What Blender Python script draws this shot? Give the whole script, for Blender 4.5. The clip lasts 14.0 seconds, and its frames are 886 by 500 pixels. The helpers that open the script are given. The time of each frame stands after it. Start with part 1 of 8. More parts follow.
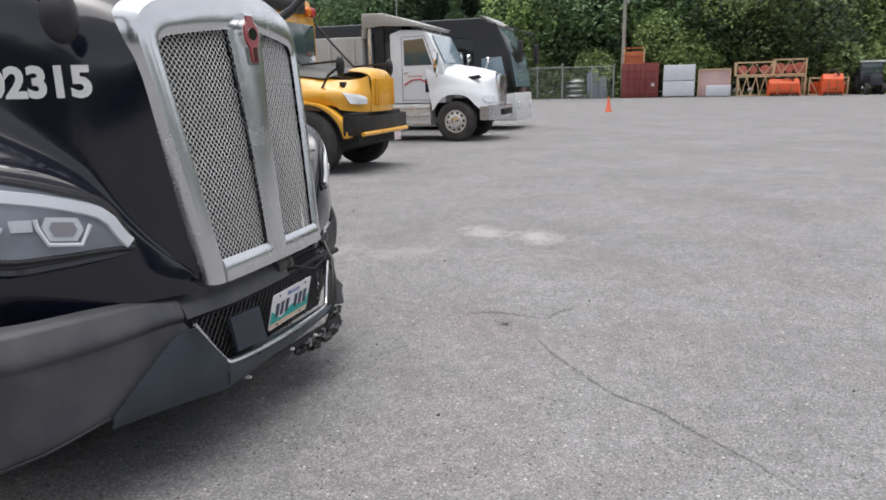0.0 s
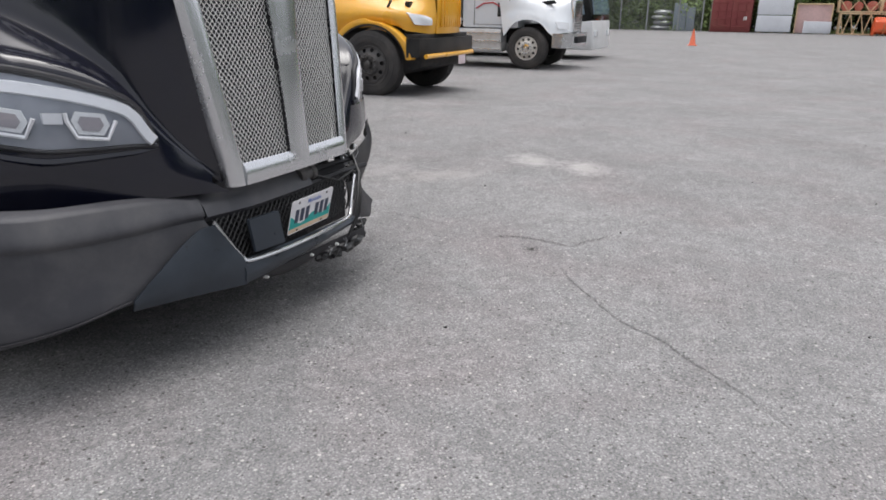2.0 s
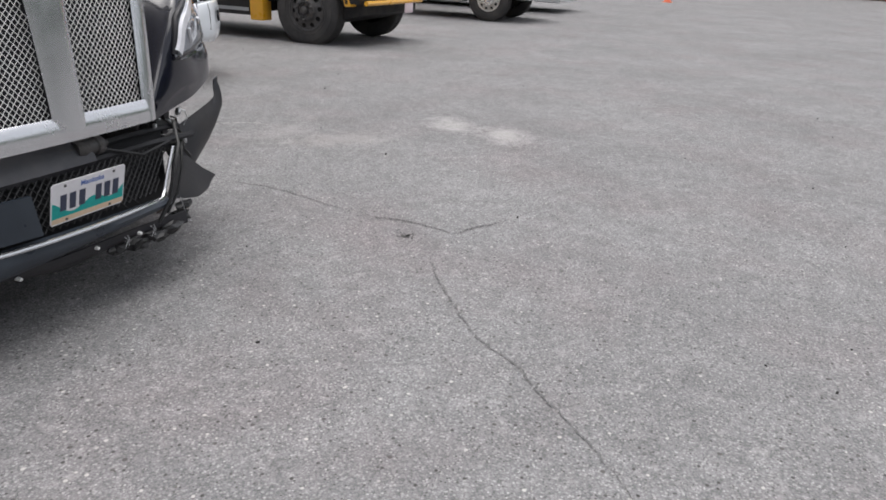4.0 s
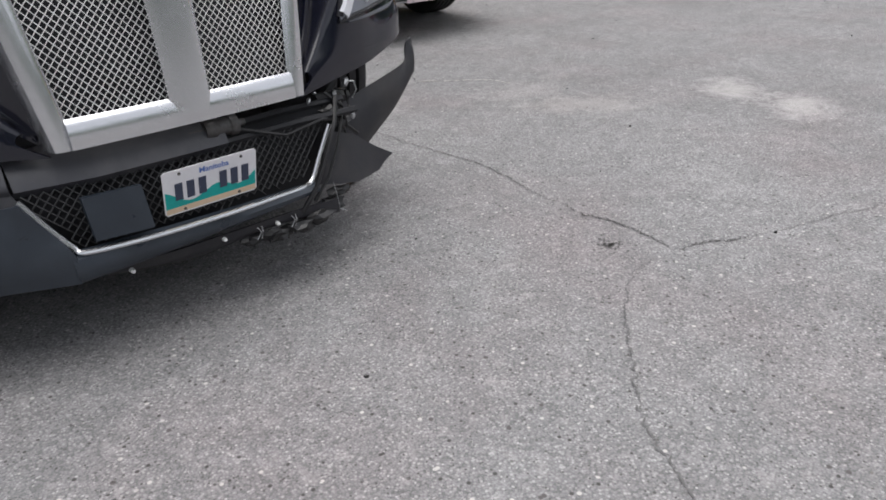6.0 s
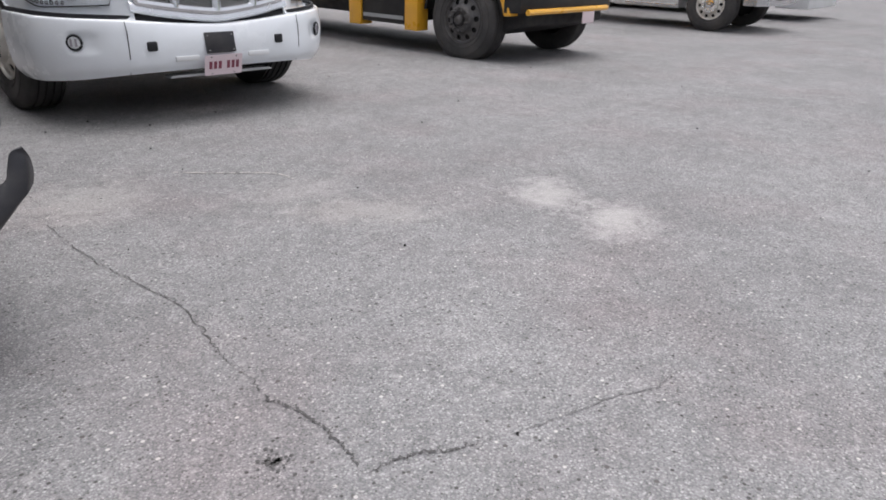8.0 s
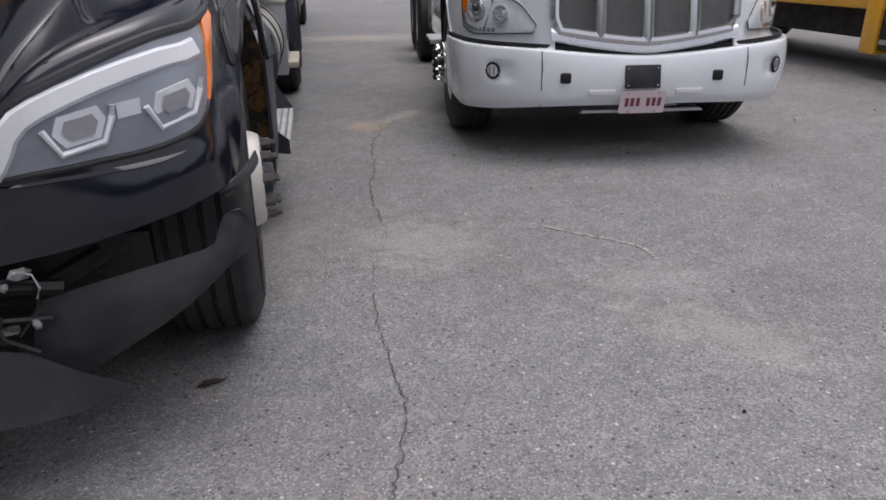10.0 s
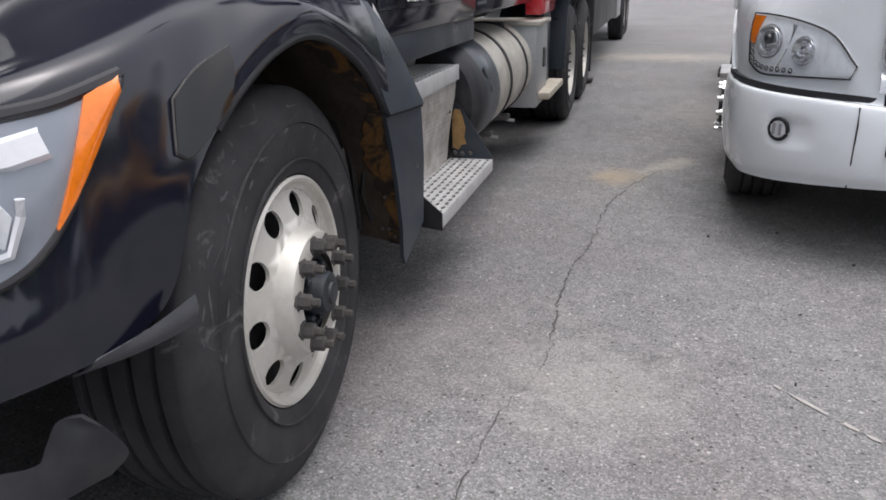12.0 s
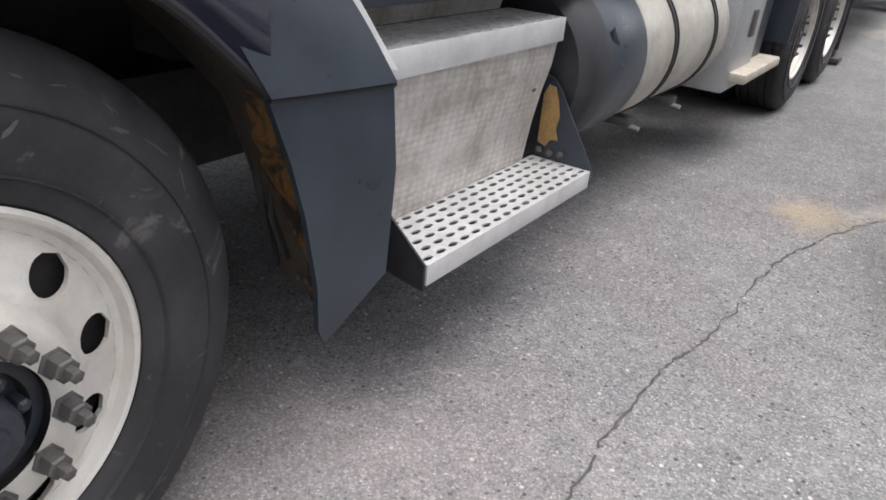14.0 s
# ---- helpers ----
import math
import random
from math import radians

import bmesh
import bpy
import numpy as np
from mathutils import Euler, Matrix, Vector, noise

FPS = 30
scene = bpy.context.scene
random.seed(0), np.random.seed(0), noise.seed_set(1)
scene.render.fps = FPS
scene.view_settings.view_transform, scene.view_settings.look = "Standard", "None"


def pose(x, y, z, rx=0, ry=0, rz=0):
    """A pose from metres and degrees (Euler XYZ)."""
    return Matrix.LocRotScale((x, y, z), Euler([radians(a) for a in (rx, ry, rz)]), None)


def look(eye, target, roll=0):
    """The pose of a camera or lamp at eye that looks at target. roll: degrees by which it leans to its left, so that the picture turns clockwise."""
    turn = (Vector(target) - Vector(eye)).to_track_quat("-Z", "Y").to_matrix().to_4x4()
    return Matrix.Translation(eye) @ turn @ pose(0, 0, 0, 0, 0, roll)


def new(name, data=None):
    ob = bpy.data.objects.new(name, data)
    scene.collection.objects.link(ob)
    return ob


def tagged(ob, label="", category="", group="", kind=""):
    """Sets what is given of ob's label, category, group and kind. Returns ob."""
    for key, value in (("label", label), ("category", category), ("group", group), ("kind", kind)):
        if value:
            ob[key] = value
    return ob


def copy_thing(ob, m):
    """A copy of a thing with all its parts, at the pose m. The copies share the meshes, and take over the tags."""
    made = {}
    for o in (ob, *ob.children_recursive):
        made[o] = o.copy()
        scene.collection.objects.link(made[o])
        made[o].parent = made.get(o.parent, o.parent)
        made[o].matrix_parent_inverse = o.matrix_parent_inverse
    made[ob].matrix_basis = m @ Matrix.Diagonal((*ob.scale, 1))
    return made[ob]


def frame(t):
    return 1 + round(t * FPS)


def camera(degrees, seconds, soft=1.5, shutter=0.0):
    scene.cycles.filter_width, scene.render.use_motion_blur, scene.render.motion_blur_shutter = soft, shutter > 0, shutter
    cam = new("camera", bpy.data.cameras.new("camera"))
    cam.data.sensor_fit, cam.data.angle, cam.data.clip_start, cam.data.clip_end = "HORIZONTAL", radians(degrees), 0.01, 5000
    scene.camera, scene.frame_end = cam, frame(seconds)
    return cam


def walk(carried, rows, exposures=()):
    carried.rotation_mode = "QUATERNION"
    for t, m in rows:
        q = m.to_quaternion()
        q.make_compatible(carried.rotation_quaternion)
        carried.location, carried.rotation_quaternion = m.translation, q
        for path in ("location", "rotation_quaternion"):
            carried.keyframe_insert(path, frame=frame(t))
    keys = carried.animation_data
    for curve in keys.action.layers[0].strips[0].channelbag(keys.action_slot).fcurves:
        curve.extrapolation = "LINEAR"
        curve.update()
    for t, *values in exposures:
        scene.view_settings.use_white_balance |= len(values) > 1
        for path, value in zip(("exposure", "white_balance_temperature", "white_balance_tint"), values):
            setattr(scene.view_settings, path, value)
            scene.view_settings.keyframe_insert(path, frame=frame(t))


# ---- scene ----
PATH = [
    (0, (-2.018, -1.246, 1.311), (-0.163, -0.651, 0.855), -1.3),
    (0.5, (-2.081, -1.15, 1.296), (-0.265, -0.505, 0.759), 0.9),
    (1, (-2.146, -1.128, 1.29), (-0.4, -0.369, 0.676), 2.2),
    (1.5, (-2.112, -1.227, 1.283), (-0.411, -0.387, 0.649), 1.3),
    (2, (-2.017, -1.477, 1.277), (-0.281, -0.723, 0.632), 0.8),
    (2.5, (-1.887, -1.572, 1.246), (-0.085, -0.986, 0.606), 1.6),
    (2.7, (-1.789, -1.583, 1.268), (0.025, -1.051, 0.613), 1.8),
    (4.8, (-1.002, -1.818, 1.266), (0.547, -0.915, 0.381), 3.1),
    (5, (-0.932, -1.779, 1.265), (0.555, -0.785, 0.369), 2.4),
    (5.5, (-0.707, -1.759, 1.245), (0.597, -0.528, 0.359), -0.5),
    (6, (-0.448, -1.759, 1.252), (0.755, -0.455, 0.328), -1.7),
    (6.5, (-0.143, -1.678, 1.232), (1.1, -0.407, 0.315), -1.6),
    (7, (0.139, -1.66, 1.253), (1.385, -0.343, 0.408), -2.5),
    (7.5, (0.454, -1.7, 1.276), (1.693, -0.338, 0.495), -2.8),
    (8, (0.793, -1.705, 1.249), (2.202, -0.521, 0.466), 1.8),
    (8.5, (1.096, -1.617, 1.246), (2.445, -0.358, 0.474), 2.1),
    (9, (1.329, -1.52, 1.267), (2.192, 0.111, 0.496), -0.5),
    (9.2, (1.395, -1.483, 1.25), (2.035, 0.255, 0.493), -1.7),
    (11.3, (2.28, -0.644, 1.317), (2.372, 1.208, 0.567), -1.0),
    (11.5, (2.306, -0.517, 1.311), (2.267, 1.34, 0.569), -1.6),
    (12, (2.341, -0.18, 1.297), (1.802, 1.606, 0.577), -1.6),
    (12.5, (2.41, 0.161, 1.294), (1.775, 1.916, 0.576), -1.1),
    (13, (2.491, 0.54, 1.314), (1.941, 2.328, 0.605), -1.2),
    (13.5, (2.518, 0.855, 1.279), (1.73, 2.524, 0.508), 0.2),
    (14, (2.423, 1.106, 1.225), (1.438, 2.594, 0.321), 4.8),
]
cam = camera(64.3, 14.0, soft=1.7)
walk(cam, [(t, look(eye, target, roll)) for t, eye, target, roll in PATH], exposures=[(0, 0.7, 6450, 11), (1.5, 0.65, 6450, 11), (2.5, 0.73, 6450, 11), (5.0, 0.5, 6450, 11), (7.0, 0.75, 6400, 11), (7.5, 0.75, 6400, 12), (8.0, 0.7, 6380, 13), (8.6, 0.3, 6350, 15), (9.2, 0.25, 6350, 15), (11.3, 0.45, 6400, 14), (12.0, 0.75, 6400, 12), (12.5, 1.2, 6400, 12), (13.0, 1.1, 6400, 12), (13.5, 0.95, 6400, 12), (14.0, 1.22, 6450, 12)])

# ---- light: a bright overcast sky ----
world = bpy.data.worlds.new("overcast_sky")
scene.world = world
world.use_nodes = True
wn = world.node_tree.nodes
wl = world.node_tree.links
sky = wn.new("ShaderNodeTexSky")
sky.sky_type = "NISHITA"
sky.sun_disc = False
sky.sun_elevation = radians(78)
sky.sun_rotation = radians(37)
sky.air_density, sky.dust_density, sky.ozone_density = 1.0, 4.0, 1.0
grey = wn.new("ShaderNodeHueSaturation")
grey.inputs["Saturation"].default_value = 0.22
wl.new(sky.outputs[0], grey.inputs["Color"])
wl.new(grey.outputs[0], wn["Background"].inputs["Color"])
wn["Background"].inputs["Strength"].default_value = 0.14
sun = new("sun", bpy.data.lights.new("sun", "SUN"))
sun.data.energy, sun.data.angle, sun.data.color = 1.05, radians(55), (1.0, 0.97, 0.93)
sun.matrix_world = look((1.5, -2.5, 12.0), (0, 0, 0))

# ---- materials ----
MATS = {}


def mat(name, col, rough=0.5, metal=0.0, var=0.18, scale=3.0, fine=90.0, bump=0.08, dirt=None, amount=0.0,
        dirt_scale=2.2, coat=0.0, spread=0.15, per_object=0.0):
    """A surface with variation at two scales, fine relief and, if wanted, a layer of dirt."""
    m = bpy.data.materials.new(name)
    m.use_nodes = True
    n, l = m.node_tree.nodes, m.node_tree.links
    b = n["Principled BSDF"]
    tc = n.new("ShaderNodeTexCoord")
    big, small = n.new("ShaderNodeTexNoise"), n.new("ShaderNodeTexNoise")
    for node, s, d in ((big, scale, 5), (small, fine, 3)):
        node.inputs["Scale"].default_value, node.inputs["Detail"].default_value = s, d
        l.new(tc.outputs["Object"], node.inputs["Vector"])
    add = n.new("ShaderNodeMath")
    add.operation = "ADD"
    l.new(big.outputs["Fac"], add.inputs[0])
    l.new(small.outputs["Fac"], add.inputs[1])
    rng = n.new("ShaderNodeMapRange")
    rng.inputs["From Min"].default_value, rng.inputs["From Max"].default_value = 0.6, 1.4
    rng.inputs["To Min"].default_value, rng.inputs["To Max"].default_value = 1 - var, 1 + var
    l.new(add.outputs[0], rng.inputs["Value"])
    mul = n.new("ShaderNodeVectorMath")
    mul.operation = "SCALE"
    mul.inputs[0].default_value = col
    l.new(rng.outputs[0], mul.inputs["Scale"])
    last = mul.outputs["Vector"]
    if per_object:
        info, hsv, r2 = n.new("ShaderNodeObjectInfo"), n.new("ShaderNodeHueSaturation"), n.new("ShaderNodeMapRange")
        r2.inputs["To Min"].default_value, r2.inputs["To Max"].default_value = 1 - per_object, 1 + per_object
        l.new(info.outputs["Random"], r2.inputs["Value"])
        l.new(r2.outputs[0], hsv.inputs["Value"])
        l.new(last, hsv.inputs["Color"])
        last = hsv.outputs["Color"]
    ro = n.new("ShaderNodeMapRange")
    ro.inputs["From Min"].default_value, ro.inputs["From Max"].default_value = 0.3, 0.7
    ro.inputs["To Min"].default_value, ro.inputs["To Max"].default_value = max(0.02, rough - spread * rough), min(1, rough + spread * rough)
    l.new(big.outputs["Fac"], ro.inputs["Value"])
    rough_out = ro.outputs[0]
    if dirt:
        dn, ramp, mix, mr = n.new("ShaderNodeTexNoise"), n.new("ShaderNodeValToRGB"), n.new("ShaderNodeMix"), n.new("ShaderNodeMix")
        dn.inputs["Scale"].default_value, dn.inputs["Detail"].default_value, dn.inputs["Roughness"].default_value = dirt_scale, 8, 0.65
        l.new(tc.outputs["Object"], dn.inputs["Vector"])
        ramp.color_ramp.elements[0].position, ramp.color_ramp.elements[1].position = 0.42, 0.75
        ramp.color_ramp.elements[1].color = (amount, amount, amount, 1)
        l.new(dn.outputs["Fac"], ramp.inputs[0])
        mix.data_type = "RGBA"
        l.new(ramp.outputs[0], mix.inputs[0])
        l.new(last, mix.inputs[6])
        mix.inputs[7].default_value = (*dirt, 1)
        last = mix.outputs[2]
        l.new(ramp.outputs[0], mr.inputs[0])
        l.new(rough_out, mr.inputs[2])
        mr.inputs[3].default_value = 0.85
        rough_out = mr.outputs[0]
    l.new(last, b.inputs["Base Color"])
    l.new(rough_out, b.inputs["Roughness"])
    b.inputs["Metallic"].default_value = metal
    b.inputs["Coat Weight"].default_value = coat
    b.inputs["Coat Roughness"].default_value = 0.04
    if bump:
        bp = n.new("ShaderNodeBump")
        bp.inputs["Strength"].default_value, bp.inputs["Distance"].default_value = bump, 0.004
        l.new(small.outputs["Fac"], bp.inputs["Height"])
        l.new(bp.outputs[0], b.inputs["Normal"])
    MATS[name] = m
    return m


def clear(name, tint=(1, 1, 1), rough=0.03, ior=1.5):
    """A thin clear pane or lens: it lets light through and gleams at grazing angles."""
    m = bpy.data.materials.new(name)
    m.use_nodes = True
    n, l = m.node_tree.nodes, m.node_tree.links
    n.remove(n["Principled BSDF"])
    tr, gl, fr, mx = n.new("ShaderNodeBsdfTransparent"), n.new("ShaderNodeBsdfGlossy"), n.new("ShaderNodeLayerWeight"), n.new("ShaderNodeMixShader")
    pw, ad = n.new("ShaderNodeMath"), n.new("ShaderNodeMath")
    base = ((ior - 1) / (ior + 1)) ** 2
    pw.operation, pw.inputs[1].default_value = "POWER", 5.0
    ad.operation, ad.inputs[1].default_value, ad.inputs[2].default_value = "MULTIPLY_ADD", 1 - base, base
    tr.inputs[0].default_value = (*tint, 1)
    gl.inputs["Roughness"].default_value = rough
    fr.inputs["Blend"].default_value = 0.5
    l.new(fr.outputs["Facing"], pw.inputs[0])
    l.new(pw.outputs[0], ad.inputs[0])
    l.new(ad.outputs[0], mx.inputs[0])
    l.new(tr.outputs[0], mx.inputs[1])
    l.new(gl.outputs[0], mx.inputs[2])
    l.new(mx.outputs[0], n["Material Output"].inputs[0])
    MATS[name] = m
    return m


DUST = (0.23, 0.2, 0.17)
mat("black_paint", (0.0062, 0.0072, 0.016), 0.1, var=0.1, fine=300, bump=0.006, dirt=DUST, amount=0.035, dirt_scale=5)
mat("grey_plastic", (0.045, 0.046, 0.055), 0.48, var=0.14, fine=500, bump=0.12, dirt=(0.14, 0.137, 0.14), amount=0.55, dirt_scale=4)
mat("dark_plastic", (0.0135, 0.0138, 0.0185), 0.5, var=0.2, fine=400, bump=0.1, dirt=DUST, amount=0.12, dirt_scale=6)
mat("slate_plastic", (0.024, 0.031, 0.042), 0.3, var=0.3, scale=6, fine=500, bump=0.04, dirt=(0.062, 0.076, 0.094), amount=0.35, dirt_scale=5)
mat("underside", (0.0105, 0.0105, 0.0125), 0.75, var=0.4, fine=60, bump=0.3, dirt=(0.07, 0.06, 0.05), amount=0.6, dirt_scale=7)
mat("ochre_primer", (0.32, 0.19, 0.07), 0.75, var=0.3, scale=14, fine=90, bump=0.2, dirt=(0.12, 0.08, 0.04), amount=0.5, dirt_scale=12)
mat("rusty_liner", (0.17, 0.08, 0.018), 0.7, var=0.4, scale=9, fine=60, bump=0.25, dirt=(0.02, 0.016, 0.013), amount=1.0, dirt_scale=4.5)
mat("brown_liner", (0.035, 0.026, 0.019), 0.8, var=0.4, scale=6, fine=60, bump=0.3, dirt=(0.11, 0.09, 0.07), amount=0.6, dirt_scale=5)
mat("satin_silver", (0.72, 0.73, 0.75), 0.2, 0.92, var=0.05, fine=200, bump=0.004, dirt=(0.45, 0.45, 0.46), amount=0.2, dirt_scale=5)
mat("bright_wire", (0.78, 0.78, 0.77), 0.4, 0.15, var=0.2, bump=0.0)
mat("chrome", (0.8, 0.8, 0.8), 0.08, 1.0, var=0.05, bump=0.0)
mat("black_wire", (0.012, 0.012, 0.013), 0.45, var=0.2, bump=0.0)
mat("rubber", (0.0165, 0.016, 0.0185), 0.72, var=0.25, scale=7, fine=120, bump=0.12, dirt=(0.085, 0.08, 0.084), amount=0.42, dirt_scale=5)
mat("dusty_rubber", (0.042, 0.04, 0.04), 0.85, var=0.2, scale=7, fine=120, bump=0.12, dirt=(0.13, 0.12, 0.11), amount=0.5)
mat("wheel_alloy", (0.66, 0.64, 0.6), 0.5, 0.5, var=0.08, fine=300, bump=0.02, dirt=(0.36, 0.32, 0.26), amount=0.45, dirt_scale=7)
mat("dark_steel", (0.115, 0.112, 0.113), 0.5, 0.55, var=0.3, fine=80, bump=0.15, dirt=(0.09, 0.075, 0.06), amount=0.6, dirt_scale=14)
mat("hub_grease", (0.03, 0.038, 0.054), 0.4, 0.4, var=0.4, fine=60, bump=0.3, dirt=(0.07, 0.06, 0.05), amount=0.7, dirt_scale=12)
mat("alloy_plate", (0.6, 0.58, 0.55), 0.45, 0.5, var=0.12, fine=120, bump=0.06, dirt=(0.3, 0.26, 0.21), amount=0.85, dirt_scale=6)
mat("tread_alloy", (0.68, 0.68, 0.68), 0.42, 0.5, var=0.1, fine=200, bump=0.05, dirt=(0.32, 0.3, 0.27), amount=0.45, dirt_scale=7)
mat("tank_alloy", (0.55, 0.53, 0.48), 0.42, 0.55, var=0.1, scale=2, fine=60, bump=0.04, dirt=(0.27, 0.24, 0.19), amount=0.75, dirt_scale=2.6)
mat("dusty_alloy", (0.52, 0.47, 0.39), 0.6, 0.15, var=0.3, scale=8, fine=90, bump=0.2, dirt=(0.3, 0.26, 0.2), amount=0.5, dirt_scale=9)
mat("weathered_wood", (0.42, 0.34, 0.24), 0.8, var=0.3, scale=5, fine=60, bump=0.25)
mat("white_paint", (0.81, 0.845, 0.885), 0.2, var=0.03, fine=300, bump=0.01, dirt=(0.5, 0.49, 0.46), amount=0.18, dirt_scale=3, coat=0.7)
mat("coach_white", (0.7, 0.71, 0.72), 0.35, var=0.05, dirt=(0.45, 0.43, 0.4), amount=0.3)
mat("bus_yellow", (0.82, 0.41, 0.025), 0.3, var=0.06, fine=300, bump=0.01, dirt=(0.3, 0.18, 0.06), amount=0.25, dirt_scale=3, coat=0.5)
mat("coach_black", (0.006, 0.006, 0.007), 0.12, var=0.1, bump=0.01, dirt=DUST, amount=0.04)
mat("bus_black", (0.008, 0.008, 0.009), 0.4, var=0.2, bump=0.03, dirt=DUST, amount=0.12)
mat("amber_lens", (0.85, 0.2, 0.01), 0.12, var=0.12, scale=20, bump=0.03, coat=1.0)
mat("amber_bright", (0.95, 0.3, 0.01), 0.15, var=0.08, scale=20, bump=0.0, coat=1.0)
mat("tar_and_rim_grey", (0.075, 0.072, 0.07), 0.9, var=0.3)
mat("mesh_grey", (0.28, 0.285, 0.29), 0.4, 0.6, var=0.2, bump=0.0)
mat("pale_scuff", (0.085, 0.081, 0.084), 0.9, var=0.4, scale=25, fine=200, bump=0.2)
mat("lamp_chrome", (0.9, 0.91, 0.94), 0.16, 0.75, var=0.1, scale=30, fine=200, bump=0.05)
mat("lamp_soft", (0.78, 0.79, 0.82), 0.3, 0.0, var=0.1, bump=0.0)
mat("lamp_grey", (0.33, 0.31, 0.34), 0.12, var=0.1, bump=0.0, coat=0.8)
mat("lamp_white", (0.74, 0.75, 0.79), 0.25, var=0.05, bump=0.0, coat=0.6)
mat("lamp_bright", (0.9, 0.92, 0.95), 0.3, 0.0, var=0.12, scale=25, bump=0.04)
mat("lamp_housing", (0.27, 0.285, 0.325), 0.35, 0.2, var=0.16, scale=9, fine=14, bump=0.0, coat=0.3)
mat("lamp_mirror", (0.84, 0.86, 0.89), 0.22, 0.25, var=0.1, bump=0.0)
mat("lamp_dark", (0.02, 0.021, 0.025), 0.2, var=0.1, bump=0.0, coat=0.6)
clear("lens", (0.95, 0.965, 0.98), ior=1.42)
clear("clear_glass", (0.5, 0.58, 0.6))
# Near-black; also stands for shade in openings, gaps and under treads.
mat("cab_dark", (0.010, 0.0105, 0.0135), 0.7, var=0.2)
mat("tinted_glass", (0.012, 0.016, 0.018), 0.08, var=0.05, bump=0.0)
mat("window_glass", (0.07, 0.1, 0.105), 0.06, var=0.1, bump=0.0, coat=1.0)
# The pale blue base colour carries the sky's reflection in these panes.
mat("coach_glass", (0.2, 0.28, 0.33), 0.12, var=0.3, scale=0.8, bump=0.0, coat=1.0)
mat("red_load", (0.62, 0.16, 0.11), 0.55, var=0.35, scale=3, fine=20, bump=0.2, dirt=(0.5, 0.34, 0.27), amount=0.7, dirt_scale=3)
mat("letter_white", (0.78, 0.78, 0.76), 0.5, var=0.06, bump=0.0)
mat("plate_white", (0.78, 0.77, 0.8), 0.4, var=0.05, bump=0.0)
mat("plate_teal", (0.0, 0.36, 0.33), 0.4, var=0.12, scale=14, bump=0.0)
mat("plate_tan", (0.68, 0.52, 0.36), 0.4, var=0.08, bump=0.0)
mat("plate_ink", (0.04, 0.05, 0.09), 0.5, var=0.1, bump=0.0)
mat("plate_blue", (0.12, 0.2, 0.5), 0.5, var=0.1, bump=0.0)
mat("plate_pink", (0.72, 0.6, 0.63), 0.4, var=0.04, bump=0.0)
mat("plate_red", (0.22, 0.05, 0.08), 0.5, var=0.1, bump=0.0)
mat("badge_red", (0.3, 0.035, 0.045), 0.3, var=0.1, bump=0.0, coat=0.5)
mat("tail_red", (0.5, 0.03, 0.04), 0.25, var=0.1, bump=0.0, coat=0.6)
mat("container_red", (0.24, 0.045, 0.045), 0.6, var=0.2, scale=1.2, fine=30, bump=0.05, dirt=(0.2, 0.11, 0.08), amount=0.5, dirt_scale=1.2)
mat("machine_orange", (0.75, 0.1, 0.02), 0.45, var=0.15, bump=0.02, dirt=(0.25, 0.12, 0.07), amount=0.3)
mat("frame_cream", (0.68, 0.5, 0.3), 0.6, var=0.15, bump=0.05)
mat("crate_orange", (0.5, 0.14, 0.05), 0.6, var=0.2, bump=0.05)
mat("wrap_white", (0.72, 0.74, 0.78), 0.45, var=0.1, scale=1.5, fine=15, bump=0.35)
mat("wrap_pink", (0.62, 0.42, 0.4), 0.5, var=0.2, scale=1.5, fine=15, bump=0.3)
mat("galvanised", (0.45, 0.46, 0.47), 0.45, 0.7, var=0.15, bump=0.05)
mat("fence_sheet", (0.32, 0.37, 0.42), 0.5, 0.3, var=0.15, bump=0.05)
mat("cone_orange", (0.8, 0.18, 0.09), 0.5, var=0.08, bump=0.0)
mat("tractor_dark", (0.03, 0.035, 0.05), 0.35, var=0.2, bump=0.02, dirt=DUST, amount=0.3)
mat("pole_wood", (0.42, 0.39, 0.35), 0.85, var=0.25, scale=2, fine=30, bump=0.3)
mat("bark", (0.1, 0.085, 0.065), 0.9, var=0.35, scale=4, fine=30, bump=0.5)
mat("dump_body", (0.42, 0.42, 0.41), 0.5, 0.3, var=0.15, dirt=(0.26, 0.22, 0.17), amount=0.6, dirt_scale=1.5)
mat("trailer_dark", (0.02, 0.022, 0.027), 0.4, var=0.2, fine=40, bump=0.05, dirt=(0.12, 0.11, 0.1), amount=0.3)
mat("dry_leaf", (0.035, 0.022, 0.014), 0.8, var=0.3)
mat("pebble", (0.2, 0.19, 0.18), 0.85, var=0.4, scale=40, bump=0.2)
mat("crumb_dark", (0.035, 0.033, 0.032), 0.9, var=0.3)
mat("crack_faint", (0.125, 0.122, 0.122), 0.95, var=0.3, scale=30, fine=200, bump=0.4)
mat("crack_dark", (0.07, 0.067, 0.066), 0.95, var=0.35, scale=30, fine=200, bump=0.4)
mat("pale_dust", (0.37, 0.35, 0.33), 0.95, var=0.2, scale=20, fine=200, bump=0.2)


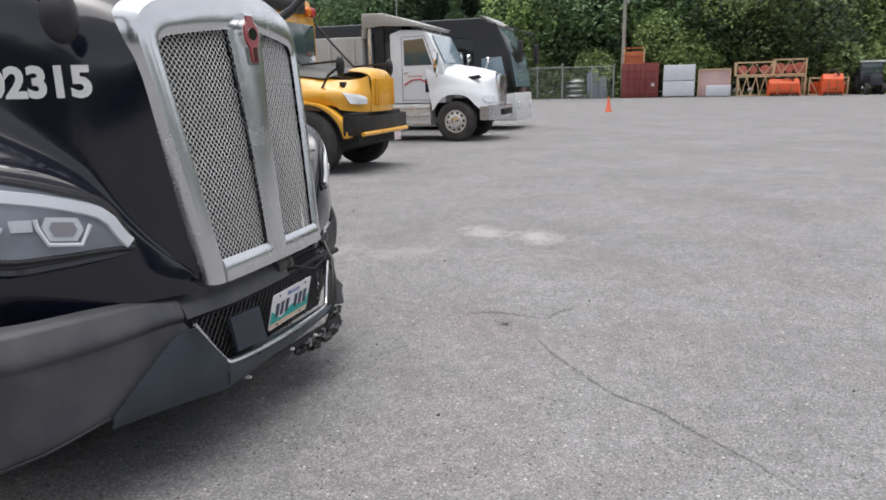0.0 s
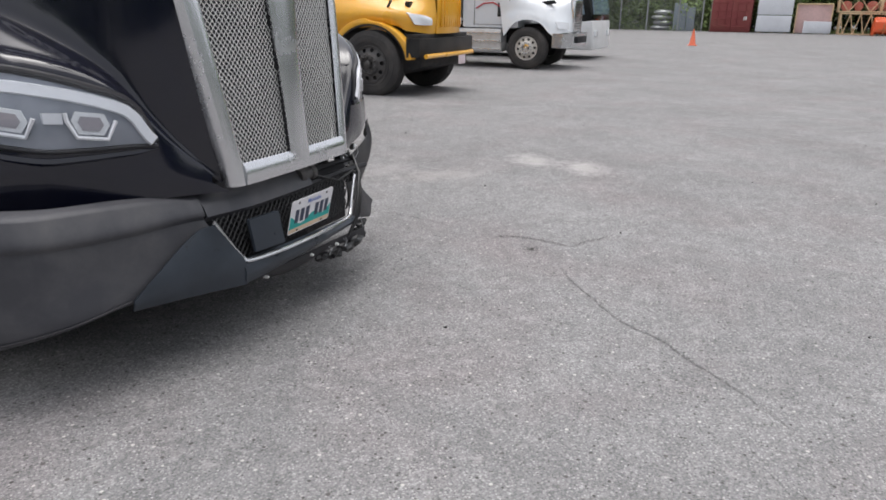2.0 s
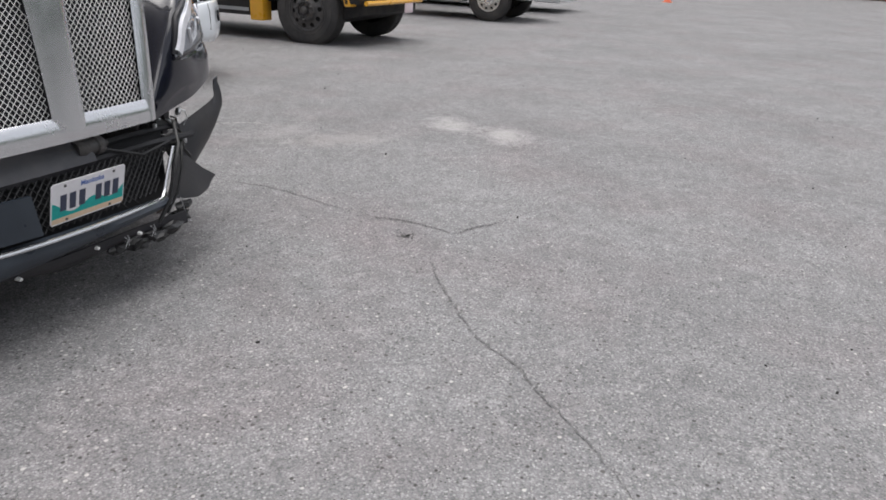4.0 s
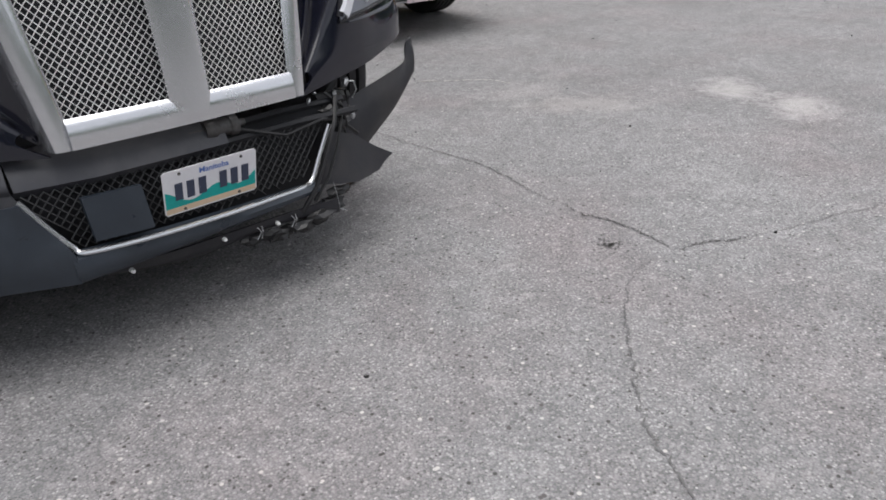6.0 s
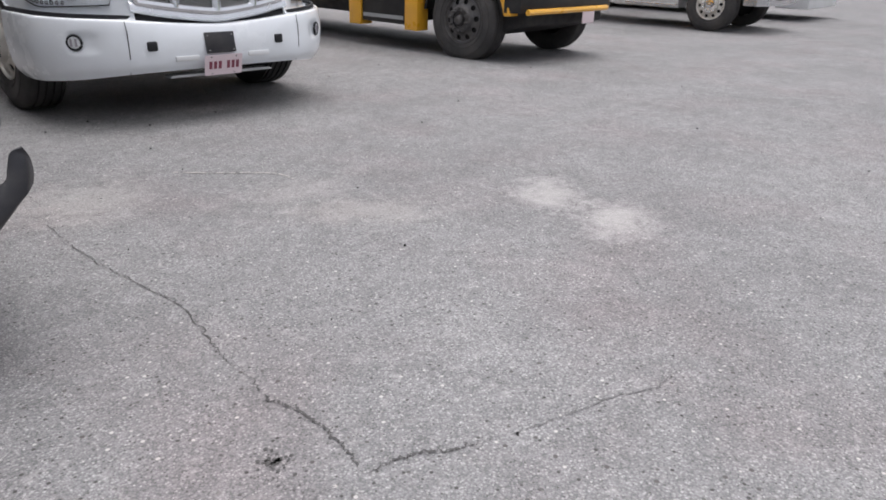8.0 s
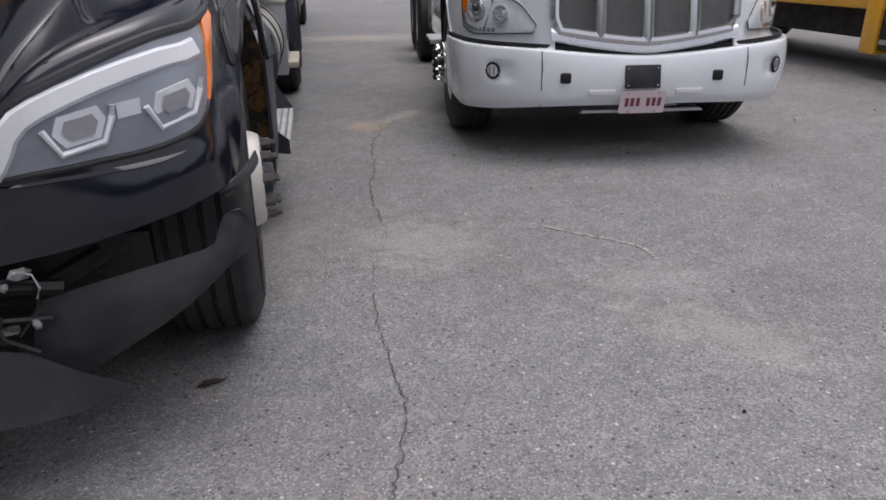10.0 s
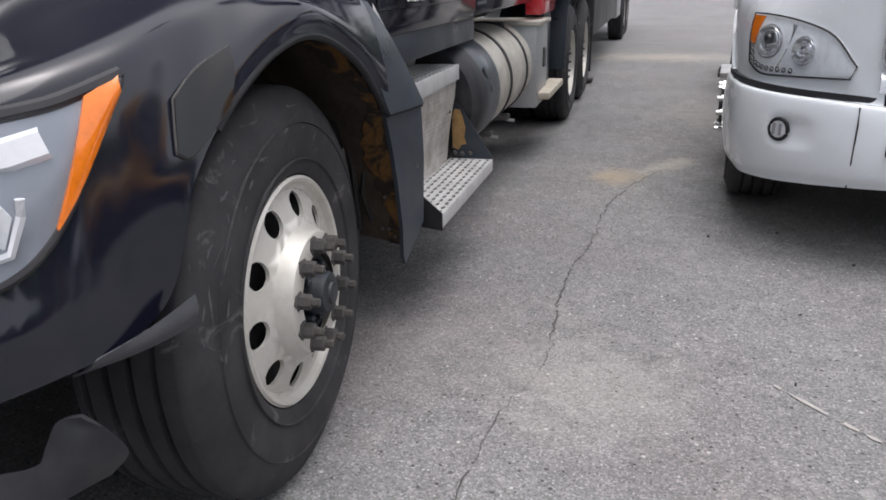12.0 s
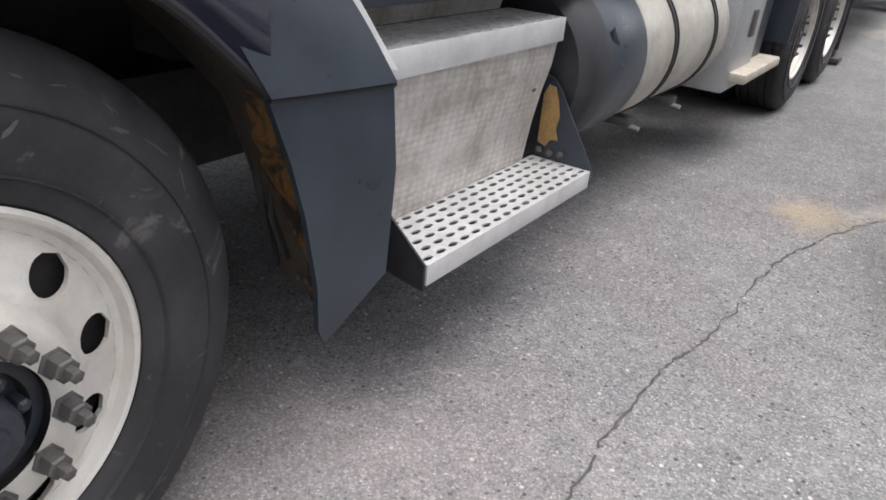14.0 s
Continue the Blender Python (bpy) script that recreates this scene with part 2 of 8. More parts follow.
def leaf_mat(name, col):
    m = mat(name, col, 0.6, var=0.45, scale=0.7, fine=3, bump=0.0, per_object=0.4)
    n, l = m.node_tree.nodes, m.node_tree.links
    geo, hsv, r = n.new("ShaderNodeNewGeometry"), n.new("ShaderNodeHueSaturation"), n.new("ShaderNodeMapRange")
    b = n["Principled BSDF"]
    src = b.inputs["Base Color"].links[0].from_socket
    r.inputs["To Min"].default_value, r.inputs["To Max"].default_value = 0.62, 1.42
    l.new(geo.outputs["Random Per Island"], r.inputs["Value"])
    l.new(r.outputs[0], hsv.inputs["Value"])
    l.new(src, hsv.inputs["Color"])
    l.new(hsv.outputs["Color"], b.inputs["Base Color"])
    tr, mx = n.new("ShaderNodeBsdfTranslucent"), n.new("ShaderNodeMixShader")
    mx.inputs[0].default_value = 0.4
    l.new(hsv.outputs["Color"], tr.inputs["Color"])
    l.new(b.outputs[0], mx.inputs[1])
    l.new(tr.outputs[0], mx.inputs[2])
    l.new(mx.outputs[0], n["Material Output"].inputs[0])
    return m


leaf_mat("leaf_mid", (0.18, 0.27, 0.14))
leaf_mat("leaf_light", (0.28, 0.37, 0.15))
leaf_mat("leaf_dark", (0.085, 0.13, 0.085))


def asphalt():
    """Old, bleached asphalt: stones of many greys, worn pale drifts, sandy spots."""
    m = bpy.data.materials.new("asphalt")
    m.use_nodes = True
    n, l = m.node_tree.nodes, m.node_tree.links
    b = n["Principled BSDF"]
    tc = n.new("ShaderNodeTexCoord")

    def tex(kind, scale, detail=3, rough=0.5):
        t = n.new(kind)
        t.inputs["Scale"].default_value = scale
        if kind == "ShaderNodeTexNoise":
            t.inputs["Detail"].default_value, t.inputs["Roughness"].default_value = detail, rough
        l.new(tc.outputs["Object"], t.inputs["Vector"])
        return t

    def ramp(src, stops):
        r = n.new("ShaderNodeValToRGB")
        els = r.color_ramp.elements
        while len(els) < len(stops):
            els.new(0.5)
        for e, (p, v) in zip(els, stops):
            e.position, e.color = p, (*v, 1) if isinstance(v, tuple) else (v, v, v, 1)
        l.new(src, r.inputs[0])
        return r.outputs[0]

    def mix(kind, fac, a, c):
        x = n.new("ShaderNodeMix")
        x.data_type, x.blend_type = "RGBA", kind
        for sock, v in ((x.inputs[0], fac), (x.inputs[6], a), (x.inputs[7], c)):
            if isinstance(v, (int, float)):
                sock.default_value = v
            elif isinstance(v, tuple):
                sock.default_value = (*v, 1)
            else:
                l.new(v, sock)
        return x.outputs[2]

    stones = tex("ShaderNodeTexVoronoi", 150)
    stones.inputs["Randomness"].default_value = 1.0
    sep = n.new("ShaderNodeSeparateColor")
    l.new(stones.outputs["Color"], sep.inputs[0])
    base = ramp(sep.outputs[0], [(0.0, (0.155, 0.154, 0.156)), (0.25, (0.205, 0.203, 0.206)), (0.8, (0.25, 0.246, 0.248)), (0.97, (0.34, 0.333, 0.33))])
    tar = ramp(stones.outputs["Distance"], [(0.35, 1.0), (0.8, 0.7)])
    col = mix("MULTIPLY", 1.0, base, tar)
    grit = tex("ShaderNodeTexNoise", 420, 2)
    col = mix("MULTIPLY", 0.35, col, ramp(grit.outputs["Fac"], [(0.3, 0.7), (0.7, 1.3)]))
    mid = tex("ShaderNodeTexNoise", 9, 6, 0.6)
    col = mix("MULTIPLY", 0.5, col, ramp(mid.outputs["Fac"], [(0.3, 0.76), (0.7, 1.22)]))
    # single pale stones and dark pits standing out of the rest
    for scale, lo, hi, tone in ((62, 0.79, 0.24, (0.4, 0.39, 0.386)), (70, 0.7, 0.26, (0.085, 0.082, 0.08)), (37, 0.8, 0.24, (0.06, 0.058, 0.056)), (24, 0.86, 0.2, (0.09, 0.085, 0.083)), (31, 0.88, 0.22, (0.46, 0.44, 0.42))):
        v = tex("ShaderNodeTexVoronoi", scale)
        vs = n.new("ShaderNodeSeparateColor")
        l.new(v.outputs["Color"], vs.inputs[0])
        pick = ramp(vs.outputs[1], [(lo, 0.0), (lo + 0.02, 1.0)])
        near = ramp(v.outputs["Distance"], [(hi * 0.7, 1.0), (hi, 0.0)])
        col = mix("MIX", mix("MULTIPLY", 1.0, pick, near), col, tone)
    blot = tex("ShaderNodeTexNoise", 2.6, 7, 0.65)
    col = mix("MULTIPLY", 0.45, col, ramp(blot.outputs["Fac"], [(0.32, 0.8), (0.7, 1.2)]))
    worn = tex("ShaderNodeTexNoise", 17, 4, 0.55)
    col = mix("MIX", ramp(worn.outputs["Fac"], [(0.58, 0.0), (0.72, 0.5)]), col, (0.34, 0.33, 0.325))
    tarry = tex("ShaderNodeTexNoise", 60, 2, 0.5)
    col = mix("MULTIPLY", ramp(tarry.outputs["Fac"], [(0.66, 0.0), (0.72, 0.75)]), col, (0.4, 0.4, 0.4))
    wide = tex("ShaderNodeTexNoise", 0.55, 8, 0.62)
    col = mix("MULTIPLY", 0.55, col, ramp(wide.outputs["Fac"], [(0.3, 0.8), (0.72, 1.25)]))
    ruddy = tex("ShaderNodeTexNoise", 0.9, 4, 0.6)
    col = mix("MIX", ramp(ruddy.outputs["Fac"], [(0.48, 0.0), (0.7, 0.8)]), col, mix("MULTIPLY", 1.0, col, (1.0, 0.93, 0.935)))
    # pale dusty drifts and sandy spots: centre, half sizes, turn, strength, colour
    spots = [((4.085, 0.306), (0.25, 0.165), 0.6, 0.55, (0.48, 0.46, 0.45)), ((3.965, -0.195), (0.25, 0.165), 0.3, 0.55, (0.48, 0.46, 0.45)),
             ((3.151, 0.801), (0.4, 0.16), -0.7, 0.28, (0.42, 0.39, 0.37)), ((2.208, 1.929), (0.3, 0.3), 0.2, 0.28, (0.42, 0.4, 0.38)),
             ((3.079, 1.316), (0.4, 0.2), 0.1, 0.2, (0.42, 0.39, 0.38)), ((2.147, 4.639), (0.16, 0.2), 0.2, 0.55, (0.42, 0.33, 0.22)),
             ((2.488, 5.014), (0.3, 0.1), 0.9, 0.55, (0.46, 0.42, 0.36)), ((2.336, 12.169), (1.1, 0.55), 0.0, 0.5, (0.45, 0.4, 0.34)),
             ((3.161, 7.077), (0.7, 0.6), 0.4, 0.3, (0.4, 0.37, 0.34)), ((1.205, 1.840), (0.9, 0.4), 0.6, 0.25, (0.3, 0.24, 0.23))]
    wob = tex("ShaderNodeTexNoise", 4.5, 10, 0.8)
    for (cx, cy), (sx, sy), turn, strength, tone in spots:
        mp = n.new("ShaderNodeMapping")
        mp.vector_type = "TEXTURE"
        mp.inputs["Location"].default_value = (cx, cy, 0)
        mp.inputs["Rotation"].default_value = (0, 0, turn)
        mp.inputs["Scale"].default_value = (sx, sy, 50)
        l.new(tc.outputs["Object"], mp.inputs["Vector"])
        ln = n.new("ShaderNodeVectorMath")
        ln.operation = "LENGTH"
        l.new(mp.outputs[0], ln.inputs[0])
        su = n.new("ShaderNodeMath")
        su.operation = "MULTIPLY_ADD"
        l.new(wob.outputs["Fac"], su.inputs[0])
        su.inputs[1].default_value = -4.2
        l.new(ln.outputs["Value"], su.inputs[2])
        sh = n.new("ShaderNodeMath")
        sh.operation = "ADD"
        sh.inputs[1].default_value = 1.7
        l.new(su.outputs[0], sh.inputs[0])
        fac = ramp(sh.outputs[0], [(0.0, strength), (0.45, strength * 0.55), (1.0, 0.0)])
        col = mix("MIX", fac, col, mix("MULTIPLY", 0.5, tone, tar))
    l.new(col, b.inputs["Base Color"])
    b.inputs["Roughness"].default_value = 0.88
    b.inputs["Specular IOR Level"].default_value = 0.35
    bp, bp2 = n.new("ShaderNodeBump"), n.new("ShaderNodeBump")
    bp.inputs["Strength"].default_value, bp.inputs["Distance"].default_value = 0.55, 0.004
    bp.invert = True
    l.new(stones.outputs["Distance"], bp.inputs["Height"])
    bp2.inputs["Strength"].default_value, bp2.inputs["Distance"].default_value = 0.3, 0.02
    l.new(mid.outputs["Fac"], bp2.inputs["Height"])
    l.new(bp.outputs[0], bp2.inputs["Normal"])
    l.new(bp2.outputs[0], b.inputs["Normal"])
    MATS["asphalt"] = m


asphalt()
MATS["black_paint"].node_tree.nodes["Principled BSDF"].inputs["Specular IOR Level"].default_value = 0.66


def patchy(name, tone, scale, lo, hi, most, twist=1.2):
    """Sharp-edged ragged patches of another colour over a material."""
    m = MATS[name]
    n, l = m.node_tree.nodes, m.node_tree.links
    b = n["Principled BSDF"]
    src = b.inputs["Base Color"].links[0].from_socket
    tc, ns, rm, mx = n.new("ShaderNodeTexCoord"), n.new("ShaderNodeTexNoise"), n.new("ShaderNodeMapRange"), n.new("ShaderNodeMix")
    ns.inputs["Scale"].default_value, ns.inputs["Detail"].default_value, ns.inputs["Distortion"].default_value = scale, 8, twist
    ns.inputs["Roughness"].default_value = 0.65
    rm.inputs["From Min"].default_value, rm.inputs["From Max"].default_value, rm.inputs["To Max"].default_value = lo, hi, most
    mx.data_type = "RGBA"
    mx.inputs[7].default_value = (*tone, 1)
    l.new(tc.outputs["Object"], ns.inputs["Vector"])
    l.new(ns.outputs["Fac"], rm.inputs["Value"])
    l.new(rm.outputs[0], mx.inputs[0])
    l.new(src, mx.inputs[6])
    l.new(mx.outputs[2], b.inputs["Base Color"])


patchy("rubber", (0.13, 0.125, 0.12), 9.0, 0.60, 0.68, 0.6)
patchy("alloy_plate", (0.33, 0.29, 0.25), 6.0, 0.5, 0.66, 0.6)
patchy("rusty_liner", (0.012, 0.010, 0.009), 7.0, 0.46, 0.54, 0.95)
patchy("slate_plastic", (0.010, 0.011, 0.013), 9.0, 0.66, 0.70, 0.8)
patchy("alloy_plate", (0.22, 0.2, 0.17), 5.0, 0.55, 0.72, 0.6)
patchy("tank_alloy", (0.2, 0.185, 0.15), 3.0, 0.58, 0.75, 0.5)


def diamond_bump(name, scale=28.0):
    """Raised diamond lugs on a metal plate."""
    m = MATS[name]
    n, l = m.node_tree.nodes, m.node_tree.links
    tc, mp, ck = n.new("ShaderNodeTexCoord"), n.new("ShaderNodeMapping"), n.new("ShaderNodeTexVoronoi")
    mp.inputs["Rotation"].default_value = (radians(4), 0, 0)
    ck.inputs["Scale"].default_value, ck.inputs["Randomness"].default_value = scale, 0.0
    l.new(tc.outputs["Object"], mp.inputs["Vector"])
    l.new(mp.outputs[0], ck.inputs["Vector"])
    mp.inputs["Scale"].default_value = (1.0, 0.6, 1.0)
    bp = n.new("ShaderNodeBump")
    bp.inputs["Strength"].default_value, bp.inputs["Distance"].default_value = 0.55, 0.004
    l.new(ck.outputs["Distance"], bp.inputs["Height"])
    b = n["Principled BSDF"]
    src = b.inputs["Base Color"].links[0].from_socket
    rm, mx = n.new("ShaderNodeMapRange"), n.new("ShaderNodeVectorMath")
    rm.inputs["From Min"].default_value, rm.inputs["From Max"].default_value = 0.15, 0.6
    rm.inputs["To Min"].default_value, rm.inputs["To Max"].default_value = 1.06, 0.86
    mx.operation = "SCALE"
    l.new(ck.outputs["Distance"], rm.inputs["Value"])
    l.new(src, mx.inputs[0])
    l.new(rm.outputs[0], mx.inputs["Scale"])
    l.new(mx.outputs["Vector"], b.inputs["Base Color"])
    l.new(bp.outputs[0], n["Principled BSDF"].inputs["Normal"])


diamond_bump("alloy_plate", 52.0)

# ---- builders ----


def finish(bm, name, material, sharp=38):
    bmesh.ops.recalc_face_normals(bm, faces=bm.faces)
    me = bpy.data.meshes.new(name)
    bm.to_mesh(me)
    bm.free()
    if material:
        me.materials.append(MATS[material])
    me.polygons.foreach_set("use_smooth", [True] * len(me.polygons))
    me.set_sharp_from_angle(angle=radians(sharp))
    return me


def part(name, bm, material, parent, label="", m=None, sharp=38):
    """Links a bmesh or a mesh as one object under a thing or a part."""
    me = bm if isinstance(bm, bpy.types.Mesh) else finish(bm, name, material, sharp)
    ob = new(name, me)
    ob.parent = parent
    if m is not None:
        ob.matrix_basis = m
    if label:
        ob["label"] = label
    return ob


def thing(name, m, label, category, group="", kind=""):
    ob = new(name)
    ob.matrix_basis = m
    ob.empty_display_size = 0.2
    return tagged(ob, label, category, group, kind)


def single(name, bm, material, label, category, group="", kind="", m=None, sharp=38):
    ob = new(name, bm if isinstance(bm, bpy.types.Mesh) else finish(bm, name, material, sharp))
    if m is not None:
        ob.matrix_basis = m
    return tagged(ob, label, category, group, kind)


def B():
    return bmesh.new()


def box(bm, lo, hi, bevel=0.0, seg=2):
    lo, hi = Vector(lo), Vector(hi)
    r = bmesh.ops.create_cube(bm, size=1.0, matrix=Matrix.Translation((lo + hi) / 2) @ Matrix.Diagonal((*(hi - lo), 1)))
    if bevel:
        edges = {e for v in r["verts"] for e in v.link_edges}
        bmesh.ops.bevel(bm, geom=list(edges), offset=bevel, segments=seg, affect="EDGES", profile=0.5)
    return bm


def prism(bm, pts, axis, lo, hi, bevel=0.0):
    """A polygon in the two other axes, drawn out along one axis from lo to hi."""
    def at(a, c, h):
        return {"x": (h, a, c), "y": (a, h, c), "z": (a, c, h)}[axis]
    v0 = [bm.verts.new(at(a, c, lo)) for a, c in pts]
    v1 = [bm.verts.new(at(a, c, hi)) for a, c in pts]
    k = len(pts)
    faces = [bm.faces.new(v0), bm.faces.new(v1[::-1])]
    for i in range(k):
        faces.append(bm.faces.new((v0[i], v1[i], v1[(i + 1) % k], v0[(i + 1) % k])))
    if bevel:
        bmesh.ops.recalc_face_normals(bm, faces=faces)
        edges = {e for f in faces for e in f.edges}
        bmesh.ops.bevel(bm, geom=list(edges), offset=bevel, segments=2, affect="EDGES", profile=0.5)
    return bm


def plate(bm, outline, thick, push):
    """A flat plate from a 3D outline, with its thickness along push."""
    d = Vector(push).normalized() * thick
    a = [bm.verts.new(p) for p in outline]
    c = [bm.verts.new(Vector(p) + d) for p in outline]
    bm.faces.new(a)
    bm.faces.new(c[::-1])
    k = len(a)
    for i in range(k):
        bm.faces.new((a[i], c[i], c[(i + 1) % k], a[(i + 1) % k]))
    return bm


def spline(pts, count):
    """Points along a smooth curve through pts."""
    pts = [Vector(p) for p in pts]
    ext = [2 * pts[0] - pts[1]] + pts + [2 * pts[-1] - pts[-2]]
    out = []
    k = len(pts) - 1
    for i in range(count):
        s = i / (count - 1) * k
        j = min(int(s), k - 1)
        t = s - j
        p0, p1, p2, p3 = ext[j:j + 4]
        out.append(0.5 * (2 * p1 + (p2 - p0) * t + (2 * p0 - 5 * p1 + 4 * p2 - p3) * t * t + (3 * p1 - p0 - 3 * p2 + p3) * t ** 3))
    return out


def patch(rows, nu, nv):
    """A smooth grid of nu x nv points through rows of control points."""
    fine = [spline(r, nu) for r in rows]
    cols = [spline([fine[j][i] for j in range(len(rows))], nv) for i in range(nu)]
    return [[cols[i][j] for i in range(nu)] for j in range(nv)]


def relax(grid, times, rows=None):
    """Evens out the inside of a grid of points and leaves its rim."""
    nv, nu = len(grid), len(grid[0])
    a = np.array([[p[:] for p in row] for row in grid])
    w = np.ones((nv - 2, 1, 1)) if rows is None else np.array(rows[1:-1]).reshape(-1, 1, 1)
    for _ in range(times):
        mean = (a[:-2, 1:-1] + a[2:, 1:-1] + a[1:-1, :-2] + a[1:-1, 2:]) / 4
        a[1:-1, 1:-1] += w * (mean - a[1:-1, 1:-1])
    return [[Vector(p) for p in row] for row in a]


def face_out(bm, d):
    """Turns a sheet so that its faces look along d."""
    bm.normal_update()
    if sum((f.normal * f.calc_area()).dot(Vector(d)) for f in bm.faces) < 0:
        for f in bm.faces:
            f.normal_flip()
    return bm


def skin(bm, grid, thick=0.0, flip=False):
    """A sheet over a grid of points; with a thickness it is closed at the rims."""
    nv, nu = len(grid), len(grid[0])
    top = [[bm.verts.new(p) for p in row] for row in grid]
    quads = [(top[j][i], top[j][i + 1], top[j + 1][i + 1], top[j + 1][i]) for j in range(nv - 1) for i in range(nu - 1)]
    for q in quads:
        bm.faces.new(q)
    if thick:
        def nrm(j, i):
            du = grid[j][min(i + 1, nu - 1)] - grid[j][max(i - 1, 0)]
            dv = grid[min(j + 1, nv - 1)][i] - grid[max(j - 1, 0)][i]
            d = du.cross(dv)
            return d.normalized() * (-thick if flip else thick) if d.length > 1e-9 else Vector((0, 0, 0))
        low = [[bm.verts.new(grid[j][i] + nrm(j, i)) for i in range(nu)] for j in range(nv)]
        for j in range(nv - 1):
            for i in range(nu - 1):
                bm.faces.new((low[j][i], low[j + 1][i], low[j + 1][i + 1], low[j][i + 1]))
        for j in range(nv - 1):
            for i in (0, nu - 1):
                bm.faces.new((top[j][i], top[j + 1][i], low[j + 1][i], low[j][i]))
        for i in range(nu - 1):
            for j in (0, nv - 1):
                bm.faces.new((top[j][i], top[j][i + 1], low[j][i + 1], low[j][i]))
    return bm


def tube(bm, pts, radius, sides=8, closed=False):
    """A round bar along pts; radius may be a list."""
    pts = [Vector(p) for p in pts]
    k = len(pts)
    rad = radius if isinstance(radius, (list, tuple)) else [radius] * k
    rings = []
    up = Vector((0, 0, 1))
    for i, p in enumerate(pts):
        d = (pts[(i + 1) % k] - pts[i - 1]) if closed else pts[min(i + 1, k - 1)] - pts[max(i - 1, 0)]
        d.normalize()
        a = d.cross(up if abs(d.dot(up)) < 0.95 else Vector((1, 0, 0))).normalized()
        b2 = d.cross(a)
        rings.append([bm.verts.new(p + (a * math.cos(t) + b2 * math.sin(t)) * rad[i]) for t in [2 * math.pi * s / sides for s in range(sides)]])
    span = k if closed else k - 1
    for i in range(span):
        r0, r1 = rings[i], rings[(i + 1) % k]
        for s in range(sides):
            bm.faces.new((r0[s], r0[(s + 1) % sides], r1[(s + 1) % sides], r1[s]))
    if not closed:
        bm.faces.new(rings[0][::-1])
        bm.faces.new(rings[-1])
    return bm


def lathe(bm, prof, segs, origin=(0, 0, 0), axis="x", cap=True):
    """Turns a profile of (along, radius) round an axis."""
    o = Vector(origin)
    rings = []
    for a, r in prof:
        ring = []
        for s in range(segs):
            t = 2 * math.pi * s / segs
            c, d = r * math.cos(t), r * math.sin(t)
            ring.append(bm.verts.new(o + Vector({"x": (a, c, d), "y": (c, a, d), "z": (c, d, a)}[axis])))
        rings.append(ring)
    for r0, r1 in zip(rings, rings[1:]):
        for s in range(segs):
            bm.faces.new((r0[s], r0[(s + 1) % segs], r1[(s + 1) % segs], r1[s]))
    if cap:
        for ring in (rings[0], rings[-1]):
            bm.faces.new(ring)
    return bm


def holed_cell(bm, corner_pts, centre, radius_u, radius_v, normal_depth, n=16):
    """A four-sided cell with a round hole whose wall goes down by normal_depth."""
    p = [Vector(c) for c in corner_pts]
    eu, ev = (p[1] - p[0]).normalized(), (p[3] - p[0]).normalized()
    q = n // 4
    rim = []
    for k in range(4):
        for i in range(q):
            rim.append(p[k].lerp(p[(k + 1) % 4], i / q))
    c = Vector(centre)
    hole = []
    for r in rim:
        d = r - c
        a = math.atan2(d.dot(ev), d.dot(eu))
        hole.append(c + eu * math.cos(a) * radius_u + ev * math.sin(a) * radius_v)
    vr = [bm.verts.new(x) for x in rim]
    vh = [bm.verts.new(x) for x in hole]
    vd = [bm.verts.new(x + Vector(normal_depth)) for x in hole]
    for i in range(n):
        j = (i + 1) % n
        bm.faces.new((vr[i], vr[j], vh[j], vh[i]))
        bm.faces.new((vh[i], vh[j], vd[j], vd[i]))


def words(text, size, bold=0.0, depth=0.0):
    """The mesh of a line of writing, in its own x and y."""
    cu = bpy.data.curves.new("writing", "FONT")
    cu.body, cu.size, cu.offset, cu.extrude, cu.align_x, cu.align_y = text, size, bold, depth, "CENTER", "CENTER"
    cu.resolution_u = 3
    ob = bpy.data.objects.new("writing", cu)
    scene.collection.objects.link(ob)
    me = bpy.data.meshes.new_from_object(ob.evaluated_get(bpy.context.evaluated_depsgraph_get()))
    bpy.data.objects.remove(ob)
    return me


def diagonals(bm, inside, lo, hi, place, du, dv, wire, wave=0.0, turned=True):
    """Two sets of crossing wires in the plane region inside(u, v); place(u, v, w) gives the point."""
    slope = dv / du
    for sgn in (1, -1):
        span = (hi[0] - lo[0]) * slope
        k = -int(span / dv) - 2
        top = int((hi[1] - lo[1]) / dv) + int(span / dv) + 3
        for i in range(k, top):
            run, odd = [], 0
            steps = int((hi[0] - lo[0]) / (du / 2)) + 2
            for s in range(steps):
                u = lo[0] + s * du / 2
                v = lo[1] + i * dv + sgn * (u - lo[0]) * slope
                ok = inside(u, v)
                if ok:
                    odd = (s + i) % 2
                    run.append(place(u, v, wave * (1 if odd else -1) * sgn))
                if (not ok or s == steps - 1) and run:
                    if len(run) > 1:
                        tube(bm, run, wire, 4)
                    run = []
    return bm


# ---- wheels, shared by all vehicles ----
WHEEL_MESHES = {}


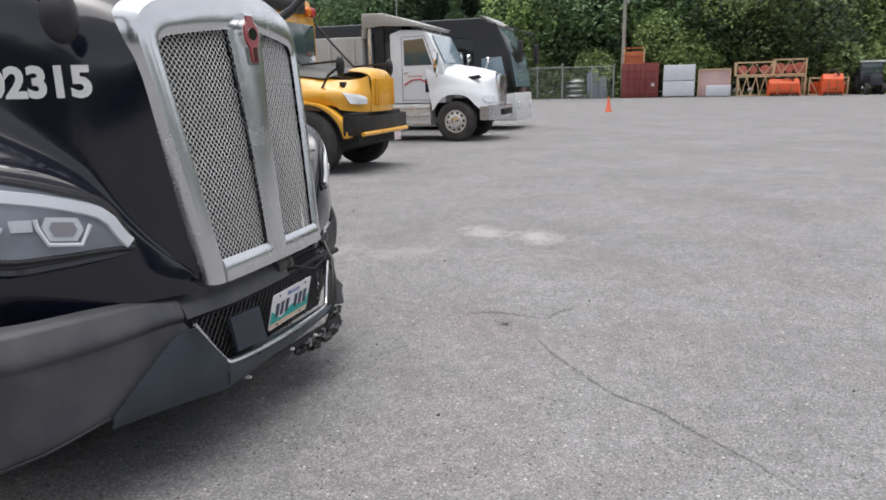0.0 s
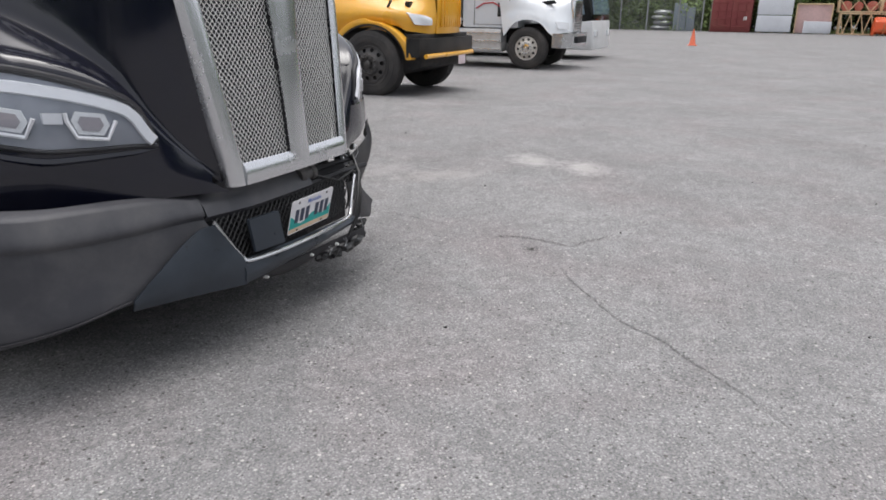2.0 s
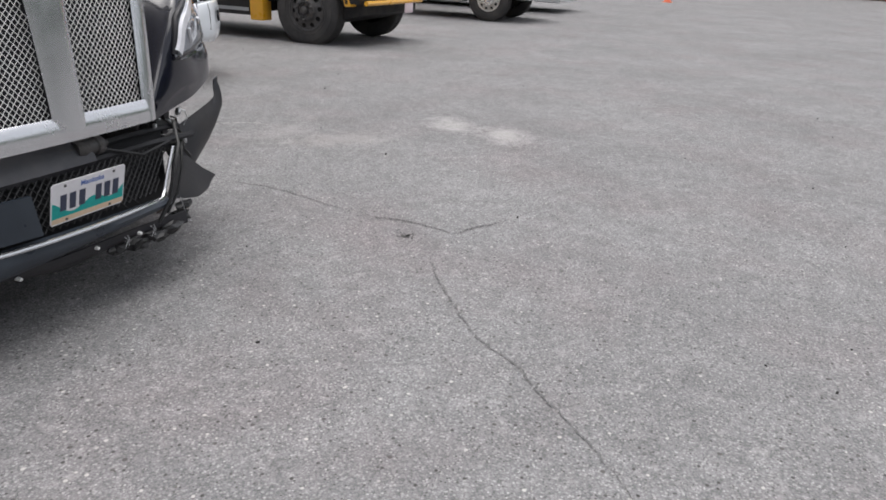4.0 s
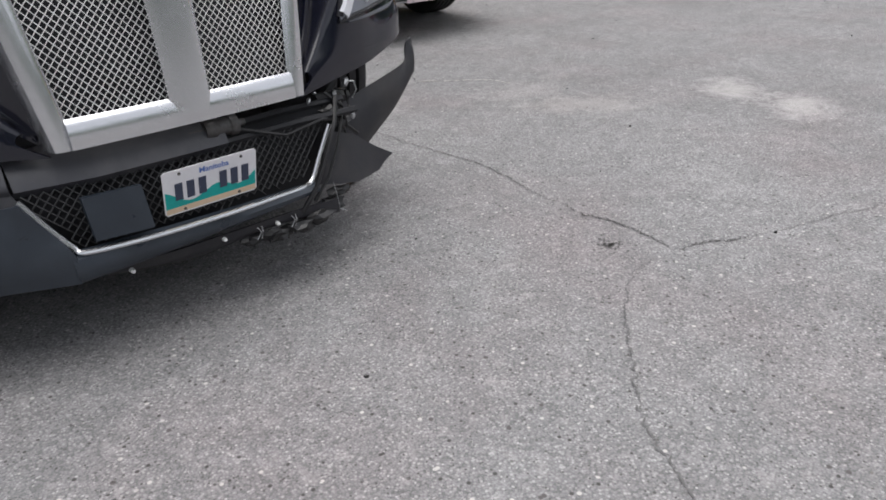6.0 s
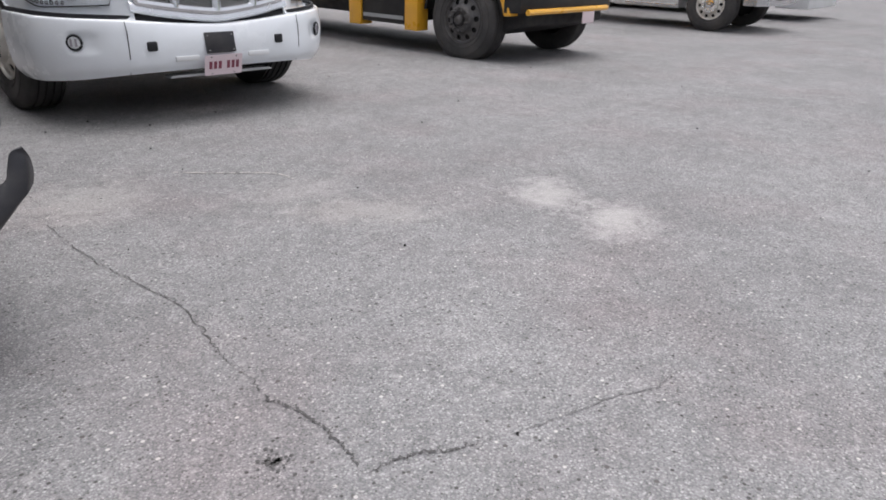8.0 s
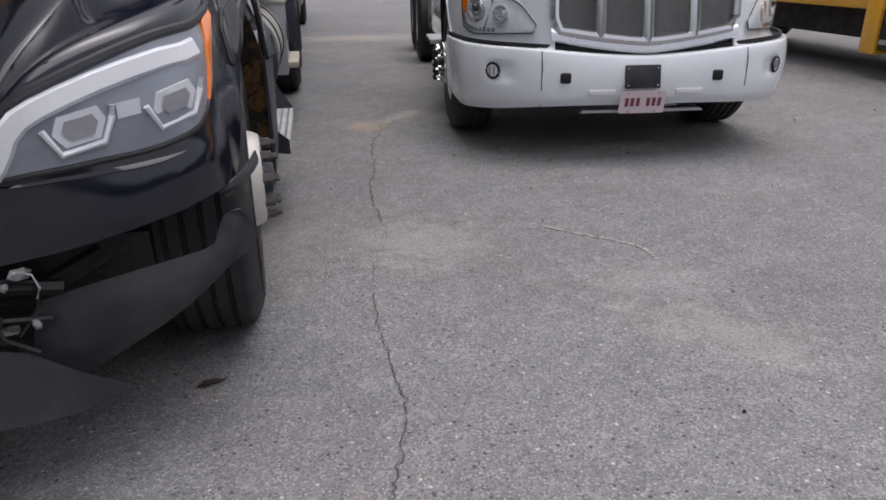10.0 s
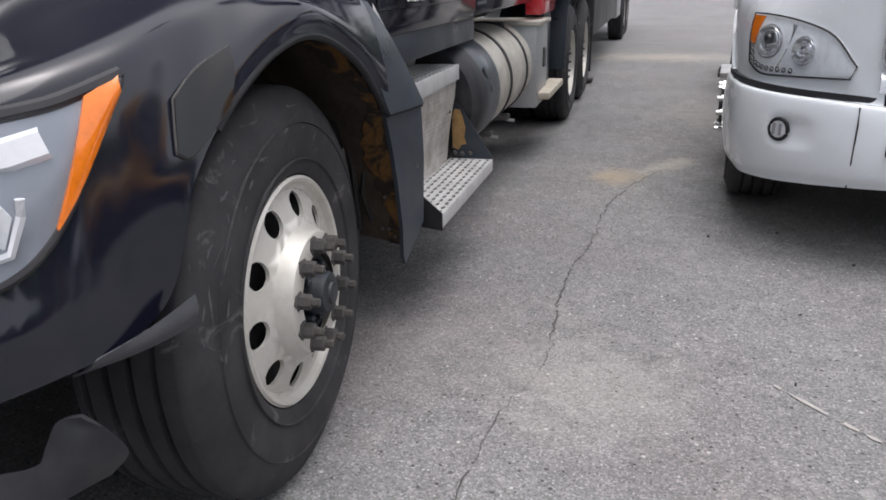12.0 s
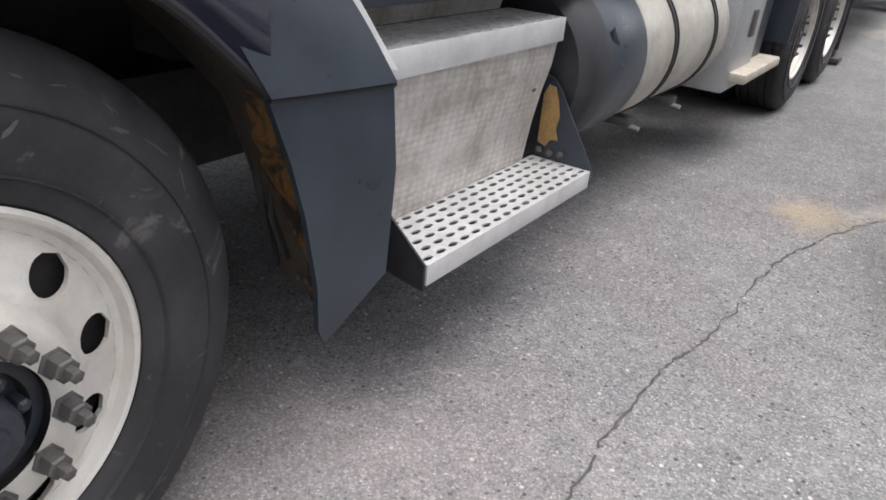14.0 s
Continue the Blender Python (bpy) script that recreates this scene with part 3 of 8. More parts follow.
def wheel_meshes(style):
    """Meshes of a wheel that turns round x with its outer face at x = 0, tyre radius 0.52."""
    if style in WHEEL_MESHES:
        return WHEEL_MESHES[style]
    out = {}
    w = 0.28
    bm = B()
    big = 1.037 if style == "alloy" else 1.0
    prof = [(-0.02, 0.292 * big), (0.0, 0.3 * big), (0.012, 0.33), (0.016, 0.37), (0.02, 0.42), (0.012, 0.455), (-0.002, 0.485), (-0.012, 0.505), (-0.026, 0.518)]
    x = -0.03
    for g in range(4):
        prof += [(x - 0.004, 0.52), (x - 0.04, 0.521), (x - 0.043, 0.506), (x - 0.055, 0.506)]
        x -= 0.055
    prof += [(x - 0.004, 0.52), (-w + 0.008, 0.518), (-w - 0.002, 0.5), (-w - 0.015, 0.45), (-w - 0.015, 0.38), (-w, 0.3), (-w + 0.02, 0.292)]
    swell = 1.075 if style == "alloy" else 1.0
    prof = [(x0, r if r < 0.33 else 0.33 + (r - 0.33) * swell) for x0, r in prof]
    lathe(bm, prof, 72, cap=False)
    for r in (0.345, 0.438):
        lathe(bm, [(0.012 if r < 0.4 else 0.012, r), (0.021, r + 0.004), (0.012, r + 0.008)], 72, cap=False)
    out["tyre"] = finish(bm, "tyre", "dusty_rubber" if style in ("dusty", "bright", "steel") else "rubber", 30)
    bm = B()
    # rim: flange, band with ten hand holes, inner cone to the hub face
    flat = style != "dual"
    d1, d2, d3 = (0.0, 0.028, 0.055) if flat else (-0.05, -0.12, -0.14)
    lathe(bm, [(-0.03, 0.287), (0.0, 0.296), (0.006, 0.289), (0.002, 0.282), (-0.016, 0.274), (-0.02, 0.262)], 60, cap=False)
    if not flat:
        lathe(bm, [(-0.02, 0.262), (-0.06, 0.25), (d2, 0.24)], 60, cap=False)
    ro, ri = (0.262, 0.172) if flat else (0.24, 0.165)
    xo, xi = (-0.02, 0.012) if flat else (d2, d2 + 0.015)
    nh = 10
    for k in range(nh):
        a0, a1 = 2 * math.pi * (k - 0.5) / nh, 2 * math.pi * (k + 0.5) / nh
        sub = 4
        ring = []
        hole = []
        am, rm, rad = (a0 + a1) / 2, (ro + ri) / 2 + 0.006, 0.034
        edge = [(ro, a0 + (a1 - a0) * i / sub) for i in range(sub)] + [(ro + (ri - ro) * i / sub, a1) for i in range(sub)]
        edge += [(ri, a1 + (a0 - a1) * i / sub) for i in range(sub)] + [(ri + (ro - ri) * i / sub, a0) for i in range(sub)]
        cx = Vector((0, rm * math.cos(am), rm * math.sin(am)))
        for r, a in edge:
            px = xo + (xi - xo) * (ro - r) / (ro - ri)
            p = Vector((px, r * math.cos(a), r * math.sin(a)))
            ring.append(bm.verts.new(p))
            d = Vector((0, p.y, p.z)) - cx
            d.normalize()
            q = cx + d * rad
            rr = math.hypot(q.y, q.z)
            hole.append(Vector((xo + (xi - xo) * (ro - rr) / (ro - ri), q.y, q.z)))
        hv = [bm.verts.new(h) for h in hole]
        hd = [bm.verts.new(h - Vector((0.010, 0, 0))) for h in hole]
        m = len(ring)
        for i in range(m):
            j = (i + 1) % m
            bm.faces.new((ring[i], ring[j], hv[j], hv[i]))
            bm.faces.new((hv[i], hv[j], hd[j], hd[i]))
    lathe(bm, [(xi, ri), (xi + 0.022, 0.165), (xi + 0.04, 0.155), (xi + 0.044, 0.145), (xi + 0.044, 0.105)], 60, cap=False)
    bmesh.ops.remove_doubles(bm, verts=bm.verts, dist=0.0006)
    out["wheel"] = finish(bm, "wheel", {"steel": "dark_steel", "dusty": "wheel_alloy"}.get(style, "wheel_alloy"), 32)
    bm = B()
    lathe(bm, [(-0.24, 0.28), (-0.05, 0.27), (-0.045, 0.1)], 40, cap=False)
    lathe(bm, [(-0.2, 0.27), (-0.2, 0.02)], 40, cap=False)
    out["brake_drum"] = finish(bm, "brake_drum", "underside", 30)
    bm = B()
    h0 = xi + 0.04
    lathe(bm, [(h0 - 0.06, 0.106), (h0 - 0.012, 0.104), (h0 - 0.01, 0.086), (h0 - 0.03, 0.082), (h0 - 0.028, 0.062), (h0 + 0.025, 0.056), (h0 + 0.034, 0.05), (h0 + 0.038, 0.03), (h0 + 0.044, 0.027), (h0 + 0.046, 0.004)], 28)
    out["hub"] = finish(bm, "hub", {"steel": "dark_steel", "bright": "chrome"}.get(style, "hub_grease"), 30)
    bm = B()
    lathe(bm, [(h0, 0.025), (h0 + 0.007, 0.0245), (h0 + 0.009, 0.0195), (h0 + 0.034, 0.0195), (h0 + 0.037, 0.016), (h0 + 0.038, 0.0115), (h0 + 0.056, 0.011), (h0 + 0.058, 0.007)], 6)
    out["lug_nut"] = finish(bm, "lug_nut", "chrome" if style in ("dusty", "bright") else "dark_steel", 25)
    bm = B()
    lathe(bm, [(h0 - 0.03, 0.011), (h0 + 0.002, 0.011), (h0 + 0.006, 0.006)], 6)
    out["hub_bolt"] = finish(bm, "hub_bolt", "hub_grease", 30)
    for key, me in out.items():
        if key != "tyre" and big != 1.0:
            me.transform(Matrix.Scale(big, 4))
    WHEEL_MESHES[style] = out
    return out


def wheel(parent, x, y, z, side, style="alloy", spin=0.1, nuts=True, tyre=None, steer=0):
    """A wheel with its outer face at x; side is +1 or -1 along x."""
    ms = wheel_meshes(style)
    w = part("wheel", ms["wheel"], None, parent, m=Matrix.Translation((x, y, z)) @ Matrix.Rotation(radians(steer) + (0 if side > 0 else math.pi), 4, "Z") @ Matrix.Rotation(spin, 4, "X"))
    part("tyre", ms["tyre"], None, w, tyre or "black rubber tyre with scuffed sidewall")
    hub = part("hub", ms["hub"], None, w)
    if style == "alloy":
        for k in range(8):
            a = 2 * math.pi * k / 8
            part("hub_bolt", ms["hub_bolt"], None, w, m=Matrix.Translation((0, 0.073 * math.cos(a), 0.073 * math.sin(a))))
    part("brake_drum", ms["brake_drum"], None, w)
    if nuts:
        for k in range(10):
            a = 2 * math.pi * (k + 0.5) / 10
            part("lug_nut", ms["lug_nut"], None, w, m=Matrix.Translation((0, 0.134 * math.cos(a), 0.134 * math.sin(a))))
    return w


def mirrored(rows):
    """Rows of control points on the right side, from those on the left."""
    return [[(-p[0], p[1], p[2]) for p in r] for r in rows]

# ---- the yard ----


def rise(x, y):
    """The yard is level, with a shallow dip along the parked row."""
    a, b2 = max(0.0, min(1.0, (x - 4.5) / 11.0)), max(0.0, min(1.0, (50.0 - x) / 26.0))
    return -0.15 * a * a * (3 - 2 * a) * b2 * b2 * (3 - 2 * b2)


def build_ground():
    bm = B()
    xs = [-900, -300, -100, -40, -20, -10, -6, -4, -2, 0, 2, 4, 4.5, 5, 6, 7, 8, 9, 10, 11, 12, 13, 14, 15.5, 17, 19, 21, 24, 27, 30, 34, 38, 42, 46, 50, 60, 90, 200, 900]
    ys = [-900, -300, -100, -40, -20, -10, -6, -4, -2, 0, 2, 4, 6, 8, 10, 14, 20, 30, 45, 60, 100, 300, 900]
    grid = [[Vector((x, y, rise(x, y))) for x in xs] for y in ys]
    skin(bm, grid)
    single("ground", bm, "asphalt", "bleached grey asphalt yard with cracks and pale dust", "ground", kind="structure")


build_ground()


def crack(name, pts, width, seed, label="dark jagged crack in the asphalt", tone="crack_dark"):
    """A ragged dark crack along a line on the yard."""
    rng = random.Random(seed)
    line = spline([(x, y, 0) for x, y in pts], len(pts) * 15)
    bm = B()
    prev = None
    for i, p in enumerate(line):
        d = line[min(i + 1, len(line) - 1)] - line[max(i - 1, 0)]
        s = Vector((-d.y, d.x, 0)).normalized()
        taper = min(1.0, 4.0 * min(i, len(line) - 1 - i) / len(line) + 0.15)
        j = s * (rng.gauss(0, 0.004) + 0.006 * math.sin(i * 0.9 + seed) * math.sin(i * 0.23 + 2 * seed))
        w = width * 0.8 * taper * rng.uniform(0.25, 1.3)
        z = Vector((0, 0, rise(p.x, p.y) + 0.004))
        pair = (bm.verts.new(p + j + s * w + z), bm.verts.new(p + j - s * w * rng.uniform(0.5, 1.2) + z))
        if prev and rng.random() > 0.05:
            bm.faces.new((prev[0], pair[0], pair[1], prev[1]))
        prev = pair
    for v in [v for v in bm.verts if not v.link_faces]:
        bm.verts.remove(v)
    single(name, bm, tone, label, "crack", "cracks in the asphalt", "structure")


crack("crack_1", [(2.519, 4.941), (2.361, 4.704), (2.196, 4.237), (2.118, 3.866), (2.091, 3.286), (2.036, 2.978), (2.023, 2.585), (2.043, 2.159), (2.035, 1.962)], 0.0058, 3)
crack("crack_2", [(2.035, 1.962), (1.952, 1.694), (1.915, 1.209), (1.925, 0.950), (1.934, 0.708), (1.950, 0.568), (1.897, 0.291), (1.846, 0.085), (1.854, -0.003)], 0.004, 4)
crack("crack_3", [(1.854, -0.003), (1.811, -0.178), (1.836, -0.286), (1.833, -0.413), (1.808, -0.544), (1.777, -0.631)], 0.0065, 5)
crack("crack_4", [(1.787, -0.636), (1.881, -0.662), (1.947, -0.692), (2.003, -0.741), (2.096, -0.781)], 0.0065, 6)
crack("crack_5", [(2.096, -0.781), (2.208, -0.832), (2.365, -0.891), (2.530, -0.941), (2.685, -1.018), (2.951, -1.040)], 0.003, 7, "faint hairline crack in the asphalt", "crack_faint")
crack("crack_6", [(1.777, -0.631), (1.549, -0.608), (1.344, -0.703), (1.207, -0.800), (1.080, -0.904), (0.933, -1.020), (0.842, -1.115), (0.752, -1.262), (0.638, -1.362), (0.546, -1.461), (0.429, -1.583), (0.292, -1.705), (0.125, -1.806)], 0.005, 8, "faint worn crack in the asphalt", "crack_faint")
crack("crack_7", [(6.031, -2.318), (6.509, -2.957), (6.295, -3.495), (6.465, -4.495)], 0.012, 9, "faint worn crack in the asphalt", "crack_faint")


def pale_streak():
    rng = random.Random(12)
    line = spline([(2.801, 2.067, 0), (2.986, 1.875, 0), (3.135, 1.741, 0), (3.219, 1.634, 0), (3.226, 1.491, 0)], 40)
    bm = B()
    prev = None
    for i, p in enumerate(line):
        d = line[min(i + 1, 39)] - line[max(i - 1, 0)]
        s = Vector((-d.y, d.x, 0)).normalized()
        w = rng.uniform(0.002, 0.011)
        pair = (bm.verts.new(p + s * w + Vector((0, 0, 0.004))), bm.verts.new(p - s * w + Vector((0, 0, 0.004))))
        if prev and rng.random() > 0.12:
            bm.faces.new((prev[0], pair[0], pair[1], prev[1]))
        prev = pair
    for v in [v for v in bm.verts if not v.link_faces]:
        bm.verts.remove(v)
    single("chalky_streak", bm, "pale_dust", "thin pale streak of dried dust on asphalt", "stain", kind="structure")


pale_streak()


def loose_bits(name, material, count, size, area, seed, label):
    rng = random.Random(seed)
    bm = B()
    for _ in range(count):
        x, y = rng.uniform(area[0], area[1]), rng.uniform(area[2], area[3])
        s = rng.uniform(*size)
        r = bmesh.ops.create_icosphere(bm, subdivisions=1, radius=s, matrix=Matrix.Translation((x, y, rise(x, y) + s * 0.3)) @ Euler((rng.random() * 6, rng.random() * 6, rng.random() * 6)).to_matrix().to_4x4() @ Matrix.Diagonal((1, rng.uniform(0.5, 0.9), rng.uniform(0.35, 0.7), 1)))
    single(name, bm, material, label, "gravel", kind="stuff")


loose_bits("loose_gravel", "pebble", 520, (0.002, 0.0055), (-1.8, 6.0, -2.2, 7.0), 21, "tiny loose grey stones scattered over the asphalt")
loose_bits("dark_crumbs", "crumb_dark", 90, (0.003, 0.011), (0.3, 9.0, -3.0, 5.5), 22, "small dark crumbs lying on the asphalt")


def tar_spot():
    rng = random.Random(5)
    bm = B()
    c = (1.648, -0.433)
    for _ in range(42):
        a, r = rng.uniform(0, 6.28), abs(rng.gauss(0, 0.045))
        x, y, s = c[0] + r * math.cos(a), c[1] + r * math.sin(a), rng.uniform(0.003, 0.008)
        vs = [bm.verts.new((x + s * math.cos(k), y + s * rng.uniform(0.6, 1.2) * math.sin(k), 0.003)) for k in (0, 1, 2, 3, 4, 5)]
        bm.faces.new(vs)
    single("tar_spot", bm, "tar_and_rim_grey", "small dark tar spot on the asphalt", "stain", kind="structure")


tar_spot()


def shed_leaf():
    bm = B()
    pts = [(0, 0, 0.004), (0.03, 0.012, 0.014), (0.07, 0.008, 0.01), (0.1, 0, 0.005), (0.06, -0.012, 0.012), (0.025, -0.012, 0.01)]
    plate(bm, pts, 0.002, (0, 0, 1))
    single("plastic_shard", bm, "dry_leaf", "small dark broken shard lying on the asphalt", "debris", m=pose(1.296, 0.789, 0, 0, 0, 20))


shed_leaf()

# ---- the damaged black tractor unit; its own x runs to its left side, y to its rear ----
TX, TY = 0.402, 0.062
truck = thing("semi_truck", pose(TX, TY, 0), "black semi truck with torn front bumper, parked on asphalt", "truck")

# control lines of the left half: along the hood from the nose to the cab
FOOT = [(0.405, 0.24, 0.68), (0.56, 0.375, 0.89), (0.645, 0.50, 1.095), (0.745, 0.86, 1.28), (0.84, 1.25, 1.35), (0.98, 1.95, 1.43)]
FLARE = [0.004, 0.022, 0.036, 0.05, 0.05, 0.035]


def foot(out, up):
    """The hood flank's foot, drawn outwards and raised."""
    res = []
    for (u, y, z), w in zip(FOOT, FLARE):
        d = Vector((0.72, -0.69, 0)) if y < 0.9 else Vector((1, 0, 0))
        res.append((u + d.x * w * out, y + d.y * w * out, z + up * (0.3 + 0.7 * min(1.0, w / 0.085))))
    return res


WALL = [
    foot(1.0, 0.0), foot(0.6, 0.032), foot(0.25, 0.08), foot(0.04, 0.16),
    [(0.43, 0.25, 1.25), (0.555, 0.368, 1.27), (0.645, 0.505, 1.36), (0.74, 0.87, 1.46), (0.87, 1.38, 1.52), (1.0, 1.95, 1.60)],
    [(0.475, 0.30, 1.52), (0.555, 0.40, 1.54), (0.65, 0.55, 1.60), (0.74, 0.92, 1.67), (0.86, 1.42, 1.70), (0.97, 1.95, 1.75)],
    [(0.40, 0.37, 1.62), (0.48, 0.52, 1.70), (0.58, 0.80, 1.79), (0.66, 1.18, 1.86), (0.74, 1.5, 1.91), (0.8, 1.95, 1.98)],
]
MID = [(0, 0.35, 1.705), (0, 0.52, 1.775), (0, 0.8, 1.86), (0, 1.2, 1.94), (0, 1.5, 1.99), (0, 1.95, 2.05)]


def build_hood():
    bm = B()
    rows = WALL + [MID] + mirrored(WALL)[::-1]
    skin(bm, relax(patch(rows, 60, 141), 14), 0.012, flip=True)
    return part("hood", bm, "black_paint", truck, "glossy black hood with white unit number")


hood = build_hood()


def on_surface(bm_src, me, m, lift):
    """Lays a flat mesh, placed by m, onto the surface of an object."""
    from mathutils import bvhtree
    tree = bvhtree.BVHTree.FromPolygons([v.co[:] for v in bm_src.vertices], [p.vertices[:] for p in bm_src.polygons])
    d = (m.to_3x3() @ Vector((0, 0, 1))).normalized()
    for v in me.vertices:
        p = m @ v.co
        hit, nor, _, _ = tree.ray_cast(p + d * 0.4, -d)
        if hit is None:
            hit, nor, _, _ = tree.find_nearest(p)
        v.co = hit + d * lift
    return me


def unit_number():
    for side in (-1, 1):
        me = words("C02315", 0.133, 0.0057)
        # the plane of the flank: towards the nose and up
        fwd = Vector((0.585, -0.81, 0.0)) if side < 0 else Vector((0.585, 0.81, 0.0))
        fwd.normalize()
        up = Vector((0, 0, 1))
        out = fwd.cross(up)
        m = Matrix((fwd, up, out)).transposed().to_4x4()
        m.translation = Vector((side * 0.685, 0.616, 1.383))
        on_surface(hood.data, me, m, 0.003)
        me.materials.append(MATS["letter_white"])
        part("unit_number", me, None, hood, "white painted unit number")


unit_number()



def lag(p):
    """The right front corner sits a little further back than the left."""
    t = max(0.0, min(1.0, (abs(p[0]) - 0.48) / 0.45)) * max(0.0, min(1.0, (1.5 - p[1]) / 0.5))
    return Vector((-abs(p[0]), p[1] + 0.12 * t + 0.08 * t * max(0.0, min(1.0, (abs(p[0]) - 0.95) / 0.13)), p[2] - 0.035 * t))


def nudge(p):
    """The pushed-in middle of the left front corner."""
    w = 0.08 * math.exp(-((p[0] - 0.93) / 0.2) ** 2 - ((p[1] - 0.5) / 0.22) ** 2) * max(0.0, min(1.0, (p[2] - 0.74) / 0.15))
    return Vector((p[0] + 0.08 * w, p[1] + 0.98 * w, p[2] - 0.1 * w))


EDGE = spline(foot(1.0, 0.0), 401)


def edge_at(y, drop=0.002):
    """The hood's foot line at a distance behind the nose."""
    p = min(EDGE, key=lambda q: abs(q.y - y))
    return (p.x, p.y, p.z - drop)


FEND = [
    # inner edge, crest, flank, lip: from the nose round the lamp and over the wheel
    [edge_at(0.2), edge_at(0.33), edge_at(0.45), edge_at(0.62), edge_at(0.82), edge_at(0.95), edge_at(1.08), edge_at(1.27), edge_at(1.53), edge_at(1.74)],
    [(0.45, 0.243, 0.715), (0.56, 0.282, 0.83), (0.745, 0.328, 1.064), (0.955, 0.47, 1.172), (1.06, 0.735, 1.205), (1.095, 0.92, 1.235), (1.13, 1.06, 1.26), (1.16, 1.25, 1.275), (1.17, 1.52, 1.25), (1.17, 1.74, 1.21)],
    [(0.455, 0.24, 0.69), (0.58, 0.272, 0.745), (0.80, 0.33, 0.845), (1.03, 0.435, 0.885), (1.09, 0.66, 0.97), (1.13, 0.83, 1.06), (1.18, 1.00, 1.17), (1.22, 1.25, 1.235), (1.22, 1.53, 1.16), (1.22, 1.74, 1.03)],
    [(0.39, 0.22, 0.645), (0.57, 0.272, 0.665), (0.80, 0.345, 0.69), (1.055, 0.485, 0.745), (1.115, 0.72, 0.775), (1.155, 0.83, 0.98), (1.195, 1.00, 1.11), (1.22, 1.25, 1.18), (1.22, 1.53, 1.09), (1.22, 1.735, 0.92)],
]
# the shelf between the hood flank and the crest is nearly flat
RISE = [0.003, 0.018, 0.026, 0.022, 0.016, 0.012, 0.01, 0.008, 0.006, 0.006]
shelf = [[tuple(Vector(a).lerp(Vector(b), k) + Vector((0, -0.6 * h * q, h * q))) for a, b, h in zip(FEND[0], FEND[1], RISE)] for k, q in ((0.33, 0.3), (0.7, 0.5))]
FEND[1:1] = shelf

LAMP_TOP = [(0.622, 0.300, 0.872), (0.682, 0.308, 1.012), (0.80, 0.345, 1.085), (0.943, 0.45, 1.15), (1.042, 0.605, 1.171), (1.074, 0.75, 1.186)]
LAMP_LOW = [(0.615, 0.300, 0.856), (0.70, 0.315, 0.87), (0.82, 0.345, 0.88), (0.975, 0.41, 0.902), (1.05, 0.505, 0.96), (1.078, 0.72, 1.16)]


LAMP_SEAT = []
LAMP_SIDE = [1]


def sheet_tree(grid):
    """A search tree over a grid of points."""
    from mathutils import bvhtree
    nv, nu = len(grid), len(grid[0])
    quads = [(j * nu + i, j * nu + i + 1, (j + 1) * nu + i + 1, (j + 1) * nu + i) for j in range(nv - 1) for i in range(nu - 1)]
    return bvhtree.BVHTree.FromPolygons([p for r in grid for p in r], quads)


def build_fenders():
    for side in (1, -1):
        bm = B()
        # the shelf is soft, the crest over the lamp stays sharper
        grid = relax(patch(FEND, 190, 70), 60, [max(0.04, min(1.0, (0.6 - j / 69) / 0.18)) for j in range(70)])
        if side < 0:
            # the right one hangs a little lower over the whole bumper
            for j, row in enumerate(grid):
                for i, p in enumerate(row):
                    v = max(0.0, (j / 69 - 0.8) / 0.2)
                    k = min(1.0, j / 69 / 0.5)
                    row[i] = Vector((-p.x, p.y, p.z)).lerp(lag(p), k * k * (3 - 2 * k)) - Vector((0, 0, 0.075 * v * v * math.exp(-((i / 189 - 0.386) / 0.107) ** 2)))
        if side > 0:
            LAMP_SEAT.append(sheet_tree(grid))
            grid = [[nudge(p) for p in row] for row in grid]
        skin(bm, grid, 0.012, flip=side > 0)
        f = part("fender", bm, "black_paint", truck, "glossy black front fender")
        # rolled lip round the wheel opening
        bm = B()
        lip = grid[-1][114:]
        tube(bm, [(p.x + side * 0.004, p.y, p.z) for p in lip[::3]], 0.011, 8)
        part("arch_lip", bm, "cab_dark", f)
        # liner of the wheel house
        bm = B()
        inner = spline([(1.07, 0.77, 0.70), (1.11, 0.83, 0.97), (1.165, 1.0, 1.12), (1.18, 1.25, 1.19), (1.17, 1.44, 1.16)], 26)
        g = [[Vector((side * (p.x - w), p.y, p.z)) for p in inner] for w in (0.0, 0.2, 0.45, 0.62)]
        skin(bm, g, 0.008)
        part("wheel_house", bm, "underside", f)


build_fenders()


def torn_flange():
    bm = B()
    g = patch([[(1.172, 0.745, 0.785), (1.14, 0.66, 0.77), (1.10, 0.56, 0.755)], [(1.178, 0.74, 0.755), (1.14, 0.65, 0.748), (1.09, 0.55, 0.742)], [(1.16, 0.735, 0.725), (1.12, 0.64, 0.73), (1.07, 0.54, 0.733)]], 12, 6)
    skin(bm, g, 0.004)
    part("torn_flange", bm, "grey_plastic", truck, "torn grey flange at the fender's foot")


torn_flange()


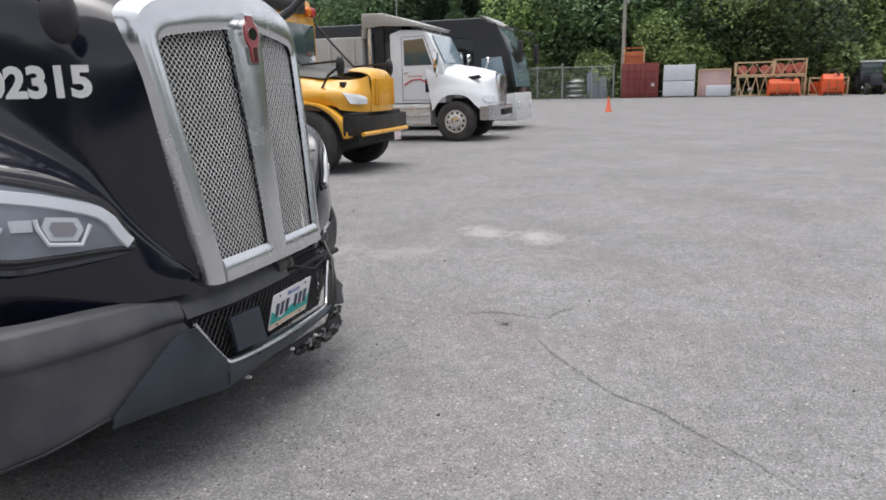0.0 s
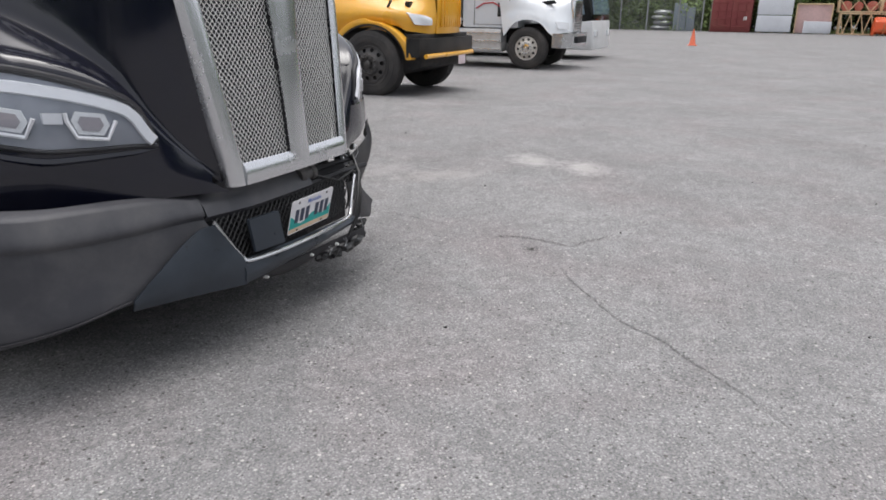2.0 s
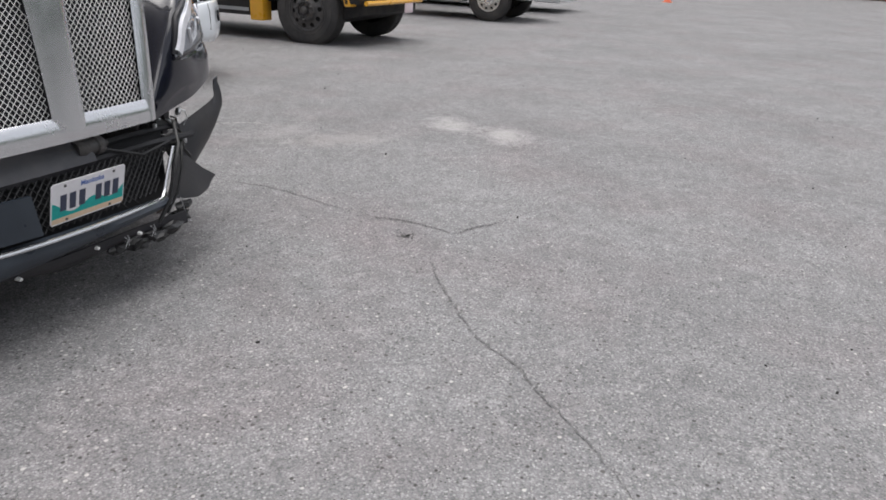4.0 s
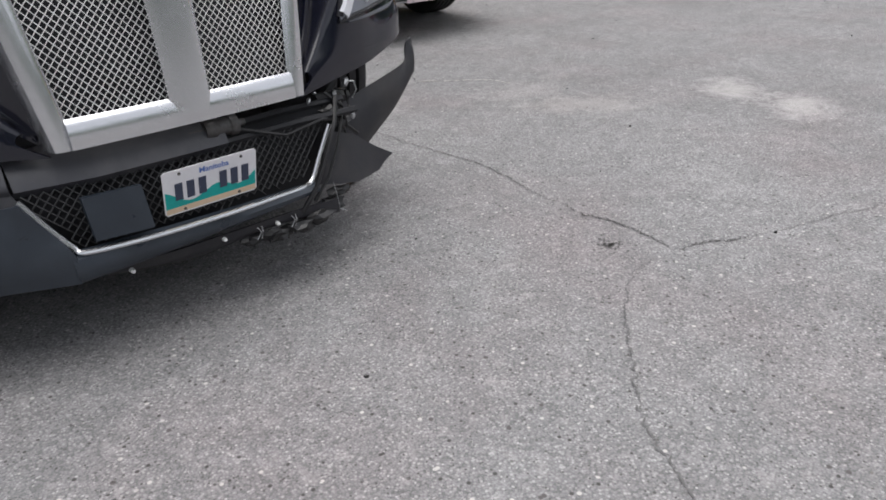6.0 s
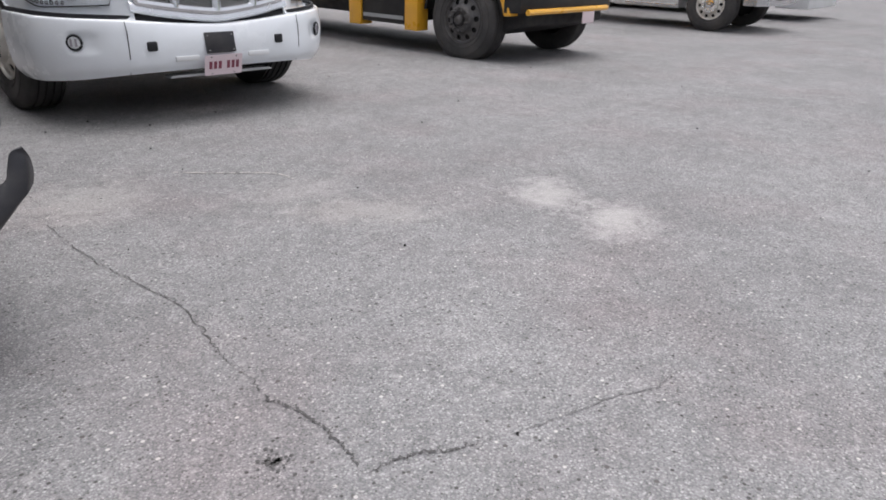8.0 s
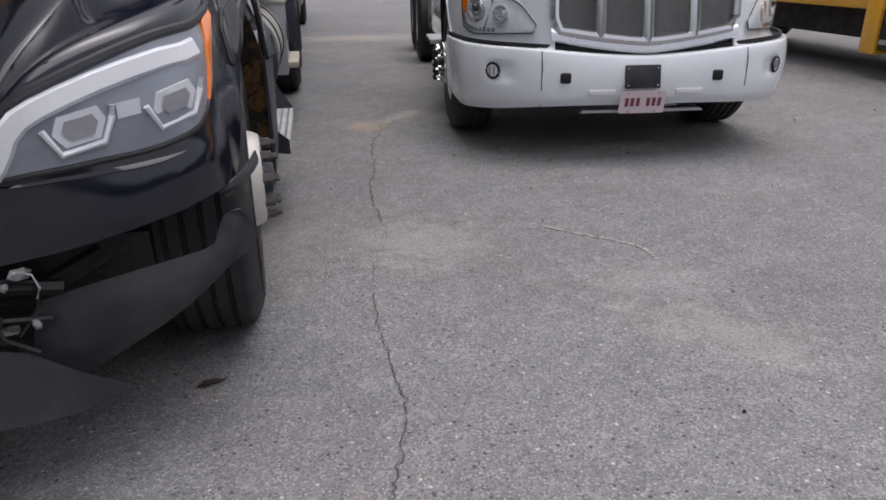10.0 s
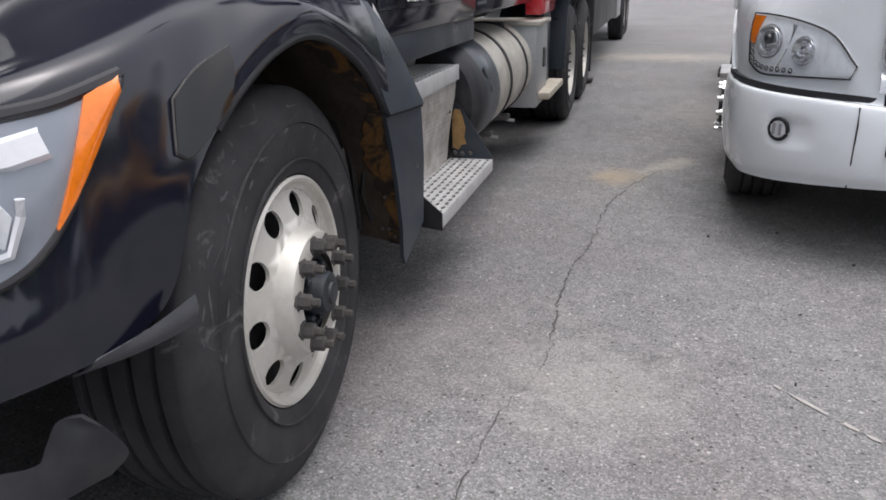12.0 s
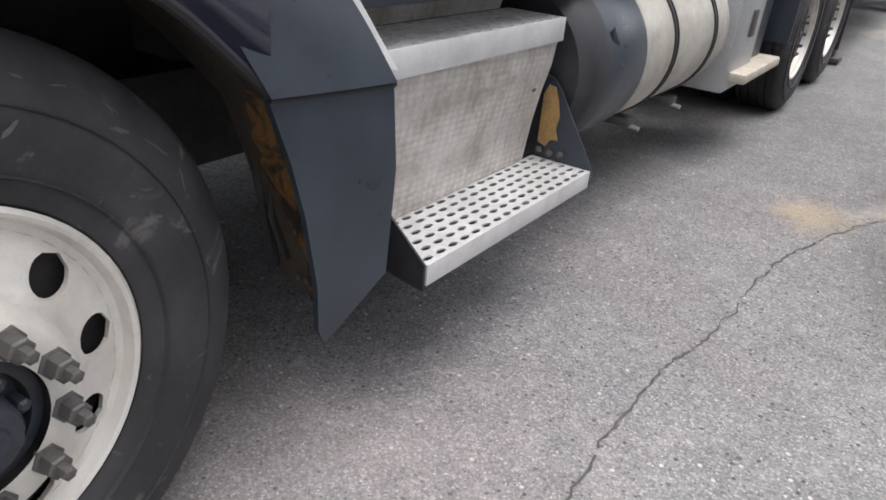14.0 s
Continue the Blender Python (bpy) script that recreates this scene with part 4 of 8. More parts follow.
def fender_reflector():
    """The dark inset panel between lamp and wheel on each fender."""
    for side in (1, -1):
        bm = B()
        g = patch([[(1.15, 0.835, 1.12), (1.165, 0.90, 1.155), (1.18, 0.985, 1.185)], [(1.16, 0.815, 1.07), (1.18, 0.88, 1.095), (1.195, 0.955, 1.125)], [(1.165, 0.80, 1.03), (1.19, 0.83, 1.02), (1.20, 0.925, 1.08)]], 12, 12)
        rows = []
        for r in g:
            row = []
            for p in r:
                h = LAMP_SEAT[0].ray_cast(p + Vector((0.15, 0, 0)), Vector((-1, 0, 0)), 0.4)[0] or p
                q = Vector((h.x + 0.0165, h.y, h.z))
                row.append(nudge(q) if side > 0 else lag(q))
            rows.append(row)
        skin(bm, rows, 0.006, flip=side > 0)
        ins = part("fender_insert", bm, "coach_black", truck, "dark insert with a pale line for its lit rim")
        # A paler tube round the insert paints the light caught on its rim.
        bm = B()
        edge = rows[0] + [r[-1] for r in rows[1:]] + rows[-1][-2::-1] + [r[0] for r in rows[-2:0:-1]]
        tube(bm, edge, 0.0035, 6, closed=True)
        part("insert_seam", bm, "tar_and_rim_grey", ins, "pale line painted as the lit rim")


fender_reflector()

# ---- grille ----


def gy(u, z):
    t = (z - 0.68) / 0.88
    return 0.176 + 0.072 * t + (0.08 + 0.2 * max(t, 0)) * u * u + 0.9 * max(0.0, z - 1.58) ** 2


def g_out(z):
    return 0.382 + 0.132 * (z - 0.68)


def rim_half():
    """Inner and outer edge of the surround in pairs, from the foot of one side up to the middle of the top."""
    def bow(p, c, q, t):
        return tuple((1 - t) ** 2 * p[i] + 2 * t * (1 - t) * c[i] + t * t * q[i] for i in (0, 1))
    res = []
    for i in range(25):
        zi, zo = 0.665 + (1.475 - 0.665) * i / 24, 0.665 + (1.50 - 0.665) * i / 24
        res.append(((g_mesh(max(zi, 0.74)), zi), (g_out(zo), zo)))
    qi, qo = (0.37, m_top(0.37)), (0.40, 1.722 - 0.48 * 0.16)
    for i in range(1, 11):
        t = i / 10
        res.append((bow(res[24][0], (g_mesh(1.53), m_top(0.43)), qi, t), bow(res[24][1], (0.508, 1.615), qo, t)))
    for i in range(1, 13):
        ui, uo = 0.37 * (1 - i / 12), 0.40 * (1 - i / 12)
        res.append(((ui, m_top(ui)), (uo, 1.722 - 0.48 * uo * uo)))
    return res


def g_mesh(z):
    return 0.347 + 0.115 * (z - 0.74)


def g_bar(z):
    return 0.05 + 0.05 * ((z - 0.74) / 0.8) ** 2


def m_top(u):
    return 1.583 - 0.15 * abs(u) ** 1.3


def ridge(a, b2, n):
    """Across a rim from a to b2: place and how far it stands proud."""
    return [(a + (b2 - a) * i / n, -0.011 * math.sin(math.pi * i / n) ** 0.3) for i in range(n + 1)]


def build_grille():
    grille = part("grille", B(), "satin_silver", truck, "satin silver grille surround with wire mesh")
    bm = B()
    half = rim_half()
    loop = [((-a, b2), (-c, d)) for (a, b2), (c, d) in half] + half[-2::-1]
    rows = []
    for k, (pi, po) in enumerate(loop):
        row = []
        for i in range(9):
            u, z = pi[0] + (po[0] - pi[0]) * i / 8, pi[1] + (po[1] - pi[1]) * i / 8
            row.append(Vector((u, gy(u, z) - 0.012 * math.sin(math.pi * min(i, 7.2) / 8) ** 0.6, z)))
        # the rim turns back along the hood
        du, dz = po[0] - pi[0], po[1] - pi[1]
        ln = math.hypot(du, dz)
        deep = 0.03 + 0.05 * (po[1] - 0.665)
        for a, b2 in ((0.005, 0.012), (0.010, 0.012 + 0.4 * deep), (0.011, 0.012 + deep)):
            row.append(row[8] + Vector((du / ln * a, b2, dz / ln * a)))
        rows.append(row)
    skin(bm, rows, 0.010, flip=True)
    rows = []
    for k in range(9):
        z = 0.665 + 0.073 * k / 8
        rows.append([Vector((u, gy(u, z) - 0.012 * math.sin(math.pi * min(8 - k, 7.2) / 8) ** 0.6, z)) for u in [g_mesh(0.74) * (-1 + 2 * i / 20) for i in range(21)]])
    skin(bm, rows, 0.016)
    rows = []
    for k in range(21):
        z = 0.70 + (1.57 - 0.70) * k / 20
        rows.append([Vector((u, gy(u, z) + d - 0.0015, z)) for u, d in ridge(-g_bar(z), g_bar(z), 12)])
    skin(bm, rows, 0.02, flip=False)
    grille.data = finish(bm, "grille", "satin_silver")
    for s in (1, -1):
        bm = B()
        diagonals(bm, lambda u, z: g_bar(z) - 0.008 < u < g_mesh(z) + 0.008 and 0.73 < z < m_top(u) + 0.008, (0.04, 0.72), (0.46, 1.58),
                  lambda u, z, w: Vector((s * u, gy(u, z) + 0.010 + w, z)), 0.0215, 0.0255, 0.00145, 0.0014)
        part("wire_mesh", bm, "bright_wire", grille, "bright woven wire mesh")
    # Near-black box behind the mesh; its colour gives the dark in the gaps.
    bm = B()
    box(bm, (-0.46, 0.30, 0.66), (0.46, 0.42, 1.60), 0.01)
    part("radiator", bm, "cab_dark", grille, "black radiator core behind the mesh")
    # badge: shield over three bars, drawn as plain shapes
    bm = B()
    def shield(grow):
        pts = [(-0.022, 1.63), (0.022, 1.63), (0.024, 1.606), (0.044, 1.59), (0.05, 1.56), (0.044, 1.53), (0.026, 1.512), (0.022, 1.45), (-0.022, 1.45), (-0.026, 1.512), (-0.044, 1.53), (-0.05, 1.56), (-0.044, 1.59), (-0.024, 1.606)]
        return [(u * (1 + grow), 1.54 + (z - 1.54) * (1 + grow * 0.5)) for u, z in pts]
    plate(bm, [(u, gy(u, z) - 0.042, z) for u, z in shield(0.14)], 0.03, (0, 1, 0))
    badge = part("badge", bm, "chrome", grille, "chrome-edged red badge")
    bm = B()
    plate(bm, [(u, gy(u, z) - 0.046, z) for u, z in shield(-0.06)], 0.006, (0, 1, 0))
    part("badge_face", bm, "badge_red", badge)
    bm = B()
    for u in (-0.011, 0, 0.011):
        box(bm, (u - 0.003, 0.192, 1.455), (u + 0.003, 0.2, 1.508))
    plate(bm, [(0.03 * math.cos(a), 0.198, 1.56 + 0.024 * math.sin(a)) for a in [math.pi * k / 8 for k in range(16)]], 0.004, (0, 1, 0))
    part("badge_bars", bm, "chrome", badge)


build_grille()

# ---- lamps of the tractor: clear lens over light bar, two projectors and an amber corner ----
def lamp_point(s, t, back=0.0):
    """A place in the lamp: s from the inner tip to the outer end, t from the lower to the upper edge."""
    top, low = spline(LAMP_TOP, 51), spline(LAMP_LOW, 51)
    f = max(0.0, min(1.0, s)) * 50
    i = min(int(f), 49)
    a = top[i].lerp(top[i + 1], f - i)
    c = low[i].lerp(low[i + 1], f - i)
    p = c.lerp(a, t)
    w = max(0.0, min(1.0, (s - 0.55) / 0.3))
    out = Vector((0.40, -0.90, 0.16)).lerp(Vector((0.97, -0.2, 0.14)), w).normalized()
    hit = LAMP_SEAT[0].ray_cast(p + out * 0.12, -out, 0.24)[0]
    if hit is not None:
        p = hit
    if LAMP_SIDE[0] < 0:
        q = lag(p)
        p = Vector((-q.x, q.y, q.z))
    else:
        p = nudge(p)
    return p + out * (0.006 * math.sin(math.pi * min(max(t, 0), 1)) - back * (1 - 0.45 * w) + 0.002)


def build_headlights():
    for side in (1, -1):
        LAMP_SIDE[0] = side

        def fl(p):
            return Vector((side * p.x, p.y, p.z))
        bm = B()
        skin(bm, [[fl(lamp_point(s / 60, t / 20, -0.012)) for s in range(61)] for t in range(21)], 0.004)
        lamp = part("headlight", bm, "lamp_housing", truck, "clear projector headlight with amber corner")
        # bezel: thick and black above, thin below, with a glossy ledge under it
        bm = B()
        rim = [lamp_point(s / 36, 1.0, -0.013) for s in range(37)]
        tube(bm, [fl(p) for p in rim], 0.014, 8)
        rim = [lamp_point(1.0, 1 - t / 5, -0.012) for t in range(6)] + [lamp_point(1 - s / 36, 0.0, -0.012) for s in range(37)]
        tube(bm, [fl(p) for p in rim], 0.009, 8)
        part("bezel", bm, "dark_plastic", lamp)
        bm = B()
        g = [[fl(lamp_point(s / 36, t - 0.25 * max(0.0, 0.3 - s / 36), -a)) for s in range(1, 31)] for a, t in ((-0.004, -0.06), (0.010, -0.10), (0.013, -0.15), (-0.004, -0.24))]
        skin(bm, g, 0.004)
        part("lamp_ledge", bm, "black_paint", lamp, "glossy black ledge under the lamp")
        bm = B()
        skin(bm, [[fl(lamp_point(s / 40, t / 8, -0.027)) for s in range(41)] for t in range(9)])
        face_out(bm, (side * 0.6, -0.8, 0.15))
        lens = part("lens", bm, "lens", lamp, "clear lens")
        lens.visible_shadow = False
        # light bar up from the inner tip and along the upper edge
        bm = B()
        run = [(0.03, 0.5), (0.08, 0.5), (0.13, 0.58), (0.18, 0.70), (0.24, 0.76), (0.30, 0.78), (0.38, 0.80), (0.46, 0.80), (0.54, 0.79), (0.62, 0.78), (0.70, 0.76), (0.77, 0.76)]
        mid = [lamp_point(a, t, -0.016) for a, t in run]
        g = []
        for off, lift in ((1.0, 0.0), (0.8, 0.008), (-0.8, 0.008), (-1.0, 0.0)):
            row = []
            for i, p in enumerate(mid):
                d = (mid[min(i + 1, len(mid) - 1)] - mid[max(i - 1, 0)]).normalized()
                up = Vector((0.4, -0.9, 0.16)).normalized().cross(d).normalized()
                row.append(fl(p + up * -0.021 * off + Vector((0.4, -0.9, 0.16)) * lift))
            g.append(row)
        skin(bm, g, 0.006)
        part("light_bar", bm, "lamp_white", lamp, "white daytime light bar")
        for s0, t0 in ((0.395, 0.42), (0.635, 0.36)):
            c = lamp_point(s0, t0, -0.015)
            ex = (lamp_point(s0 + 0.05, 0.36, 0.03) - lamp_point(s0 - 0.05, 0.36, 0.03)).normalized()
            ez = Vector((0, 0, 1))
            ey = ex.cross(ez).normalized()
            hexa = [(-1.0, 0.0), (-0.75, 0.85), (0.75, 0.85), (1.0, 0.1), (0.7, -0.85), (-0.6, -0.85)]
            bm = B()
            guide = [(-1.25, 0.35), (-0.75, -0.95), (0.75, -0.95), (1.15, 0.1), (1.2, 0.6)]
            tube(bm, [fl(c + ex * a * 0.064 + ez * b2 * 0.05 + ey * 0.006) for a, b2 in guide], 0.008, 6)
            proj = part("projector", bm, "lamp_white", lamp, "projector lamp with light guide")
            bm = B()
            plate(bm, [fl(c + ex * a * 0.06 + ez * b2 * 0.043 - ey * 0.004) for a, b2 in hexa], 0.008, fl(ey))
            part("projector_frame", bm, "lamp_mirror", proj)
            bm = B()
            plate(bm, [fl(c + ex * a * 0.04 + ez * b2 * 0.027 + ey * 0.005) for a, b2 in hexa], 0.004, fl(ey))
            part("projector_lens", bm, "lamp_grey", proj, "smoky projector lens")
        bm = B()
        a, c2 = lamp_point(0.49, 0.44, -0.011), lamp_point(0.545, 0.42, -0.011)
        plate(bm, [fl(a + Vector((0, 0, 0.022))), fl(c2 + Vector((0, 0, 0.022))), fl(c2 - Vector((0, 0, 0.014))), fl(a - Vector((0, 0, 0.014)))], 0.01, (0, -1, 0))
        part("light_guide", bm, "lamp_white", lamp)
        inner = 0.815 if side > 0 else 0.77
        bm = B()
        skin(bm, [[fl(lamp_point(inner + (0.995 - inner) * (s / 8) + 0.06 * (t / 6) * (1 - s / 8), 0.06 + 0.88 * t / 6, -0.016)) for s in range(9)] for t in range(7)], 0.010)
        sig = part("turn_signal", bm, "amber_lens", lamp, "orange turn signal lens")
        bm = B()
        skin(bm, [[fl(lamp_point(inner + 0.03 + 0.035 * s + 0.05 * t, 0.12 + 0.72 * t, -0.019)) for s in (0, 1)] for t in (0, 0.25, 0.5, 0.75, 1)], 0.004)
        part("signal_bar", bm, "amber_bright", sig)


build_headlights()

# ---- front bumper, whole on the right side, torn away on the left ----


def build_bumper():
    bumper = part("bumper", B(), "grey_plastic", truck, "dark grey plastic front bumper, broken at the left corner")
    # columns from the wheel to the middle; rows from the top shelf down
    cols = [
        [(-1.17, 0.90, 0.68), (-1.245, 0.89, 0.665), (-1.25, 0.885, 0.59), (-1.245, 0.87, 0.40), (-1.235, 0.85, 0.21), (-1.21, 0.83, 0.09)],
        [(-1.14, 0.66, 0.69), (-1.215, 0.64, 0.675), (-1.225, 0.63, 0.585), (-1.215, 0.615, 0.40), (-1.20, 0.60, 0.24), (-1.13, 0.62, 0.20)],
        [(-1.02, 0.46, 0.69), (-1.09, 0.43, 0.672), (-1.105, 0.415, 0.58), (-1.09, 0.40, 0.42), (-1.07, 0.38, 0.30), (-1.0, 0.43, 0.285)],
        [(-0.80, 0.37, 0.682), (-0.86, 0.335, 0.665), (-0.875, 0.315, 0.575), (-0.865, 0.31, 0.45), (-0.85, 0.30, 0.335), (-0.82, 0.34, 0.315)],
        [(-0.56, 0.32, 0.655), (-0.58, 0.285, 0.64), (-0.59, 0.265, 0.57), (-0.585, 0.25, 0.46), (-0.58, 0.235, 0.34), (-0.57, 0.25, 0.285)],
        [(-0.50, 0.305, 0.652), (-0.505, 0.265, 0.635), (-0.51, 0.245, 0.565), (-0.46, 0.205, 0.46), (-0.42, 0.19, 0.345), (-0.42, 0.21, 0.275)],
    ]
    bm = B()
    rows = [[c[k] for c in cols] for k in range(6)]
    skin(bm, patch(rows, 40, 26), 0.01)
    bumper.data = finish(bm, "bumper", "grey_plastic")
    # raised band of the upper edge
    bm = B()
    band = [[(c[1][0] * 1.004, c[1][1] - 0.006, c[1][2]) for c in cols], [(c[2][0] * 1.006, c[2][1] - 0.012, c[2][2] + 0.02) for c in cols], [(c[2][0] * 1.002, c[2][1] - 0.002, c[2][2] - 0.008) for c in cols]]
    skin(bm, patch(band, 40, 8), 0.01)
    part("upper_band", bm, "grey_plastic", bumper)
    part("bumper_seam", tube(B(), spline([(c[4][0] * 1.003, c[4][1] - 0.003, c[4][2] + 0.004) for c in cols[:4]], 30), 0.0035, 5), "dark_plastic", bumper)
    # smooth lower panel beside the opening
    bm = B()
    g = patch([[(-0.86, 0.283, 0.345), (-0.60, 0.236, 0.515), (-0.512, 0.196, 0.545)], [(-0.86, 0.283, 0.335), (-0.66, 0.234, 0.42), (-0.458, 0.172, 0.455)], [(-0.86, 0.284, 0.325), (-0.63, 0.220, 0.35), (-0.42, 0.143, 0.375)], [(-0.86, 0.292, 0.31), (-0.60, 0.224, 0.292), (-0.42, 0.146, 0.286)]], 16, 14)
    skin(bm, g, 0.008, flip=True)
    part("lower_panel", bm, "slate_plastic", bumper, "smooth dark lower panel")
    bm = B()
    tube(bm, [(-0.60, 0.226, 0.47), (-0.56, 0.222, 0.44), (-0.49, 0.212, 0.437), (-0.47, 0.2, 0.46)], 0.002, 4)
    part("tow_cover", bm, "dark_plastic", bumper)
    # shelf over the opening, with a shallow face
    bm = B()
    prof = [(0.30, 0.652), (0.235, 0.64), (0.20, 0.60), (0.185, 0.568), (0.20, 0.552), (0.26, 0.555)]
    g = []
    for u in [-0.50 + 0.1 * i for i in range(6)] + [0.06, 0.1]:
        g.append([Vector((u, y + 0.05 * abs(u) ** 1.5 + (0.034 * max(0.0, (-u - 0.3) / 0.2) if y < 0.25 else 0.0), z)) for y, z in prof])
    skin(bm, g, 0.008)
    part("upper_shelf", bm, "grey_plastic", bumper)
    bm = B()
    for a, c2 in (((0.08, 0.24, 0.60), (0.6, 0.27, 0.59)), ((0.1, 0.20, 0.565), (0.62, 0.215, 0.555))):
        tube(bm, [a, Vector(a).lerp(Vector(c2), 0.5) + Vector((0, 0, 0.006)), c2], 0.013, 6)
    part("bare_beam", bm, "cab_dark", bumper, "bare black beam where the skin is gone")
    # lower lip
    bm = B()
    g = []
    for u in [-0.43 + 0.045 * i for i in range(19)]:
        h = 0.085 - 0.062 * (u + 0.43) / 0.81
        g.append([Vector((u, y + 0.10 * u * u, 0.3575 - 0.03 * u - h * k)) for y, k in ((0.155, -0.03), (0.124, 0.12), (0.118, 0.4), (0.121, 0.75), (0.132, 0.95), (0.19, 1.0))])
    skin(bm, g, 0.006)
    part("lower_lip", bm, "slate_plastic", bumper, "dark lower lip")
    # opening with mesh
    bm = B()
    corner = lambda u, z: -0.505 + 0.12 * (0.55 - z) / 0.18 < u < 0.485 - 0.13 * (0.55 - z) / 0.18
    diagonals(bm, lambda u, z: corner(u, z) and 0.36 < z < 0.56, (-0.52, 0.345), (0.52, 0.57), lambda u, z, w: Vector((u, 0.165 + 0.12 * u * u + (z - 0.37) * 0.15 + w, z)), 0.028, 0.03, 0.0026, 0.001)
    part("intake_mesh", bm, "black_wire", bumper, "black plastic intake mesh")
    # Near-black box behind the intake mesh, coloured for the shade inside.
    bm = B()
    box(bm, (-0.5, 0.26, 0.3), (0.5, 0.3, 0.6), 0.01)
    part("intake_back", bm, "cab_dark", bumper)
    # bright trim that runs down, along and up round the opening
    bm = B()
    line = spline([(-0.507, 0.198, 0.552), (-0.46, 0.178, 0.465), (-0.415, 0.158, 0.392), (-0.385, 0.142, 0.374), (-0.2, 0.122, 0.366), (0.0, 0.118, 0.362), (0.2, 0.128, 0.358), (0.33, 0.148, 0.352), (0.375, 0.162, 0.366), (0.42, 0.178, 0.43), (0.49, 0.2, 0.53)], 60)
    tube(bm, line, 0.0085, 8)
    part("trim_strip", bm, "satin_silver", bumper, "thin chrome trim strip")
    # blank cover and plate holder
    bm = B()
    plate(bm, [(-0.365, 0.168, 0.53), (-0.205, 0.15, 0.528), (-0.2, 0.13, 0.395), (-0.36, 0.148, 0.40)], 0.012, (0.1, -1, 0))
    part("blank_cover", bm, "slate_plastic", bumper, "blank dark cover plate")
    # tow pin receiver
    bm = B()
    lathe(bm, [(0.02, 0.03), (0.05, 0.034), (0.06, 0.028), (0.10, 0.028), (0.105, 0.034), (0.13, 0.034), (0.135, 0.02)], 16, (0.02, 0.215, 0.612), "x")
    lathe(bm, [(-0.03, 0.012), (0.16, 0.012)], 10, (0.02, 0.215, 0.612), "x")
    part("tow_pin", bm, "dark_steel", bumper)
    # hanging air guide under the lip, bent, with bolts and ties
    bm = B()
    g = patch([[(-0.42, 0.18, 0.295), (-0.2, 0.15, 0.285), (0.0, 0.14, 0.283), (0.25, 0.13, 0.285), (0.45, 0.13, 0.275)],
               [(-0.42, 0.20, 0.275), (-0.2, 0.165, 0.245), (0.0, 0.155, 0.24), (0.22, 0.14, 0.25), (0.45, 0.125, 0.225)],
               [(-0.40, 0.26, 0.27), (-0.2, 0.22, 0.225), (-0.05, 0.21, 0.2), (0.2, 0.19, 0.235), (0.45, 0.16, 0.215)]], 30, 8)
    skin(bm, g, 0.006)
    part("air_guide", bm, "dark_plastic", bumper, "bent black air guide hanging low")
    for u, dy, z in ((-0.28, 0.036, 0.262), (0.01, 0.016, 0.268), (0.20, 0.008, 0.262)):
        part("bolt", lathe(B(), [(0.112, 0.002), (0.114, 0.006), (0.125, 0.0075), (0.145, 0.0075)], 10, (u, dy, z), "y"), "letter_white", bumper, "pale bolt head")
    for u in (0.13, 0.26):
        for k in (-1, 1):
            part("zip_tie", tube(B(), [(u + 0.008 * k, 0.125, 0.275), (u + 0.003 * k, 0.112, 0.262), (u - 0.012 + 0.008 * k, 0.112, 0.238)], 0.0016, 4), "galvanised", bumper, "pale plastic zip tie")
    # crumpled shreds of the torn skin, hanging under the guide
    rng = random.Random(23)
    for u, y, z, r in ((0.12, 0.16, 0.225, 0.03), (0.20, 0.14, 0.215, 0.036), (0.29, 0.13, 0.222, 0.03), (0.36, 0.135, 0.235, 0.04), (0.43, 0.15, 0.25, 0.035), (0.47, 0.16, 0.29, 0.028), (0.52, 0.23, 0.56, 0.03), (0.57, 0.27, 0.50, 0.034)):
        bm = B()
        bmesh.ops.create_icosphere(bm, subdivisions=2, radius=r, matrix=Matrix.Translation((u, y, z)) @ Matrix.Diagonal((1.5, 0.7, 0.75, 1)))
        for v in bm.verts:
            c = Vector((u, y, z))
            v.co = c + (v.co - c) * (0.55 + 0.9 * rng.random())
        part("plastic_shred", bm, "black_wire", bumper, "crumpled black plastic shred", sharp=5)
    part("hanging_wire", tube(B(), [(0.45, 0.15, 0.33), (0.455, 0.14, 0.28), (0.45, 0.125, 0.235), (0.47, 0.12, 0.225)], 0.0018, 4), "galvanised", bumper)
    # torn flap: a stiff sheet folded along one line
    bm = B()
    edge_up = [(0.49, 0.200, 0.50), (0.56, 0.232, 0.475), (0.635, 0.262, 0.445), (0.74, 0.28, 0.365), (0.85, 0.303, 0.298)]
    edge_mid = [(0.43, 0.168, 0.40), (0.52, 0.178, 0.375), (0.61, 0.205, 0.345), (0.70, 0.245, 0.31), (0.80, 0.285, 0.288)]
    edge_low = [(0.38, 0.150, 0.345), (0.48, 0.148, 0.318), (0.57, 0.165, 0.295), (0.65, 0.205, 0.282), (0.735, 0.25, 0.272)]
    skin(bm, [[Vector(p) for p in r] for r in (edge_up, edge_mid, edge_low)], 0.006)
    part("torn_flap", bm, "dark_plastic", bumper, "torn dark plastic flap sticking out")
    # broken corner skin bent outwards
    bm = B()
